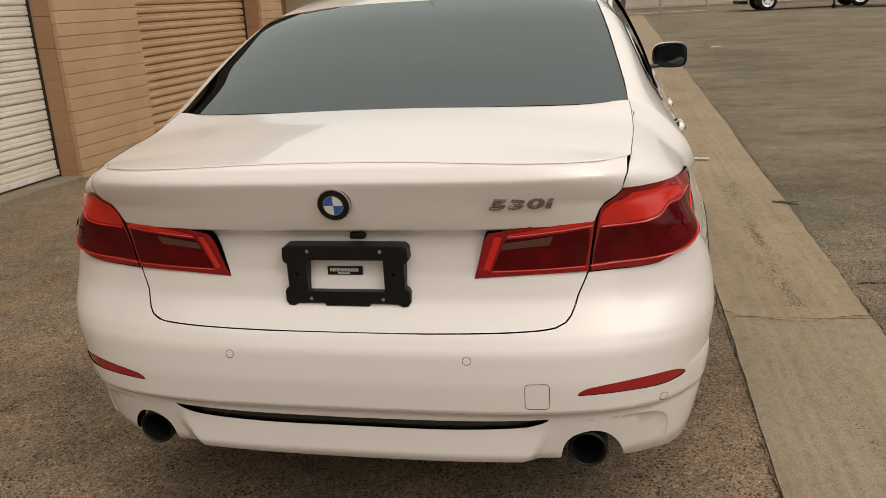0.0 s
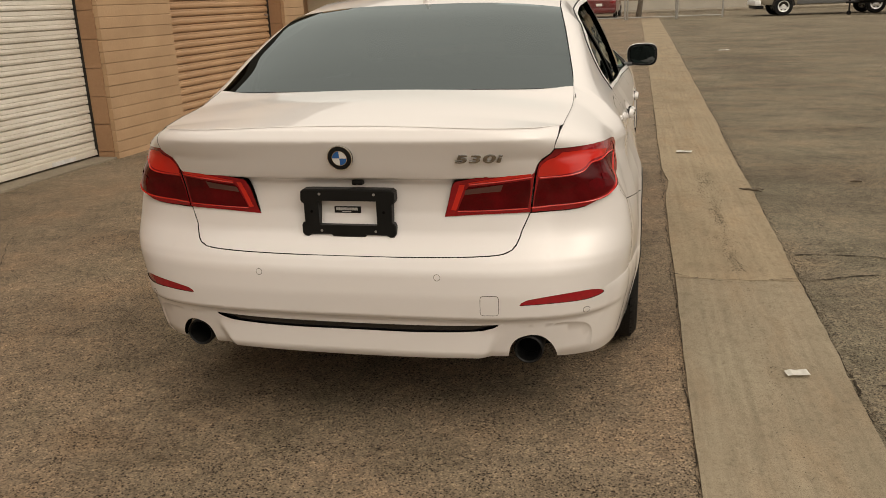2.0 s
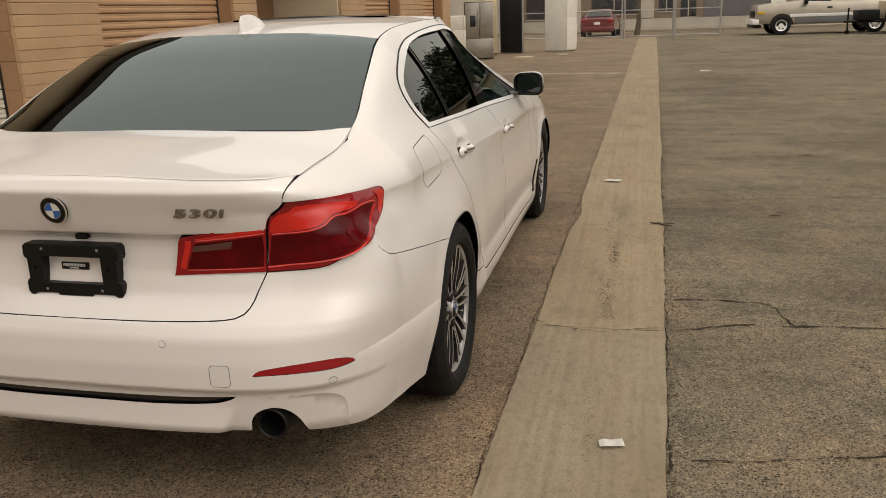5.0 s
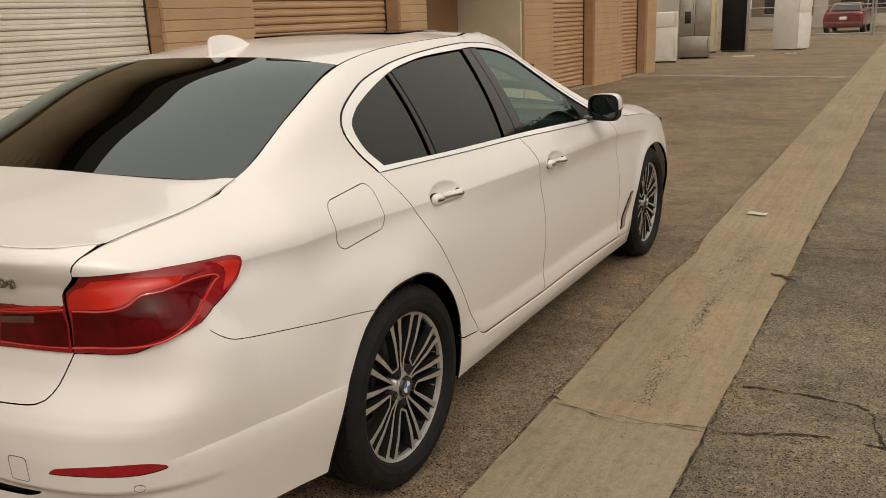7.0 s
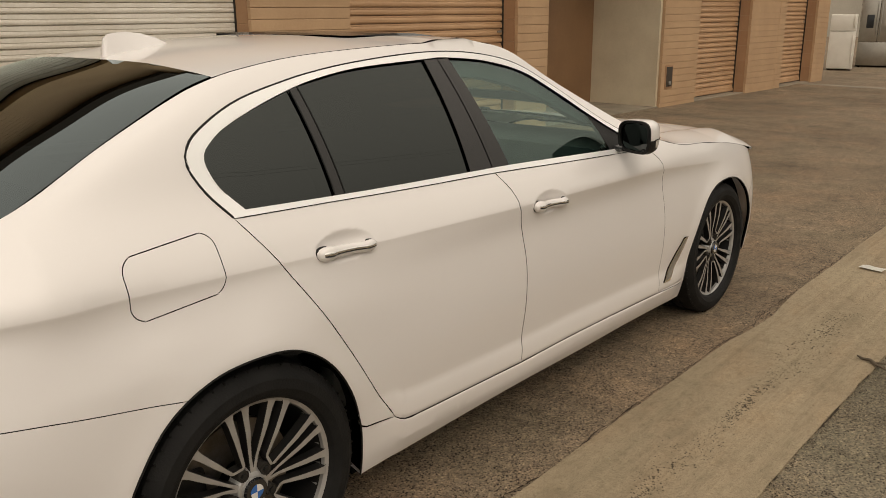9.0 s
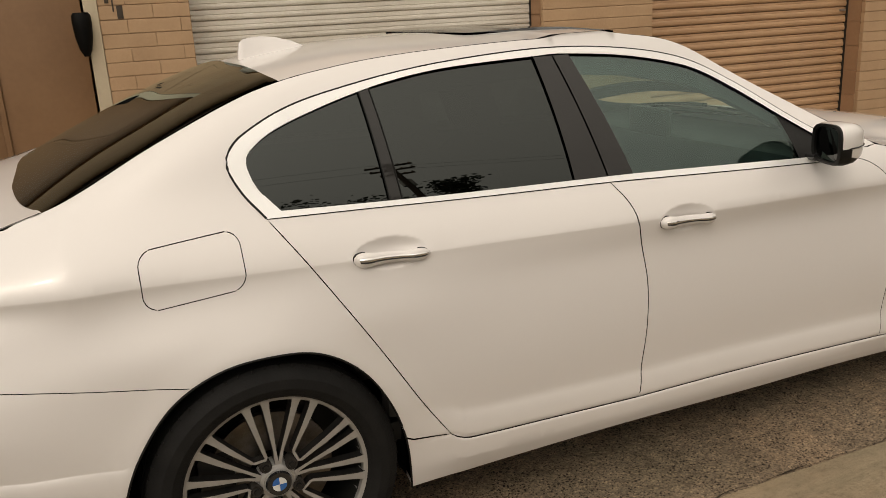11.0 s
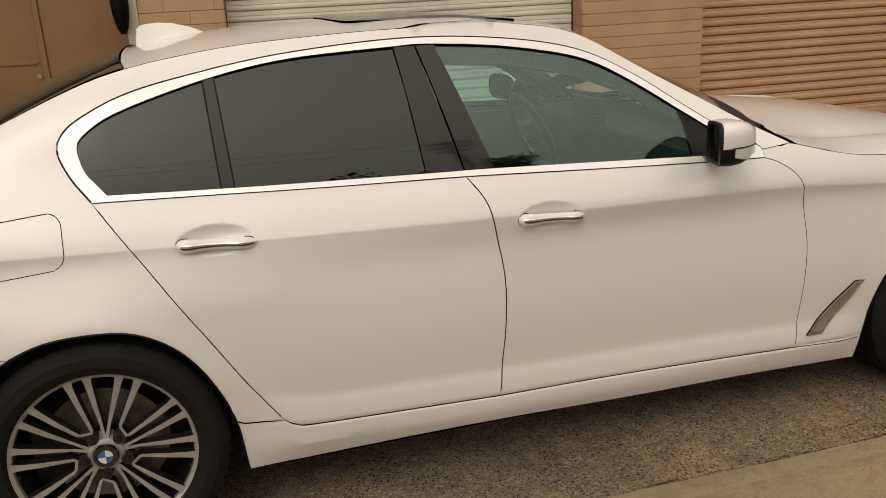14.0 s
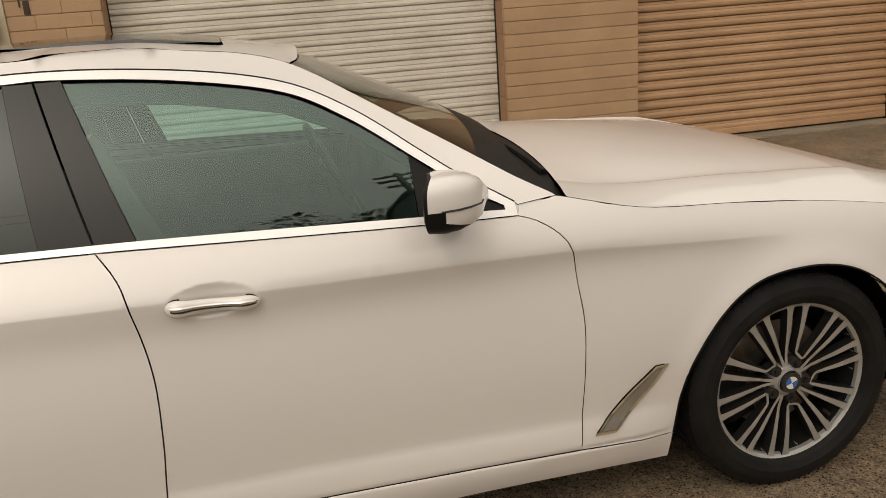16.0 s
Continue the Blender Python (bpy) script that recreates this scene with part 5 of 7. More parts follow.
# wing mirrors
def wing_mirror(sgn):
    bm = bmesh.new()
    rows = []
    # housing rings from the glass face (rear) to the blunt front
    for dy, sx, sz, dz in ((0.0, .090, .066, 0), (.02, .092, .069, 0), (.055, .087, .067, .001), (.09, .073, .058, .002), (.12, .052, .042, .002), (.133, .02, .02, 0)):
        r = []
        for k in range(28):
            a = k * math.tau / 28
            c, s = math.cos(a), math.sin(a)
            r.append(bm.verts.new((sgn * (.953 + sx * math.copysign(abs(c) ** .62, c)), 1.900 + dy - .034 * c + .02 * (dy > .01) * c, 1.052 + dz + sz * math.copysign(abs(s) ** .62, s) * (1.0 + .08 * c))))
        rows.append(r)
    for a, b in zip(rows, rows[1:]):
        for k in range(28):
            bm.faces.new((a[k], a[(k + 1) % 28], b[(k + 1) % 28], b[k]))
    bm.faces.new(rows[-1])
    bmesh.ops.bisect_plane(bm, geom=bm.verts[:] + bm.edges[:] + bm.faces[:], plane_co=(0, 0, 1.046), plane_no=(0, 0, 1))
    low = [f for f in bm.faces if f.calc_center_median().z < 1.046]
    geom = bmesh.ops.split(bm, geom=low)["geom"]
    lowbm = bm.copy()
    for b, keep_low in ((bm, False), (lowbm, True)):
        dead = [f for f in b.faces if (f.calc_center_median().z < 1.046) != keep_low]
        bmesh.ops.delete(b, geom=dead, context="FACES")
    cap = on(link("wing_mirror", bm, PAINT, None, .9), car, "white and black wing mirror")
    for co, no in (((0, 1.908, 0), (0, 1, 0)), ((0, 0, 1.018), (0, .25, 1))):
        bmesh.ops.bisect_plane(lowbm, geom=lowbm.verts[:] + lowbm.edges[:] + lowbm.faces[:], plane_co=Vector(co) + Vector((0, 1.908 if no[2] else 0, 0)), plane_no=no)
    white = lowbm.copy()
    for b, keep in ((lowbm, False), (white, True)):
        dead = [f for f in b.faces if (f.calc_center_median().y > 1.908 and f.calc_center_median().z + .25 * (f.calc_center_median().y - 1.908) > 1.018) != keep]
        bmesh.ops.delete(b, geom=dead, context="FACES")
    on(link("mirror_base", lowbm, BLACK_TRIM, None, .9), cap, "black lower mirror shell")
    on(link("lower_cap", white, PAINT, None, .9), cap)
    # signal strip and white under-cap
    strip = tube(bmesh.new(), [(sgn * (.9535 + sx), 1.886 + dy, 1.047) for dy, sx in ((.012, .091), (.02, .092), (.055, .087), (.09, .073), (.12, .052), (.133, .025))], .0026, 6)
    on(link("signal_strip", strip, DARK_GLASS, None, .9), cap)
    face = bmesh.new()
    rim, glass = [], []
    for k in range(28):
        a = k * math.tau / 28
        c, s = math.cos(a), math.sin(a)
        at = lambda q, d: (sgn * (.953 + .090 * q * math.copysign(abs(c) ** .62, c)), 1.900 + d - .034 * c, 1.052 + .066 * q * math.copysign(abs(s) ** .62, s) * (1 + .08 * c))
        rim.append([face.verts.new(at(1.0, 0)), face.verts.new(at(.99, -.008)), face.verts.new(at(.86, -.008)), face.verts.new(at(.85, .004))])
        glass.append(at(.86, .002))
    for k in range(28):
        a, b = rim[k], rim[(k + 1) % 28]
        for j in range(3):
            face.faces.new((a[j], a[j + 1], b[j + 1], b[j]))
    on(link("mirror_frame", face, BLACK_TRIM, None, .9), cap)
    g = bmesh.new()
    g.faces.new([g.verts.new(q) for q in glass])
    on(link("mirror_glass", g, MIRROR, None), cap)
    arm = tube(bmesh.new(), [(sgn * .79, 1.96, .985), (sgn * .84, 1.945, .990), (sgn * .90, 1.93, .998)], [.030, .026, .024], 10, flat=.6)
    on(link("mirror_arm", arm, BLACK_GLOSS, None, .9), cap)


wing_mirror(1)
wing_mirror(-1)

# roof aerial fin
bm = bmesh.new()
rows = []
for y, h, wd in ((.194, .0, .010), (.197, .030, .010), (.203, .056, .011), (.216, .066, .011), (.237, .067, .012), (.277, .063, .015), (.327, .050, .019), (.382, .028, .019), (.428, .002, .006)):
    z = float(ROOF(max(y, .16))) - .004
    rows.append([bm.verts.new((s * wd * k, y, z + h * q)) for s, k, q in ((1, 1.5, 0), (1, 1.0, .35), (1, .62, .75), (1, .25, 1), (-1, .25, 1), (-1, .62, .75), (-1, 1.0, .35), (-1, 1.5, 0))])
for a, b in zip(rows, rows[1:]):
    for k in range(7):
        bm.faces.new((a[k], a[k + 1], b[k + 1], b[k]))
bm.faces.new(rows[0])
on(link("aerial_fin", bm, PAINT, None, .7), car, "white shark-fin roof aerial")


# wheels
def make_wheel():
    R, r = .345, .251
    rim = bmesh.new()
    prof = ((.000, r), (.004, r + .006), (-.004, r + .008), (-.014, r - .006), (-.10, r - .018), (-.20, r - .012), (-.205, r - .018), (-.10, r - .026), (-.022, r - .014), (-.006, r - .010))
    barrel = lathe(prof, 72)
    wheel = link("wheel", barrel, MACHINED, None, .5)
    wheel["label"] = "two-tone multi-spoke alloy wheel"
    dark = lathe(((-.016, r - .013), (-.10, r - .027), (-.20, r - .02), (-.20, .0005), (-.19, .0005), (-.19, r - .05)), 48, "x", False)
    on(link("barrel", dark, WHEEL_GREY, None, .5), wheel)
    # spokes: five groups of a straight pair and a hooked pair
    def bar(pts, w0, w1, x0, x1, thin=None):
        """A tapered bar on the wheel face: points (angle from the group, radius)."""
        bm = bmesh.new()
        n = len(pts)
        rings = []
        for i, (py, pz) in enumerate(pts):
            a = Vector(pts[max(0, i - 1)])
            b = Vector(pts[min(n - 1, i + 1)])
            d = (b - a).normalized()
            s = Vector((-d.y, d.x))
            t = i / (n - 1)
            w_ = (w0 + (w1 - w0) * t) / 2 * (thin[i] if thin else 1)
            x = x0 + (x1 - x0) * t - (.009 * (1 - min(1, thin[i])) / .48 if thin else 0)
            c = Vector((py, pz))
            rings.append([bm.verts.new(v) for v in ((x, *(c - s * w_)), (x, *(c + s * w_)), (x - .028, *(c + s * w_ * 1.3)), (x - .028, *(c - s * w_ * 1.3)))])
        for p, q in zip(rings, rings[1:]):
            for k in range(4):
                bm.faces.new((p[k], p[(k + 1) % 4], q[(k + 1) % 4], q[k]))
        bm.faces.new(rings[0])
        bm.faces.new(rings[-1])
        return bm

    def face_split(bm, owner):
        back = bm.copy()
        bmesh.ops.recalc_face_normals(bm, faces=bm.faces)
        front = [f for f in bm.faces if f.normal.x > .75]
        ob = link("spoke", bm, WHEEL_GREY, owner, 0)
        ob.data.materials.append(MACHINED)
        for p in ob.data.polygons:
            if abs(p.normal.x) > .75 and p.center.x > -.03:
                p.material_index = 1
        return ob
    for g in range(5):
        a0 = radians(119 + 72 * g)
        rot = lambda deg, q: (q * math.cos(a0 + radians(deg)), q * math.sin(a0 + radians(deg)))
        # two bars joined by a foot round the bolt, and a straight spoke on either hand
        face_split(bar([rot(14, r - .004), rot(13.9, r - .014), rot(13.8, r - .030), rot(13.4, .17), rot(11.6, .097), rot(9, .090), rot(-9, .078), rot(-11.6, .084), rot(-13.4, .17), rot(-13.8, r - .030), rot(-13.9, r - .014), rot(-14, r - .004)], .0150, .0150, -.003, -.003, (2.0, 1.45, 1.20, .98, .58, .52, .52, .58, .98, 1.20, 1.45, 2.0)), wheel)
        for s in (1, -1):
            face_split(bar([rot(s * 34, .036), rot(s * 29.6, .09), rot(s * 27, .17), rot(s * 26.2, r - .030), rot(s * 26.1, r - .014), rot(s * 26, r - .004)], .0150, .0150, -.011, -.003, (.75, .56, .98, 1.22, 1.45, 2.0)), wheel)
    hub = lathe(((-.05, .0005), (-.05, .060), (-.030, .058), (-.014, .048), (-.011, .040), (-.012, .038), (-.006, .036), (-.006, .0005)), 40, "x", False)
    on(link("hub", hub, MACHINED, None, .5), wheel)
    for g in range(5):
        a = radians(119 + 72 * g)
        c = Vector((0, .060 * math.cos(a), .060 * math.sin(a)))
        b = link("bolt_pocket", lathe(((-.0105, .0005), (-.0105, .0140), (-.0085, .0165), (-.045, .0170)), 18, "x", False), DARK_GAP, None, .6)
        b.matrix_basis = Matrix.Translation(c)
        on(b, wheel)
        b = link("wheel_bolt", lathe(((-.004, .0005), (-.004, .008), (-.0125, .010)), 6, "x", False), WHEEL_GREY, None, .6)
        b.matrix_basis = Matrix.Translation(c)
        on(b, wheel)
    cap = link("centre_cap", lathe(((.002, .0005), (.002, .033), (-.006, .036)), 32, "x", False), BLACK_GLOSS, None, .6)
    on(cap, wheel)
    for i in range(4):
        q = link("emblem_quarter", disc(.020, .002, 8, math.pi / 2 * i, math.pi / 2 * (i + 1), .0003), EMBLEM_BLUE if i % 2 else EMBLEM_WHITE, None, 0)
        q.matrix_basis = pose(.0035, 0, 0, 0, 0, 90)
        on(q, wheel)
    disc_ = lathe(((-.085, .06), (-.085, .172), (-.105, .172), (-.105, .06)), 48)
    on(link("brake_disc", disc_, BRAKE, None, .5), wheel)
    cal = bmesh.new()
    block(cal, -.125, -.065, -.20, -.10, -.08, .09, .015)
    on(link("brake_caliper", cal, WHEEL_GREY, None, .5), wheel)
    valve = link("valve", lathe(((.006, .0005), (.006, .005), (-.02, .006)), 10, "x", False), DARK_GAP, None, .6)
    valve.matrix_basis = pose(-.01, .202 * math.cos(radians(-63)), .202 * math.sin(radians(-63)))
    on(valve, wheel)
    # tyre with tread grooves
    tp = ((.004, r + .002), (.015, r + .010), (.026, r + .032), (.024, r + .058), (.012, r + .078), (-.004, R - .003), (-.024, R), (-.058, R), (-.060, R - .007), (-.068, R - .007), (-.070, R), (-.105, R), (-.107, R - .007), (-.117, R - .007), (-.119, R), (-.155, R), (-.157, R - .007), (-.165, R - .007), (-.167, R), (-.195, R),
          (-.213, R - .003), (-.229, r + .074), (-.243, r + .05), (-.238, r + .01), (-.225, r - .008), (-.21, r - .014), (-.02, r - .008))
    tyre = link("tyre", lathe(tp, 96), RUBBER, None, .45)
    on(tyre, wheel, "black low-profile tyre")
    lug = bmesh.new()
    for k in range(60):
        m = Matrix.Rotation(math.tau * k / 60, 4, "X")
        block(lug, -.030, .0045, -.0022, .0022, R - .028, R - .0025, 0, m @ Matrix.Translation((-.001, 0, 0)))
    tagged(on(link("shoulder_tread", lug, BLACK_TRIM, None), wheel), kind="stuff")
    return wheel


wheel = make_wheel()
wheel.matrix_basis = pose(.911, 0, .339)
wheel.parent = car
wheel.matrix_parent_inverse = car.matrix_basis.inverted()
for x, y, turn in ((.896, 2.975, 20), (-.911, 0, 0), (-.896, 2.975, 0)):
    copy_thing(wheel, pose(x, y, .339, turn, 0, 0 if x > 0 else 180))

# wheel wells and underside, coloured near-black to deepen the shade under the car
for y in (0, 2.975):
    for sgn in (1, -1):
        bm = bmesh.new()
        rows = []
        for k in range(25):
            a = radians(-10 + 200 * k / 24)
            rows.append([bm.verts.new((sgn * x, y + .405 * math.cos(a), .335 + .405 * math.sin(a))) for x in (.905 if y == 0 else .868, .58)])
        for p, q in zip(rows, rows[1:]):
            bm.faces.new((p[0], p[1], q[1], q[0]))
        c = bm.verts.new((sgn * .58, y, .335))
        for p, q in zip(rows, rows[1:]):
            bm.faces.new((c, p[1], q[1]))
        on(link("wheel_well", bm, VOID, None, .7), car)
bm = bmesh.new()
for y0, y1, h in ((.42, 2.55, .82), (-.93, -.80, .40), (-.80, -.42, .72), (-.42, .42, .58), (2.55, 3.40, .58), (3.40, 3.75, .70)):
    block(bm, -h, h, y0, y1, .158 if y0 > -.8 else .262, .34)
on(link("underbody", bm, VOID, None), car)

# cabin
bm = bmesh.new()
block(bm, -.78, .78, .35, 2.3, .30, .36)
block(bm, -.78, .78, -.30, .35, .60, .66)
on(link("cabin_floor", bm, CABIN_BLACK, None), car)
bm = bmesh.new()
block(bm, -.76, .76, 1.95, 2.42, .70, .985, .05)
block(bm, -.16, .10, 1.93, 1.96, .97, 1.09, .01)
block(bm, -.14, .14, .95, 2.0, .40, .66, .04)
on(link("dashboard", bm, CABIN_BLACK, None, .6), car)
for sgn in (1, -1):
    bm = bmesh.new()
    block(bm, sgn * .37 - .25, sgn * .37 + .25, 1.15, 1.68, .45, .62, .06)
    block(bm, sgn * .37 - .24, sgn * .37 + .24, -.08, .08, 0, .58, .06, pose(0, 1.12, .56, 22, 0, 0))
    seat = on(link("front_seat", bm, CABIN_BLACK, None, .6), car)
    bm = bmesh.new()
    block(bm, sgn * .37 - .13, sgn * .37 + .13, -.05, .05, .62, .80, .04, pose(0, 1.12, .56, 20, 0, 0))
    on(link("headrest", bm, CABIN_BLACK, None, .6), seat)
    bm = bmesh.new()
    block(bm, sgn * .80 - .035, sgn * .80 + .035, .35, 2.2, .40, .96, .02)
    on(link("door_lining", bm, CABIN_BLACK, None, .6), car)
bm = bmesh.new()
block(bm, -.68, .68, .15, .65, .45, .64, .06)
block(bm, -.68, .68, -.08, .08, 0, .55, .06, pose(0, .15, .60, 24, 0, 0))
on(link("rear_bench", bm, CABIN_BLACK, None, .6), car)
bm = tube(bmesh.new(), [(.19 * math.cos(k * math.tau / 40), 0, .19 * math.sin(k * math.tau / 40)) for k in range(40)], .016, 8, True)
block(bm, -.18, .18, -.012, .012, -.02, .03, .008)
block(bm, -.06, .06, -.03, .02, -.06, .06, .02)
bmesh.ops.transform(bm, matrix=pose(-.37, 1.83, .90, 24, 0, 0), verts=bm.verts)
sw = on(link("steering_wheel", bm, CABIN_BLACK, None, .6), car)
on(link("wheel_trim", tube(bmesh.new(), [(-.37 + .1 * s, 1.80, .87 - .05 * abs(s)) for s in (-1, -.5, 0, .5, 1)], .007, 6), CHROME, None, .6), sw)
bm = boxed(-.12, .12, -.02, .02, -.035, .035, .015, m=pose(0, 1.72, 1.29, -8, 0, 0))
on(link("cabin_mirror", bm, CABIN_BLACK, None, .6), car)
for sgn in (1, -1):
    bm = bmesh.new()
    rows = []
    for y in np.linspace(.35, 1.93, 30):
        z1 = float(np.interp(y, *PANE_TOP))
        x1 = float(half_width(y, z1)) - .045
        low = z1 - float(np.interp(y, (.35, 1.0, 1.6, 1.93), (.060, .062, .055, .030)))
        rows.append([bm.verts.new((sgn * (x1 + k), float(y), z)) for k, z in ((.012, low), (.012, z1 + .02), (-.05, z1 + .03), (-.04, low + .02), (-.012, low - .006))])
    for a, b in zip(rows, rows[1:]):
        for k in range(5):
            bm.faces.new((a[k], a[(k + 1) % 5], b[(k + 1) % 5], b[k]))
    on(link("roof_rail_trim", bm, CABIN_BLACK, None, .7), car)
skin("headliner", top_poly(cross(1.60, 1.66), cross(.20, .17), .20, 1.60), lambda p: top(ROOF)(p) - np.array((0, 0, .03)), CABIN_GREY, car, 0.06, gap=0.02, lip=0)


# ---- ground ----
def sheet(x0, x1, y0, y1, z, nx, ny):
    bm = bmesh.new()
    g = [[bm.verts.new((x0 + (x1 - x0) * i / nx, y0 + (y1 - y0) * j / ny, z)) for i in range(nx + 1)] for j in range(ny + 1)]
    for j in range(ny):
        for i in range(nx):
            bm.faces.new((g[j][i], g[j][i + 1], g[j + 1][i + 1], g[j + 1][i]))
    return bm


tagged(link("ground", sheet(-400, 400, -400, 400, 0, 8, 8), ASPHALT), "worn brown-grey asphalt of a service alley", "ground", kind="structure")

# concrete drainage strip, poured in slabs
STRIP_L = ((-9, 1.06), (-.8, 1.122), (.77, 1.140), (7.3, 1.194), (20, 1.29), (42, 1.42))
STRIP_R = ((-9, 1.60), (-.7, 1.717), (.93, 1.746), (7.3, 1.848), (20, 2.03), (42, 2.30))
gutter = tagged(new("gutter"), "pale worn concrete drainage strip set in the asphalt", "gutter", kind="structure")
rnd = random.Random(4)
cuts = (-9, -5.4, .715, 7.25, 13.6, 20, 26.5, 33, 42)
for a, b in zip(cuts, cuts[1:]):
    bm = bmesh.new()
    rows = []
    n = max(10, int((b - a) / (.06 if b < 8 else .4)))
    for i in range(n + 1):
        y = a + .002 + (b - a - .004) * i / n
        l = np.interp(y, *zip(*STRIP_L)) + .010 * noise.noise((y * 1.1, 3.1, 0)) + .005 * noise.noise((y * 6, 1, 0))
        l += .035 * math.exp(-((y - 3.0) / .35) ** 2)
        r = np.interp(y, *zip(*STRIP_R)) + .016 * noise.noise((y * .9, 9.2, 0)) + .007 * noise.noise((y * 7, 5, 0)) + .004 * noise.noise((y * 23, 5, 0))
        row = []
        for k in range(9):
            t = k / 8
            dish = -.004 * math.sin(math.pi * t)
            row.append(bm.verts.new((l + (r - l) * t, y + .01 * noise.noise((t * 5, a, 2)), .008 + dish + .0015 * noise.noise((t * 9, y * 3, 0)))))
        rows.append([bm.verts.new((row[0].co.x - .004, row[0].co.y, -.03))] + row + [bm.verts.new((row[-1].co.x + .004, row[-1].co.y, -.03))])
    for p, q in zip(rows, rows[1:]):
        for k in range(10):
            bm.faces.new((p[k], p[k + 1], q[k + 1], q[k]))
    bm.faces.new(rows[0])
    bm.faces.new(rows[-1])
    link("slab", bm, CONCRETE_WARM if a > 0 else CONCRETE, gutter, .5)


def crack(name, pts, width, seed, parent):
    """A ragged dirt-filled crack lying on the ground, breaking off and on."""
    line = bezier_line(pts, .011)
    bm = bmesh.new()
    prev = None
    for i, (x, y) in enumerate(line):
        dx = .022 * noise.noise((x * 4, y * 4, seed)) + .011 * noise.noise((x * 17, y * 17, seed)) + .005 * noise.noise((x * 60, y * 60, seed))
        w_ = width * max(.10, .42 + 1.1 * noise.noise((x * 7, y * 7, seed + 7)) + .9 * noise.noise((x * 45, y * 45, seed + 3)))
        j, k = min(i + 1, len(line) - 1), max(i - 1, 0)
        d = Vector((line[j][0] - line[k][0], line[j][1] - line[k][1])).normalized()
        n = Vector((-d.y, d.x))
        c = Vector((x, y)) + n * dx
        cur = [bm.verts.new((c.x + n.x * w_, c.y + n.y * w_, .0042)), bm.verts.new((c.x, c.y, .0048)), bm.verts.new((c.x - n.x * w_, c.y - n.y * w_, .0045))]
        if prev:
            bm.faces.new((prev[0], prev[1], cur[1], cur[0]))
            bm.faces.new((prev[1], prev[2], cur[2], cur[1]))
        prev = cur
    return link(name, bm, CRACK, parent)


cracks = tagged(new("crack_lines"), "dirt-filled cracks running across the asphalt", "cracks", kind="structure")
for i, (pts, w_) in enumerate((
        ([(1.76, .755), (1.865, .76), (2.08, .85), (2.34, .87), (2.73, .90), (3.2, .88), (4.2, .95), (6, .9)], .0085),
        ([(1.80, 1.18), (2.0, 1.19), (2.26, 1.16), (2.30, 1.00), (2.34, .88)], .0075),
        ([(1.82, 5.6), (2.4, 5.5), (3.2, 5.7), (4.4, 5.6), (6.0, 5.7)], .008),
        ([(1.80, 3.42), (2.52, 3.63), (3.26, 3.75), (4.2, 3.8)], .006),
        ([(1.9, 9.5), (3, 9.3), (4.6, 9.6), (7, 9.4)], .010),
        ([(2.0, 14.8), (4, 15.2), (7, 14.9), (10, 15.3)], .014),
        ([(2.2, 22), (5, 21.6), (9, 22.3), (14, 22)], .018),
        ([(1.80, -.447), (1.95, -.43), (2.085, -.40), (2.41, -.31), (2.8, -.27), (3.5, -.30)], .006),
        ([(2.0, -.78), (2.2, -.74), (2.7, -.70)], .003),
        ([(3.26, 18.41), (4.6, 19.2), (6.14, 20.07)], .03),
        ([(1.85, 7.05), (2.5, 7.10), (2.9, 7.14), (3.8, 7.3), (5.5, 7.2)], .008),
        ([(-1.6, -1.9), (-1.0, -2.1), (-.3, -1.95)], .003),
        ([(-3.2, 1.2), (-2.6, .2), (-2.4, -1.0)], .003),
        ([(1.10, -3), (1.115, -.8), (1.13, .77), (1.16, 4), (1.19, 7.3)], .0028),
        ([(1.70, -3), (1.72, -.7), (1.748, .93), (1.79, 4), (1.85, 7.3), (2.03, 20)], .0065))):
    crack("crack", pts, w_, i, cracks)
rc = random.Random(77)
for i in range(22):
    y0, x0 = 1.6 + 24 * (i / 22) ** 1.25 + rc.uniform(-.2, .2), rc.choice((1.95, 2.4, 3.2, 4.5))
    pts = [(x0, y0)]
    for _ in range(rc.randint(3, 6)):
        pts.append((pts[-1][0] + rc.uniform(.5, 1.2), pts[-1][1] + rc.uniform(-.16, .16)))
    crack("crack", pts, rc.uniform(.0022, .004) * (1 + y0 * .09), 50 + i, cracks)
crack("gutter_seam", [(1.15, .735), (1.27, .69), (1.44, .665), (1.6, .71), (1.76, .755)], .004, 31, gutter).location.z = .008
crack("broken_corner", [(1.12, .765), (1.16, .75), (1.20, .72), (1.25, .70)], .006, 33, gutter).location.z = .010
# dark strip of gravelly dirt along the middle of the strip
def stones(spots, seed):
    """Many small angular stones, (x, y, base height, size) each, as one mesh."""
    rr = random.Random(seed)
    verts, faces = [], []
    for x, y, z, q in spots:
        k, a, b = len(verts), rr.random() * 6.3, q * rr.uniform(.7, 1.5)
        ring_ = [(x + math.cos(a + t) * b * rr.uniform(.7, 1.2), y + math.sin(a + t) * q * rr.uniform(.7, 1.2)) for t in (0, 1.25, 2.5, 3.8, 5.0)]
        verts += [(u, v, z) for u, v in ring_] + [(x + rr.uniform(-.2, .2) * q, y, z + q * rr.uniform(.5, .9))]
        faces += [(k + i, k + (i + 1) % 5, k + 5) for i in range(5)]
    me = bpy.data.meshes.new("stones")
    me.from_pydata(verts, [], faces)
    return me


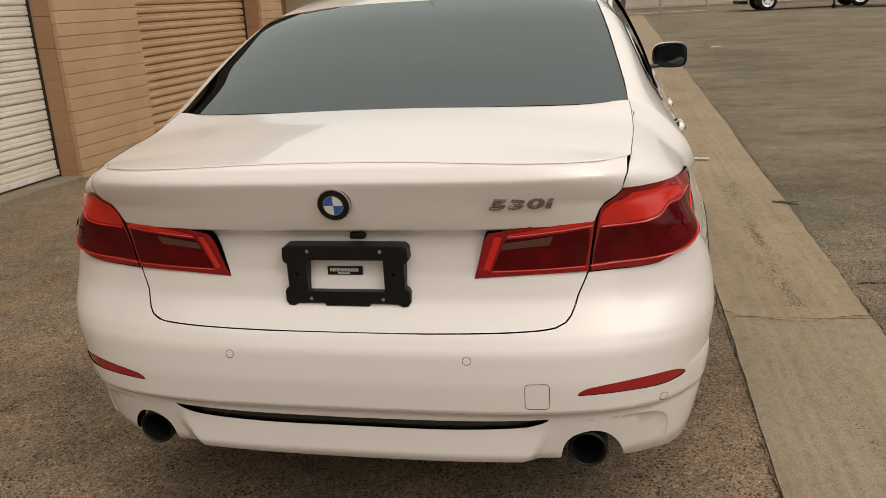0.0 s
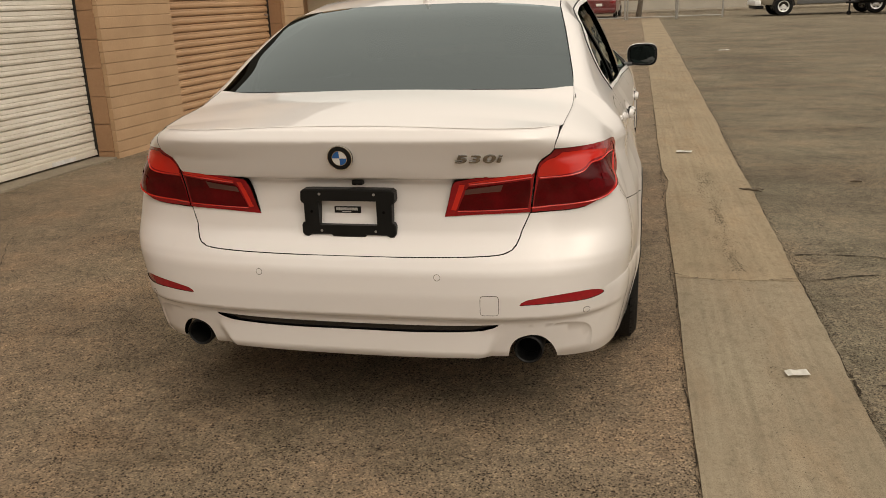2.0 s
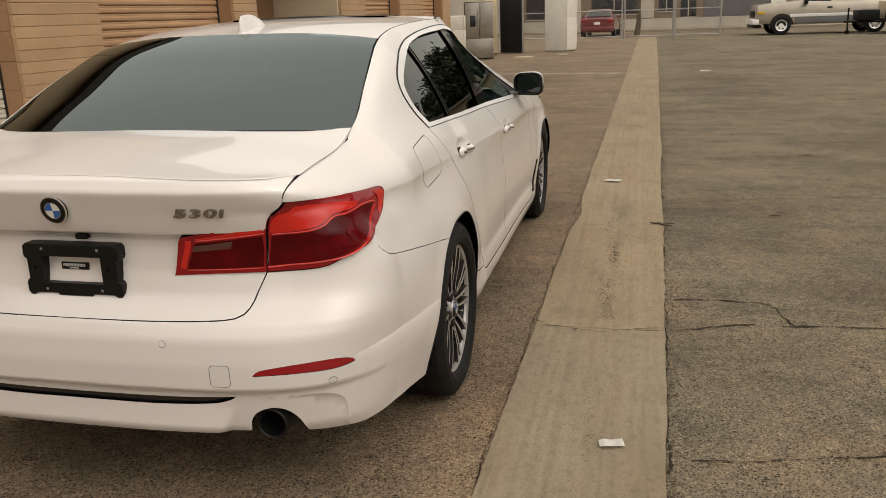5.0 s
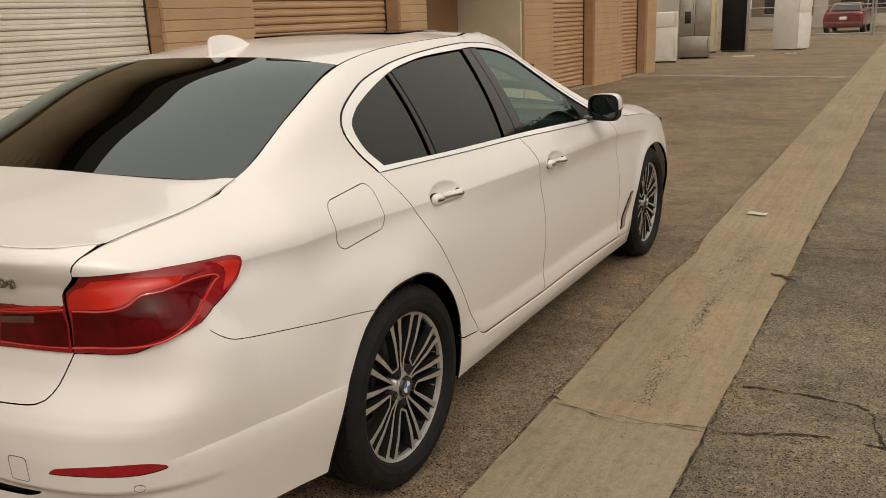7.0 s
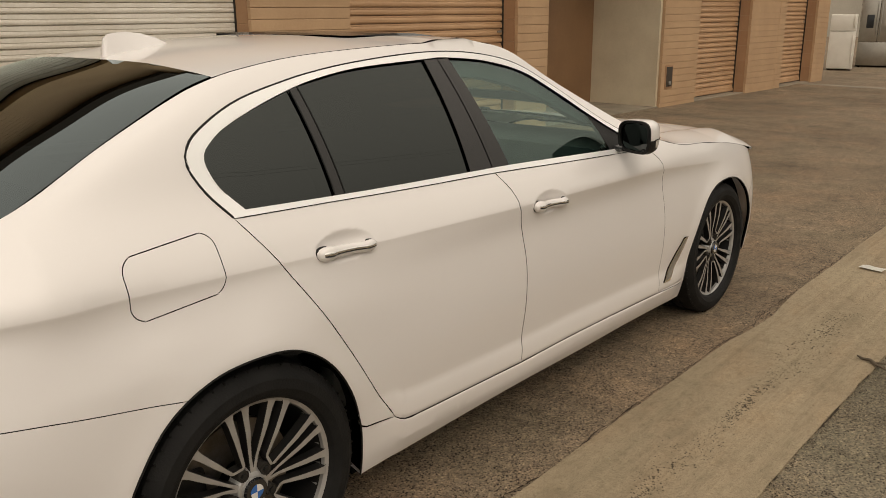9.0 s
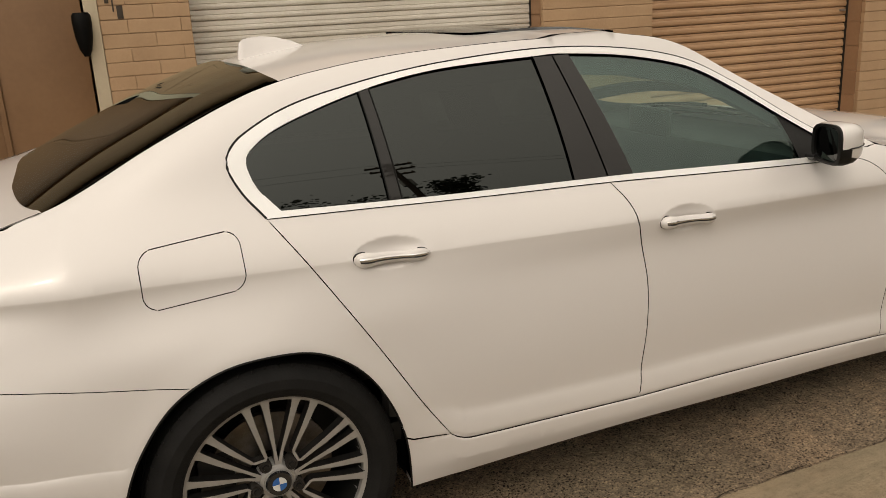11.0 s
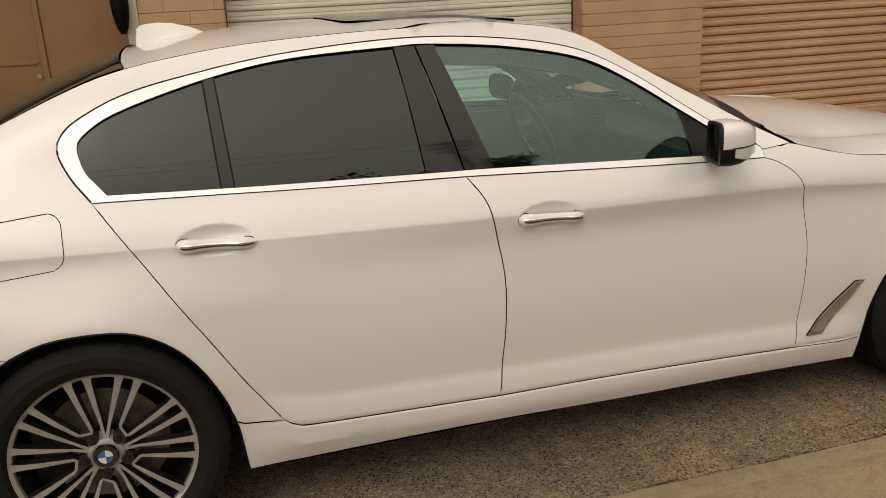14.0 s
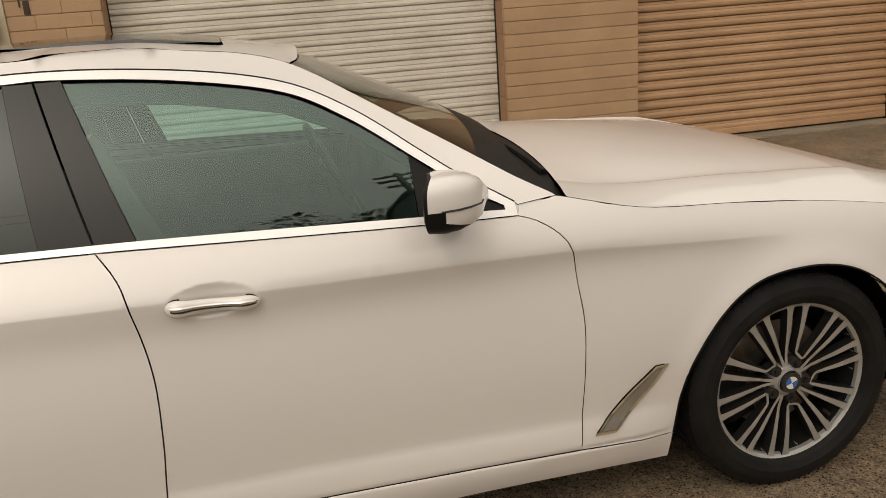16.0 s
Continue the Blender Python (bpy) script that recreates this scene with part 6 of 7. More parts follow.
r_ = random.Random(8)
spots = []
for i in range(2600):
    y = .86 + 2.5 * r_.random() ** 1.3 if i < 1500 else -2.4 + 9 * r_.random()
    wide = (.020 + .050 * max(0, noise.noise((y * 3.1, 4.4, 1.7)) + .25)) * (1 if i < 1500 else .7)
    spots.append((1.45 + .012 * y + .014 * noise.noise((y * 2, 8, 3)) + r_.gauss(0, wide), y, .0035, r_.uniform(.0014, .0052 if i < 1500 else .0036)))
for i in range(3200):
    y = -2.6 + 10 * r_.random() ** 1.2
    x = float(np.interp(y, *zip(*STRIP_R))) + .004 + r_.gauss(0, .030) * (.35 + max(0, noise.noise((y * 2.3, 1, 6)) + .5))
    spots.append((x, y, .004, r_.uniform(.001, .0048)))
for i in range(700):
    y = -2.6 + 9 * r_.random()
    spots.append((float(np.interp(y, *zip(*STRIP_L))) - .006 + r_.gauss(0, .014), y, .003, r_.uniform(.001, .0036)))
me = stones(spots, 3)
me.materials.append(GRIT)
tagged(new("gravel", me), "loose dark grit lying along the gutter", "gravel", kind="stuff")


bm = sheet(-4.2, 1.15, 17.15, 17.5, .006, 24, 2)
for v in bm.verts:
    v.co.y += .05 * noise.noise((v.co.x * 1.3, v.co.y * 4, 2)) - .13 * v.co.x
tagged(link("patch", bm, SLAB), "pale worn concrete strip crossing the alley", "patch", kind="structure")


def scrap(x, y, lx, ly, turn, label, z=.012):
    bm = bmesh.new()
    g = [[bm.verts.new((lx * (i / 4 - .5), ly * (j / 2 - .5), .004 + .006 * math.sin(i * 1.3) ** 2 * (j + 1) / 3)) for i in range(5)] for j in range(3)]
    for j in range(2):
        for i in range(4):
            bm.faces.new((g[j][i], g[j][i + 1], g[j + 1][i + 1], g[j + 1][i]))
    bmesh.ops.solidify(bm, geom=bm.faces[:], thickness=.0008)
    ob = link("paper_scrap", bm, PAPER)
    ob.matrix_basis = pose(x, y, z, 0, 0, turn)
    tagged(ob, label, "litter", group="litter")


scrap(1.535, -.395, .085, .045, 12, "torn white paper scrap lying on the gutter")
scrap(1.384, 4.25, .14, .07, -10, "small white paper scrap lying on the gutter")
scrap(-1.05, 26.6, .35, .25, 20, "white paper scrap on the asphalt near appliances", .003)
scrap(3.05, 17.5, .25, .12, 20, "pale paper scrap on the distant asphalt", .003)


def twig(x, y, length, turn, label):
    rr = random.Random(int(x * 100))
    bm = bmesh.new()
    pts = [(length * (i / 6 - .5), .012 * rr.uniform(-1, 1), .012 + .006 * rr.random()) for i in range(7)]
    tube(bm, pts, [.004, .006, .007, .007, .006, .005, .003], 6)
    tube(bm, [pts[3], (pts[3][0] + .04, .045, .02), (pts[3][0] + .07, .06, .016)], [.005, .004, .002], 5)
    ob = link("twig", bm, BARK, None, .8)
    ob.matrix_basis = pose(x, y, .002, 0, 0, turn)
    tagged(ob, label, "twig", group="litter")


twig(1.765, 2.72, .17, -35, "dark broken twig lying at the gutter edge")
twig(2.55, 3.05, .10, 20, "thin dry twig lying on the asphalt")
twig(2.45, -.32, .07, -20, "short dry twig lying on the asphalt")
r_ = random.Random(12)
spots = []
for i in range(2600):
    x, y = r_.uniform(-4, 6), -3.5 + 16 * r_.random() ** 1.3
    if not (abs(x) < 1.0 and -1.1 < y < 3.8):
        spots.append((x, y, .012 if 1.2 < x < 1.75 else 0, .0012 + .004 * r_.random() ** 3))
for i in range(900):
    u, d = r_.uniform(-7, 5), -.01 - abs(r_.gauss(0, .09))
    q = pose(-4.11, 3.955, 0, 0, 0, 86.9) @ Vector((u, d, 0))
    spots.append((q.x, q.y, .001, .002 + .008 * r_.random() ** 3))
me = stones(spots, 5)
me.materials.append(SLAB)
tagged(new("pebbles", me), "small loose stones scattered on the asphalt", "pebbles", kind="stuff")

# ---- the storage building along the alley ----
HOUSE = pose(-4.11, 3.955, 0, 0, 0, 90 - 3.1)
RECESS, TOP = .27, 4.15


def built(ob):
    ob.matrix_basis = HOUSE
    return ob


def pier(name, u0, u1, jamb_left, jamb_right, label):
    """A block pier between two openings: courses of long blocks with a smoother jamb return."""
    core = boxed(u0 + .012, u1 - .012, .011, .60, -.05, TOP)
    w_ = tagged(built(link(name, core, MORTAR)), label, "wall", kind="structure")
    h, n = .1095, int(TOP / .1095)
    length = .405 if name == "wall_1" else 1.30 if u1 - u0 < 2 else 1.62
    meshes = {}
    r = random.Random(int(u0 * 10))
    for c in range(-1, n):
        z0 = c * h + .061
        x = u0
        first = True
        short = length * (.5 if c % 2 and length < .5 else 1)
        while x < u1 - .01:
            l = min(short if first else length, u1 - x)
            if u1 - x - l < .08:
                l = u1 - x
            key = (round(l, 3))
            if key not in meshes:
                bm = bmesh.new()
                block(bm, .0, l - .001, -.0, .05, 0, h - .0035, .0060)
                me = bpy.data.meshes.new("brick")
                bm.to_mesh(me)
                bm.free()
                me.materials.append(BLOCK)
                meshes[key] = me
            b = new("brick", meshes[key])
            b.parent = w_
            b.location = (x, r.uniform(-.0015, .0015), z0)
            x += l
            first = False
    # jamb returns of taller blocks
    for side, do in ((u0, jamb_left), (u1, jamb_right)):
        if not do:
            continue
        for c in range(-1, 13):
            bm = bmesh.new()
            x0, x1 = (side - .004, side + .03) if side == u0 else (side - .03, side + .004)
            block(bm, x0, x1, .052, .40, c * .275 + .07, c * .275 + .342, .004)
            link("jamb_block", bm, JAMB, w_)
    return w_


pier("wall_1", -3.98, -3.29, False, True, "tan painted block pier")
pier("wall_2", -.08, 1.15, True, True, "tan painted block pier between roller doors")
pier("wall_3", 3.96, 4.62, True, False, "tan painted block pier beside a recessed entrance")
pier("wall_4", 7.74, 8.95, False, True, "tan painted block pier with a small meter niche")
pier("wall_5", 11.0, 12.62, True, True, "tan painted block pier between far roller doors")
pier("wall_6", 14.32, 15.0, True, False, "tan painted block pier at the building corner")
pier("wall_7", -14.0, -7.35, False, False, "tan painted block wall behind the camera")


def roller_door(u0, u1, slat, pitch, label, ribs):
    """A roller shutter of interlocked slats in side guides with a bottom bar."""
    door = tagged(built(new("roller_door")), label, "roller door", group="roller doors")
    prof = [(.024, 0), (-.006, pitch * .03), (-.012, pitch * .18), (-.013, pitch * .42), (-.007, pitch * .60), (-.003, pitch * .66), (-.006, pitch * .72), (-.004, pitch * .895), (.020, pitch * .92), (.024, pitch)] if not ribs else \
           [(.022, 0), (-.004, pitch * .03), (-.009, pitch * .22), (-.006, pitch * .42), (-.001, pitch * .47), (-.007, pitch * .53), (-.006, pitch * .905), (.018, pitch * .93), (.022, pitch)]
    bm = bmesh.new()
    a = [bm.verts.new((u0 + .010, RECESS + d, z)) for d, z in prof]
    b = [bm.verts.new((u1 - .010, RECESS + d, z)) for d, z in prof]
    for i in range(len(prof) - 1):
        bm.faces.new((a[i], b[i], b[i + 1], a[i + 1]))
    bmesh.ops.recalc_face_normals(bm, faces=bm.faces)
    me = bpy.data.meshes.new("slat")
    bm.to_mesh(me)
    bm.free()
    me.materials.append(slat)
    n = int((2.95 - .09) / pitch)
    r = random.Random(int(u0 * 7))
    for i in range(n):
        s = new("slat", me)
        s.parent = door
        s.location = (0, r.uniform(-.001, .001), (.092 if ribs else .080) + i * pitch)
    part("bottom_bar", boxed(u0 + .01, u1 - .01, RECESS - .025, RECESS + .03, .036, .092, .006), slat, door)
    # thin guides in near-black: the shadow on their side faces put into the colour
    for x in (u0 + .001, u1 - .008):
        part("side_guide", boxed(x, x + .007, RECESS - .036, RECESS + .045, 0, 2.98, .002), DARK_GAP, door)
    part("backing", boxed(u0, u1, RECESS + .05, RECESS + .09, 0, 3.0), DARK_GAP, door)
    if not ribs:
        part("hasp", boxed(u1 - .11, u1 - .03, RECESS - .030, RECESS - .012, 1.28, 1.305, .004), STEEL, door)
    return door


roller_door(-3.29, -.08, WHITE_SLAT, .0912, "closed white ribbed roller door, a little grimy", True)
roller_door(1.15, 3.96, TAN_SLAT, .0895, "closed tan slatted roller door", False)
roller_door(8.95, 11.0, TAN_SLAT, .0895, "closed tan slatted roller door", False)
roller_door(12.62, 14.32, TAN_SLAT, .0895, "closed tan slatted roller door", False)
for u0, u1 in ((-3.29, -.08), (1.15, 3.96), (8.95, 11.0), (12.62, 14.32), (-7.35, -3.98), (4.62, 7.74)):
    bm = boxed(u0, u1, .02, .60, 2.95, TOP, .004)
    tagged(built(link("lintel", bm, BLOCK)), "tan painted lintel over an opening", "wall", kind="structure")
    bm = boxed(u0 - .02, u1 + .02, .03, .62 if u0 not in (4.62, -7.35) else 1.5, -.04, .018, .006)
    tagged(built(link("threshold", bm, SLAB)), "worn concrete threshold", "threshold", kind="structure")
# back wall, roof, dark eaves
tagged(built(link("wall_8", boxed(-14, 15.0, 1.5, 1.7, -.05, TOP), BLOCK)), "tan wall at the back of the units", "wall", kind="structure")
tagged(built(link("roof", boxed(-14.2, 15.25, -.02, 9, TOP + .004, TOP + .25), ROOFING)), "flat roof of the storage building", "roof", kind="structure")
tagged(built(link("eaves", boxed(-14.3, 15.4, -.30, -.024, TOP - .05, TOP + .28, .01), SOFFIT)), "dark brown overhanging eaves", "eaves", kind="structure")
tagged(built(link("wall_9", boxed(14.8, 15.0, .62, 9, -.05, TOP), BLOCK)), "tan end wall of the building", "wall", kind="structure")


def entrance(u0, u1, depth, label, seamx, mid):
    """Recessed brown double door."""
    d = tagged(built(new("double_door")), label, "door", group="entrance doors")
    for a, b in ((u0, seamx - .012), (seamx + .012, u1)):
        part("door_leaf", boxed(a, b, depth - .045, depth, .02, 2.4, .006), BROWN_DOOR, d)
    part("door_panel", boxed(u0 + .02, seamx - .06, depth - .056, depth - .046, mid, mid + .03, .004), BROWN_DOOR, d)
    part("astragal", boxed(seamx - .03, seamx + .012, depth - .062, depth - .046, .03, 2.38, .004), BROWN_DOOR, d)
    k = lathe(((-.03, .0005), (-.03, .024), (-.012, .026), (0, .012)), 16, "y", False)
    bmesh.ops.transform(k, matrix=Matrix.Translation((seamx - .07, depth - .06, .92)), verts=k.verts)
    part("door_knob", k, STEEL, d)
    k = lathe(((-.012, .0005), (-.012, .02), (0, .022)), 16, "y", False)
    bmesh.ops.transform(k, matrix=Matrix.Translation((seamx - .07, depth - .05, 1.02)), verts=k.verts)
    part("deadbolt", k, STEEL, d)
    part("transom", boxed(u0, u1, depth - .03, depth + .02, 2.404, 2.95), BROWN_DOOR, d)


entrance(-7.33, -4.11, .30, "brown painted steel double door in a recess", -4.80, 1.12)
entrance(4.64, 7.68, 1.36, "brown painted double door deep in a recess", 6.35, 1.0)
tagged(built(link("return_wall", boxed(7.68, 7.74, .052, 1.42, -.04, TOP, .003), CREAM)), "cream painted side wall of the recessed entrance", "wall", kind="structure")
tagged(built(link("return_wall", boxed(4.62, 4.638, .052, 1.42, -.04, TOP, .003), JAMB)), "brown side wall of the recessed entrance", "wall", kind="structure")
tagged(built(link("recess_ceiling", boxed(4.62, 7.74, .60, 1.5, 2.95, 3.0), SOFFIT)), "dark ceiling of the recessed entrance", "ceiling", kind="structure")
post = tagged(built(link("door_post", boxed(-4.085, -3.982, -.012, .30, -.02, 2.95, .008), CREAM)), "cream painted door post", "post", kind="structure")
# black wall lamp, number plaque bars, meter niche
bm = bmesh.new()
rows = []
for z, a, b in ((1.66, .055, .05), (1.64, .07, .065), (1.58, .072, .07), (1.48, .066, .068), (1.38, .045, .05), (1.33, .02, .03)):
    rows.append([bm.verts.new((-4.11 + a * math.cos(t), -.012 - b * max(0, math.sin(t)) - .03, z)) for t in np.linspace(0, math.pi, 11)])
for p, q in zip(rows, rows[1:]):
    for k in range(10):
        bm.faces.new((p[k], p[k + 1], q[k + 1], q[k]))
bmesh.ops.solidify(bm, geom=bm.faces[:], thickness=.006)
block(bm, -4.14, -4.08, -.045, -.0125, 1.42, 1.62)
tagged(built(link("wall_box", bm, BLACK_TRIM, None, .6)), "black scoop-shaped box fixed to the cream door post", "wall box")
sign = tagged(built(new("unit_number")), "dark painted number bars on the block pier", "sign")
for i, (x, z, wd, ht) in enumerate(((-3.925, 1.72, .03, .11), (-3.875, 1.655, .012, .10), (-3.845, 1.60, .045, .10))):
    part("bar", boxed(x, x + wd, -.006, -.0022, z, z + ht, .001), SOFFIT, sign)
niche = tagged(built(new("meter_box")), "small rusty meter box set in the pier", "meter box")
part("frame", boxed(7.85, 8.10, -.012, -.002, .30, .68, .004), JAMB, niche)
part("panel", boxed(7.88, 8.07, -.018, -.0125, .33, .65, .003), SOFFIT, niche)
part("knob", boxed(7.94, 8.0, -.04, -.0185, .36, .42, .01), STEEL, niche)
b = tagged(built(link("door_sticker", boxed(-.75, -.42, RECESS - .028, RECESS - .0255, .042, .080), STICKER)), "torn white sticker on the roller door's bottom bar", "sticker")


# ---- appliances outside the far end of the building ----
def fridge(x, y, turn, w_, d, h, m, label, split, side_m=None):
    f = new("fridge")
    f.matrix_basis = pose(x, y, 0, 0, 0, turn)
    tagged(f, label, "fridge", group="discarded appliances")
    part("cabinet", boxed(-w_ / 2, w_ / 2, .05, d, .03, h, .01), side_m or m, f)
    for x0, x1, z0, z1 in split:
        part("door", boxed(x0 * w_ + .004, x1 * w_ - .004, -.01, .045, .05 + z0 * (h - .06), .04 + z1 * (h - .06), .012), m, f)
        xh = x0 * w_ + .05 if x0 > -.5 + .3 else x1 * w_ - .05
        part("handle", tube(bmesh.new(), [(xh, -.011, .05 + (z0 + .1 * (z1 - z0)) * h), (xh, -.045, .05 + (z0 + .2 * (z1 - z0)) * h), (xh, -.045, .05 + (z0 + .8 * (z1 - z0)) * h), (xh, -.011, .05 + (z0 + .9 * (z1 - z0)) * h)], .012, 8), STEEL if m is FRIDGE_STEEL else m, f)
    for sx in (-.4, .4):
        part("foot", boxed(sx * w_ - .02, sx * w_ + .02, .08, .12, 0, .03), BLACK_TRIM, f)
    return f


fridge(-.95, 28.93, 64, .70, .95, 1.95, FRIDGE_WHITE, "tall white fridge freezer standing on the asphalt", ((-.5, .5, 0, .62), (-.5, .5, .62, 1)))
fridge(-3.09, 28.1, 2, .80, .70, 1.98, BLACK_TRIM, "black fridge standing among discarded appliances", ((-.5, .5, 0, 1),), STEEL)
fridge(-3.55, 24.3, 14, .92, .75, 1.82, FRIDGE_STEEL, "stainless steel french-door fridge with dispenser", ((-.5, 0, .36, 1), (0, .5, .36, 1), (-.5, .5, 0, .36)), BLACK_TRIM)
fridge(-3.95, 22.5, 14, .62, .60, 1.42, FRIDGE_WHITE, "shorter white fridge beside the building corner", ((-.5, .5, 0, .7), (-.5, .5, .7, 1)))
fridge(-3.72, 27.5, 22, .45, .60, 1.90, CARDBOARD, "beige fridge with ribbed back facing the alley", ((-.5, .5, 0, 1),))
part("dispenser", boxed(-.30, -.12, -.022, -.0105, 1.05, 1.40, .006), DARK_GLASS, bpy.data.objects["fridge.002"])
fl = tagged(link("cardboard_sheet", boxed(-2.55, -1.95, 25.0, 25.5, .002, .015, .003), CARDBOARD), "flattened cardboard lying on the asphalt", "litter", group="litter")
for x, y in ((-2.1, 36.2), (-1.75, 37.0)):
    b = link("bollard", lathe(((0, .11), (.95, .11), (1.02, .09), (1.05, .0005)), 20, "z", False), YELLOW, None, .5)
    b.matrix_basis = pose(x, y, 0)
    tagged(b, "yellow painted steel bollard on the asphalt", "bollard", group="bollards")


# ---- chain-link gate ----
def gate(x0, x1, y, label):
    g = new("metal_gate")
    g.matrix_basis = pose(x0, y, 0)
    tagged(g, label, "gate", group="chain-link gates")
    L, H = x1 - x0, 2.2
    for nm, a, b, r in (("gate_post", (0, 0, 0), (0, 0, H + .2), .045), ("gate_post", (L, 0, 0), (L, 0, H + .2), .045), ("rail", (0, 0, .12), (L, 0, .12), .025), ("rail", (0, 0, H * .62), (L, 0, H * .62), .022), ("rail", (0, 0, H), (L, 0, H), .025)):
        part(nm, tube(bmesh.new(), [a, b], r, 8), STEEL, g)
    bm = bmesh.new()
    n = int(L / .13)
    for i in range(-int(H / .13), n):
        for s in (1, -1):
            xa, za, xb, zb_ = i * .13, .14, i * .13 + H - .2, H - .06
            if s < 0:
                xa, xb = L - xa, L - xb
            t0 = max(0, (0 - min(xa, xb)) / (H - .2)) if True else 0
            pts = []
            for t in (0, 1):
                pts.append((xa + (xb - xa) * t, za + (zb_ - za) * t))
            (ax, az), (bx, bz) = pts
            lo, hi = 0.0, 1.0
            d = bx - ax
            for lim, up in ((0, False), (L, True)):
                q = (lim - ax) / d
                if (d > 0) == up:
                    hi = min(hi, q)
                else:
                    lo = max(lo, q)
            if hi > lo:
                tube(bm, [(ax + d * lo, .0, az + (bz - az) * lo), (ax + d * hi, .0, az + (bz - az) * hi)], .0022, 3)
    part("wire_mesh", bm, STEEL, g)
    return g


gate(-5.5, .60, 40.4, "galvanised chain-link fence panel")
gate(.72, 3.05, 40.4, "galvanised chain-link gate leaf")
gate(3.15, 5.30, 40.9, "galvanised chain-link gate leaf standing ajar")


# ---- parked vehicles in the distance ----
def simple_wheel(parent, x, y, r, w_, sgn, rim_m):
    t = link("wheel", lathe(((-w_ / 2, r * .62), (-w_ / 2, r * .93), (-w_ * .38, r), (w_ * .38, r), (w_ / 2, r * .93), (w_ / 2, r * .62)), 32), RUBBER, parent, .5)
    t.matrix_basis = pose(x, y, r)
    rim = link("rim", lathe(((sgn * w_ * .42, .0005), (sgn * w_ * .47, r * .18), (sgn * w_ * .36, r * .26), (sgn * w_ * .38, r * .50), (sgn * w_ * .48, r * .60), (sgn * w_ * .46, r * .64), (-sgn * w_ * .3, r * .6)), 32, "x", False), rim_m, t, .5)
    for k in range(6):
        a = k * math.tau / 6
        part("hole", boxed(-.01, .01, -.028, .028, -.028, .028, .008, m=pose(sgn * w_ * .395, r * .40 * math.cos(a), r * .40 * math.sin(a))), DARK_GAP, t)
    return t


def loft(sections, cap=True):
    """Skin over a list of closed rings of points."""
    bm = bmesh.new()
    rows = [[bm.verts.new(p) for p in s] for s in sections]
    n = len(rows[0])
    for a, b in zip(rows, rows[1:]):
        for k in range(n):
            bm.faces.new((a[k], a[(k + 1) % n], b[(k + 1) % n], b[k]))
    if cap:
        bm.faces.new(rows[0])
        bm.faces.new(rows[-1])
    return bm


def red_car():
    c = new("car")
    c.matrix_basis = pose(-.80, 43.9, 0, 0, 0, -3)
    tagged(c, "red saloon parked behind the chain-link gate", "car")

    def ring_at(y, hw, z0, z1, zmid, tuck=.06):
        return [(-hw + .12, y, z0), (-hw, y, z0 + .15), (-hw, y, zmid), (-hw + tuck, y, z1 - .05), (-hw + tuck + .12, y, z1), (hw - tuck - .12, y, z1), (hw - tuck, y, z1 - .05), (hw, y, zmid), (hw, y, z0 + .15), (hw - .12, y, z0)]
    part("body", loft([ring_at(.00, .80, .38, .95, .7), ring_at(.08, .90, .28, 1.03, .72), ring_at(.7, .93, .25, 1.05, .75), ring_at(2.2, .93, .22, 1.0, .75), ring_at(4.2, .92, .25, .92, .7), ring_at(4.85, .80, .3, .75, .6)]), CAR_RED, c)
    part("roof", loft([[(-.76, .75, 1.04), (-.60, 1.35, 1.43), (.60, 1.35, 1.43), (.76, .75, 1.04)], [(-.78, 2.9, 1.0), (-.60, 2.3, 1.46), (.60, 2.3, 1.46), (.78, 2.9, 1.0)]]), CAR_RED, c)
    part("rear_screen", loft([[(-.66, .79, 1.085), (-.56, 1.27, 1.39), (.56, 1.27, 1.39), (.66, .79, 1.085)], [(-.66, .75, 1.095), (-.56, 1.23, 1.40), (.56, 1.23, 1.40), (.66, .75, 1.095)]]), DARK_GLASS, c)
    for s in (1, -1):
        part("tail_lamp", boxed(s * .72 - .16, s * .72 + .16, -.012, .08, .78, .93, .02), RED_LENS, c)
        part("wing_mirror", boxed(s * 1.0 - .09, s * 1.0 + .09, 2.3, 2.42, .98, 1.12, .03), CAR_RED, c)
        part("side_window", boxed(s * .705 - .02, s * .705 + .02, 1.3, 2.3, 1.06, 1.36, .01), DARK_GLASS, c)
        for y in (.95, 3.9):
            simple_wheel(c, s * .82, y, .34, .22, s, STEEL)
    part("plate", boxed(-.16, .16, -.016, .0, .66, .80, .004), PAPER, c)
    part("bumper", boxed(-.86, .86, -.06, .1, .32, .56, .05), CAR_RED, c)


red_car()


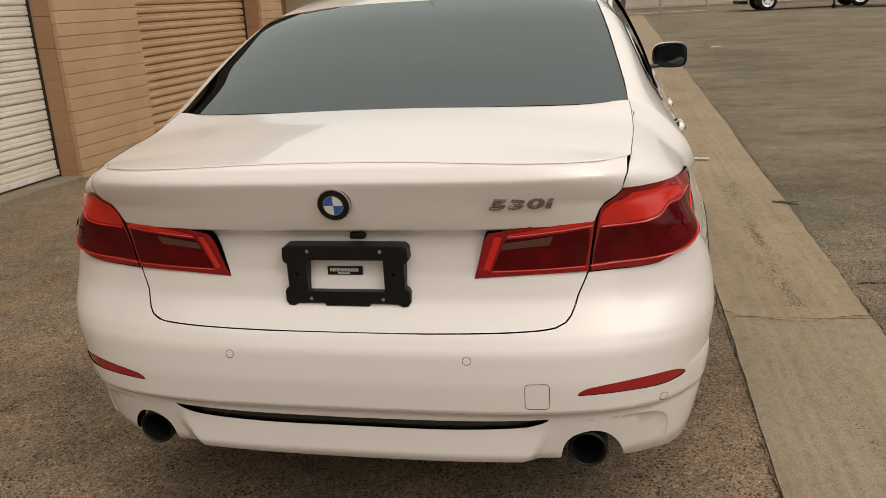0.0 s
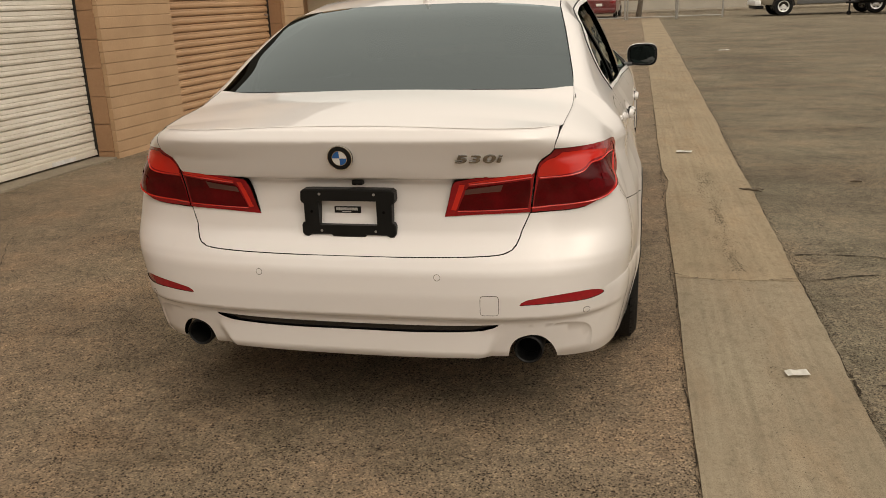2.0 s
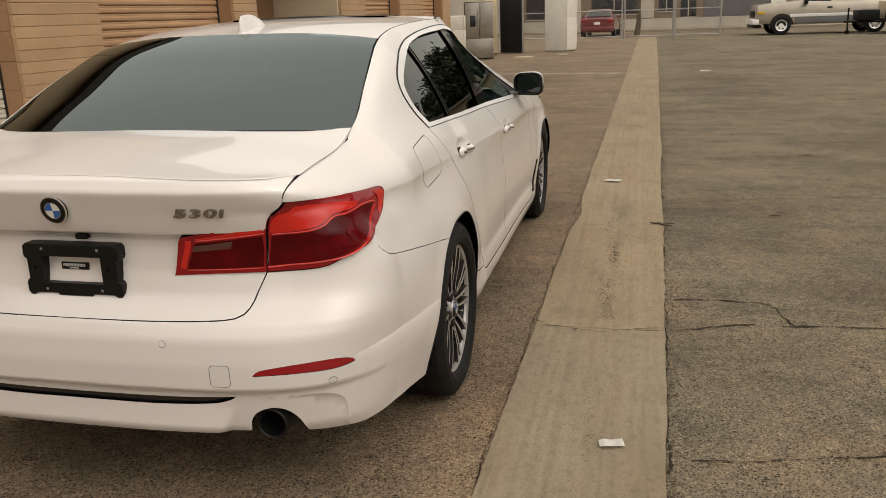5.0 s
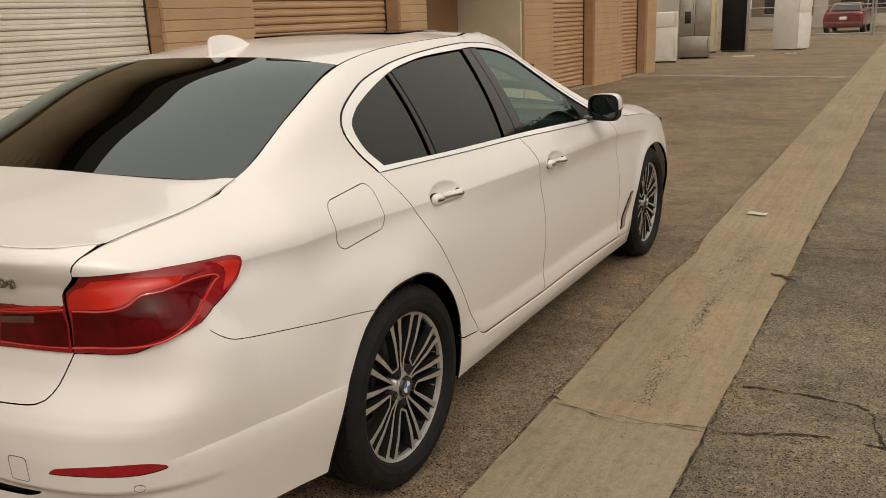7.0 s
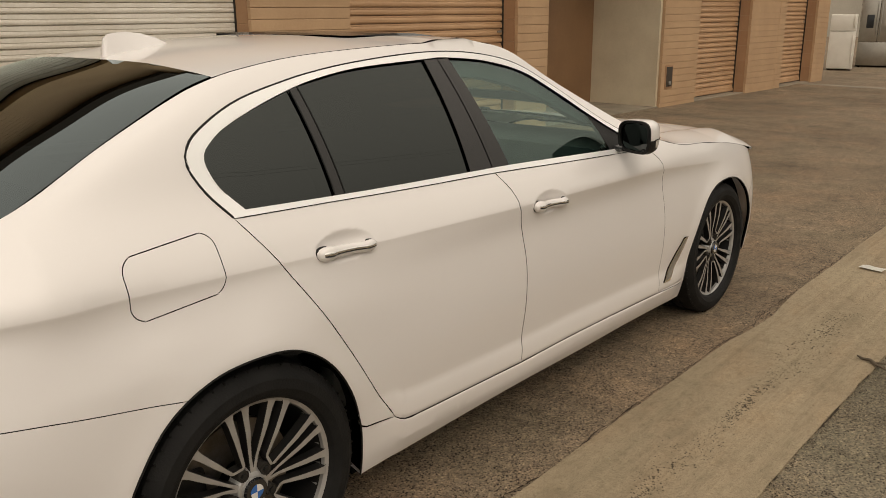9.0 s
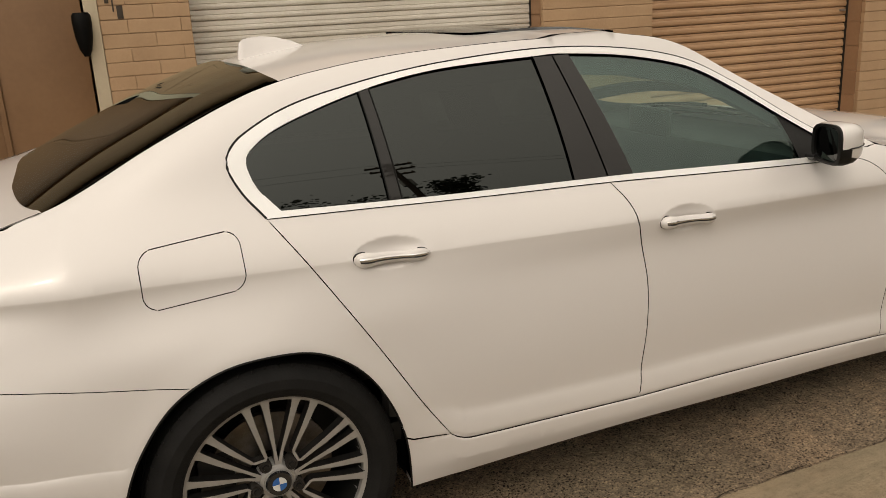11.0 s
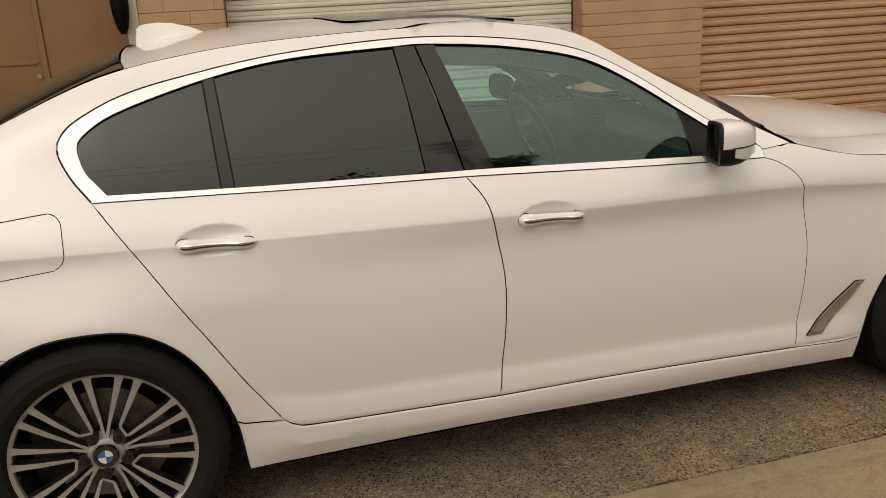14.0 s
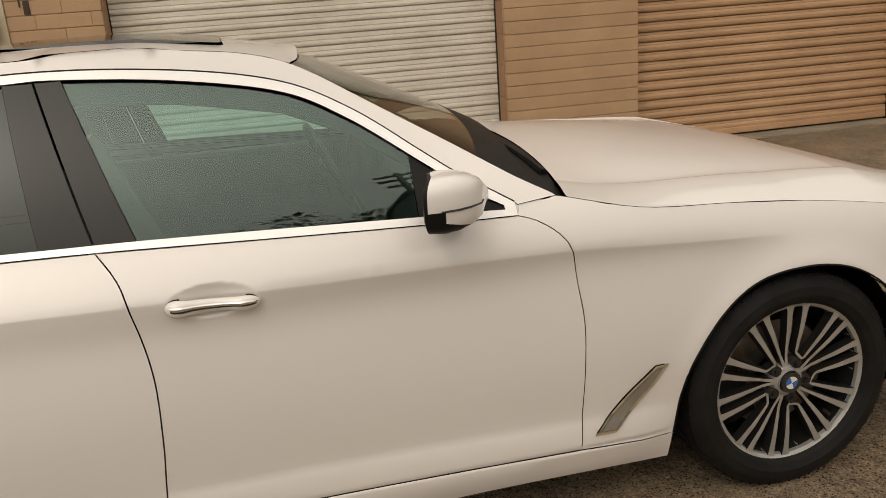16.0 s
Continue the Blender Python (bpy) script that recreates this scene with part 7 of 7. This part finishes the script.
def pickup():
    """Champagne pickup seen from its side; built along +x, nose at the origin."""
    c = new("pickup_truck")
    c.matrix_basis = pose(6.75, 41.3, 0, 0, 0, 2) @ Matrix.Scale(1.12, 4)
    tagged(c, "champagne pickup truck parked across the far end of the lot", "truck")

    def sec(x, z0, z1, hw):
        return [(x, -hw + .08, z0), (x, -hw, z0 + .12), (x, -hw, z1 - .18), (x, -hw + .12, z1), (x, hw - .12, z1), (x, hw, z1 - .18), (x, hw, z0 + .12), (x, hw - .08, z0)]
    part("body", loft([sec(.05, .62, 1.10, .86), sec(.12, .50, 1.22, .95), sec(.5, .45, 1.29, .99), sec(1.6, .42, 1.36, 1.0), sec(3.3, .42, 1.30, 1.0), sec(5.6, .48, 1.30, 1.0)]), TRUCK_PAINT, c)
    part("cab", loft([[(1.55, -.88, 1.2), (2.25, -.72, 1.86), (2.25, .72, 1.86), (1.55, .88, 1.2)], [(4.0, -.92, 1.2), (3.75, -.74, 1.90), (3.75, .74, 1.90), (4.0, .92, 1.2)]]), TRUCK_PAINT, c)
    for s in (-1, 1):
        part("side_window", loft([[(1.95, s * .865, 1.28), (2.38, s * .785, 1.74), (2.38, s * .765, 1.74), (1.95, s * .845, 1.28)], [(3.0, s * .885, 1.28), (3.0, s * .80, 1.76), (3.0, s * .78, 1.76), (3.0, s * .86, 1.28)]]), DARK_GLASS, c)
        part("headlamp", boxed(.06, .22, s * .70 - .16, s * .70 + .20, .88, 1.04, .03), EMBLEM_WHITE, c)
        part("turn_lamp", boxed(.10, .40, s * .93 - .06, s * .93 + .06, .86, .98, .02), YELLOW, c)
        part("door_trim", boxed(1.4, 5.0, s * 1.0 - .012, s * 1.0 + .012, .72, .84, .005), SATIN, c)
        part("lower_panel", boxed(1.62, 4.2, s * 1.0 - .008, s * 1.0 + .008, .46, .715, .004), FAR_GREY, c)
        part("door_handle", boxed(2.85, 3.05, s * 1.0 - .02, s * 1.0 + .02, 1.04, 1.10, .008), BLACK_TRIM, c)
        part("wing_mirror", boxed(1.9, 2.05, s * 1.10 - .12, s * 1.10 + .12, 1.22, 1.45, .03), BLACK_TRIM, c)
        for x in (1.08, 4.75):
            w_ = simple_wheel(c, 0, 0, .385, .26, 1, SATIN)
            w_.matrix_basis = pose(x, s * .90, .385, 0, 0, 90 * s)
            bm = bmesh.new()
            rr = [(x + .47 * math.cos(t), s * .995, .40 + .47 * math.sin(t)) for t in np.linspace(0, math.pi, 17)]
            for a, b in zip(rr, rr[1:]):
                bm.faces.new([bm.verts.new(v) for v in (a, b, (b[0], s * 1.004, b[2]), (a[0], s * 1.004, a[2]))])
            cen = [bm.verts.new((q[0], s * 1.003, q[2])) for q in rr]
            bm.faces.new(cen)
            part("wheel_arch", bm, DARK_GAP, c)
    part("grille", boxed(.035, .10, -.62, .62, .72, 1.0, .02), BLACK_TRIM, c)
    part("bumper", boxed(-.10, .18, -.98, .98, .44, .66, .05), SATIN, c)
    part("valance", boxed(-.02, .3, -.9, .9, .30, .44, .03), BLACK_TRIM, c)


pickup()


def trailer():
    t = new("utility_trailer")
    t.matrix_basis = pose(10.4, 38.6, 0, 0, 0, 3)
    tagged(t, "black utility trailer with reddish side boards and pale crates", "trailer")
    part("tongue", tube(bmesh.new(), [(.0, 0, .55), (1.5, -.5, .55)], .05, 6), BLACK_TRIM, t)
    part("tongue", tube(bmesh.new(), [(.0, 0, .55), (1.5, .5, .55)], .05, 6), BLACK_TRIM, t)
    part("jack", tube(bmesh.new(), [(.15, 0, .10), (.15, 0, 1.15)], .04, 8), BLACK_TRIM, t)
    w_ = simple_wheel(t, 0, 0, .10, .06, 1, STEEL)
    w_.matrix_basis = pose(.15, 0, .10, 0, 0, 90)
    part("deck", boxed(1.4, 6.6, -.95, .95, .55, .63, .01), BLACK_TRIM, t)
    for z in (.66, 1.02):
        part("rail", boxed(1.4, 6.6, -.98, -.94, z, z + .05, .005), BLACK_TRIM, t)
    for x in (1.4, 2.3, 3.3, 4.3, 5.3, 6.55):
        part("stake", boxed(x, x + .06, -.99, -.93, .55, 1.08, .005), BLACK_TRIM, t)
    for x in (1.5, 2.4, 3.4, 4.4, 5.4):
        part("board", boxed(x, x + .78, -.935, -.90, .72, 1.0, .01), WOOD_RED, t)
    part("bin", boxed(.45, 1.35, -.45, .45, .60, 1.05, .06), BLACK_TRIM, t)
    for x, h in ((1.6, .75), (2.9, .95), (4.2, .85)):
        part("crate", boxed(x, x + 1.2, -.6, .8, .64, .64 + h, .02), CARDBOARD, t)
    for x in (4.2, 5.05):
        w_ = simple_wheel(t, 0, 0, .34, .22, 1, SATIN)
        w_.matrix_basis = pose(x, -1.08, .34, 0, 0, -90)
        bm = boxed(x - .40, x + .40, -1.22, -.96, .70, .75, .02)
        part("mudguard", bm, BLACK_TRIM, t)


trailer()


# ---- far buildings and the street end ----
def far_building(x0, x1, y, h, m, label, bays):
    b = tagged(new("far_building"), label, "building", group="far buildings")
    b.matrix_basis = pose(x0, y, 0)
    L = x1 - x0
    part("wall", boxed(0, L, 0, 6, 0, h, .02), m, b)
    part("roof", boxed(-.3, L + .3, -.4, 6.3, h + .004, h + .35, .03), ROOFING, b)
    part("plinth", boxed(0, L, -.06, -.004, 0, .75), FAR_PALE, b)
    for kind, a, c, z0, z1 in bays:
        if kind == "w":
            w_ = part("window", boxed(a, c, -.05, -.004, z0, z1), DARK_GLASS, b)
            part("frame", boxed(a - .06, c + .06, -.08, -.055, z0 - .06, z0, .005), FAR_PALE, w_)
            part("mullion", boxed((a + c) / 2 - .03, (a + c) / 2 + .03, -.08, -.055, z0, z1, .005), FAR_PALE, w_)
        elif kind == "s":
            part("shutter", boxed(a, c, -.07, -.004, z0, z1, .01), FAR_GREY, b)
        else:
            part("panel", boxed(a, c, -.07, -.004, z0, z1, .01), FAR_PALE, b)
    return b


far_building(-7, 22, 56, 4.2, FAR_WALL, "low brown stucco building with dark windows", (("w", .8, 3.4, .9, 2.4), ("p", 3.7, 4.5, 0, 2.6), ("w", 5.2, 8.2, 1.1, 2.7), ("p", 8.4, 9.3, .8, 2.6), ("w", 9.6, 10.6, 1.2, 2.6), ("s", 12.5, 17.2, .76, 3.0), ("w", 11.0, 12.0, .8, 2.8), ("w", 19.5, 22.5, 1.0, 2.6), ("p", 23.2, 25.6, .0, 2.4), ("w", 26.2, 28.4, 1.0, 2.6)))
far_building(24, 60, 60, 5.0, FAR_PALE, "pale low commercial building", (("w", 3, 8, 1, 2.6), ("s", 12, 17, 0, 3), ("w", 20, 26, 1, 2.6)))
far_building(-34, -8, 52, 4.5, FAR_PALE, "pale low building behind the appliances", (("w", 16, 20, 1, 2.6), ("s", 8, 13, 0, 3)))
tagged(link("pavement", boxed(-8, 40, 52.5, 56, .0, .12, .02), SLAB), "far concrete pavement", "pavement", kind="structure")
bm = boxed(9.6, 10.5, 55.84, 55.90, 1.15, 1.75, .01)
tagged(link("poster", bm, PAPER), "small white notice on the far shutter", "notice")


# ---- trees, poles and wires round the lot ----
def tree(x, y, h, spread, seed, label, bare=False):
    rr = random.Random(seed)
    t = tagged(new("tree"), label, "tree", group="trees")
    t.matrix_basis = pose(x, y, 0)
    bm = bmesh.new()
    pts = [(0, 0, 0), (.1, .05, h * .15), (.05, .15, h * .3), (.2, .1, h * .5), (.25, .2, h * .75)]
    tube(bm, pts, [.030 * h, .024 * h, .020 * h, .014 * h, .005 * h], 8)
    tips = []
    for i in range(12):
        a, z0 = rr.random() * math.tau, rr.uniform(.28, .6) * h
        l = spread * rr.uniform(.5, 1)
        e = (l * math.cos(a), l * math.sin(a), z0 + rr.uniform(.12, .4) * h)
        tube(bm, [(.1, .1, z0), (e[0] * .5, e[1] * .5, (z0 + e[2]) / 2 + .03 * h), e], [.011 * h, .008 * h, .003 * h], 6)
        tips += [e, (e[0] * .6, e[1] * .6, e[2] * .92)]
    part("trunk", bm, BARK, t)
    bm = bmesh.new()
    for tip in tips + [(.2, .2, h * .85)] * 2:
        c = Vector(tip)
        for _ in range(24 if bare else 110 if y < 60 else 170):
            o = Vector((rr.gauss(0, 1), rr.gauss(0, 1), rr.gauss(0, .75))) * spread * .22
            s = rr.uniform(.05, .12) * h * (.14 if y < 60 else .30)
            d = Vector((rr.gauss(0, 1), rr.gauss(0, 1), rr.gauss(0, 1))).normalized()
            e = d.orthogonal().normalized()
            k = d.cross(e)
            p = c + o
            bm.faces.new([bm.verts.new(p + v) for v in (e * s, k * s * .55, -e * s, -k * s * .55)])
    part("crown", bm, LEAF, t)
    return t


tree(20.5, 2.6, 10.3, 2.6, 1, "dark leafy tree beyond the lot")
tree(20.8, 6.0, 10.9, 2.4, 6, "dark leafy tree beyond the lot")
tree(18.7, 9.5, 11.9, 1.3, 9, "slim dark tree beside the utility pole")
tree(24, 11.5, 9.0, 3.0, 2, "dark leafy tree beyond the lot")
tree(23, 17, 8.2, 3.0, 3, "dark leafy tree beyond the lot")
tree(25, -4, 6.5, 2.6, 4, "dark leafy tree beyond the lot")
# unseen row of trees, added to darken what the side windows mirror
for i, (x, y, h) in enumerate(((1.2, 70, 10.5), (3.8, 69, 11.5), (6.4, 70.5, 13), (9, 69.5, 14), (11.8, 70.5, 14), (14.6, 71, 13), (17.2, 70, 11), (26, 69, 12.5))):
    tree(x, y, h, 3.6, 20 + i, "tall dark tree out of view behind the far buildings")
tree(1.3, 45.5, 5.5, 1.6, 5, "thin street tree behind the gate", True)


def utility_pole(x, y, h, turn, label):
    p = tagged(new("utility_pole"), label, "utility pole", group="utility poles")
    p.matrix_basis = pose(x, y, 0, 0, 0, turn)
    part("shaft", tube(bmesh.new(), [(0, 0, 0), (0, 0, h)], [.17, .11], 12), POLE_WOOD, p)
    for z, l in ((h - .3, .85), (h - .9, .80), (h - 1.6, .6)):
        part("crossarm", boxed(-.075, .075, -l, l, z - .075, z + .075, .01), POLE_WOOD, p)
        for k in (-.9, -.45, .45, .9):
            part("insulator", tube(bmesh.new(), [(0, k * l, z + .06), (0, k * l, z + .22)], .04, 6), BROWN_DOOR, p)
    part("transformer", tube(bmesh.new(), [(.3, 0, h - 3.2), (.3, 0, h - 2.3)], .24, 14), STEEL, p)
    return p


utility_pole(18.0, 8.0, 13.7, 25, "timber utility pole with three crossarms")
utility_pole(19.5, -24, 13.7, 5, "timber utility pole with three crossarms")
for dy, z in ((-.8, 13.6), (.4, 12.9)):
    pts = [(19.5 + dy * .2 + (18.0 - 19.5) * t, -24 + dy + 32.0 * t, z - 2.2 * t * (1 - t)) for t in np.linspace(0, 1, 16)] + [(18 + 3 * t, 8.0 + dy + 30 * t, z - 2 * t * (1 - t)) for t in np.linspace(.06, 1, 14)]
    w_ = link("power_cable", tube(bmesh.new(), pts, .011, 5), BLACK_TRIM, None, .8)
    tagged(w_, "black overhead cable between utility poles", "cable", group="cables")
# unseen low walls, added to close the lot far to the east and behind
tagged(link("boundary_wall", boxed(34, 34.3, -40, 45, 0, 2.2, .02), FAR_PALE), "pale boundary wall added out of view beyond the lot", "wall", kind="structure")
tagged(link("boundary_wall", boxed(-30, 34, -42, -41.7, 0, 2.2, .02), FAR_PALE), "pale boundary wall added out of view behind the lot", "wall", kind="structure")
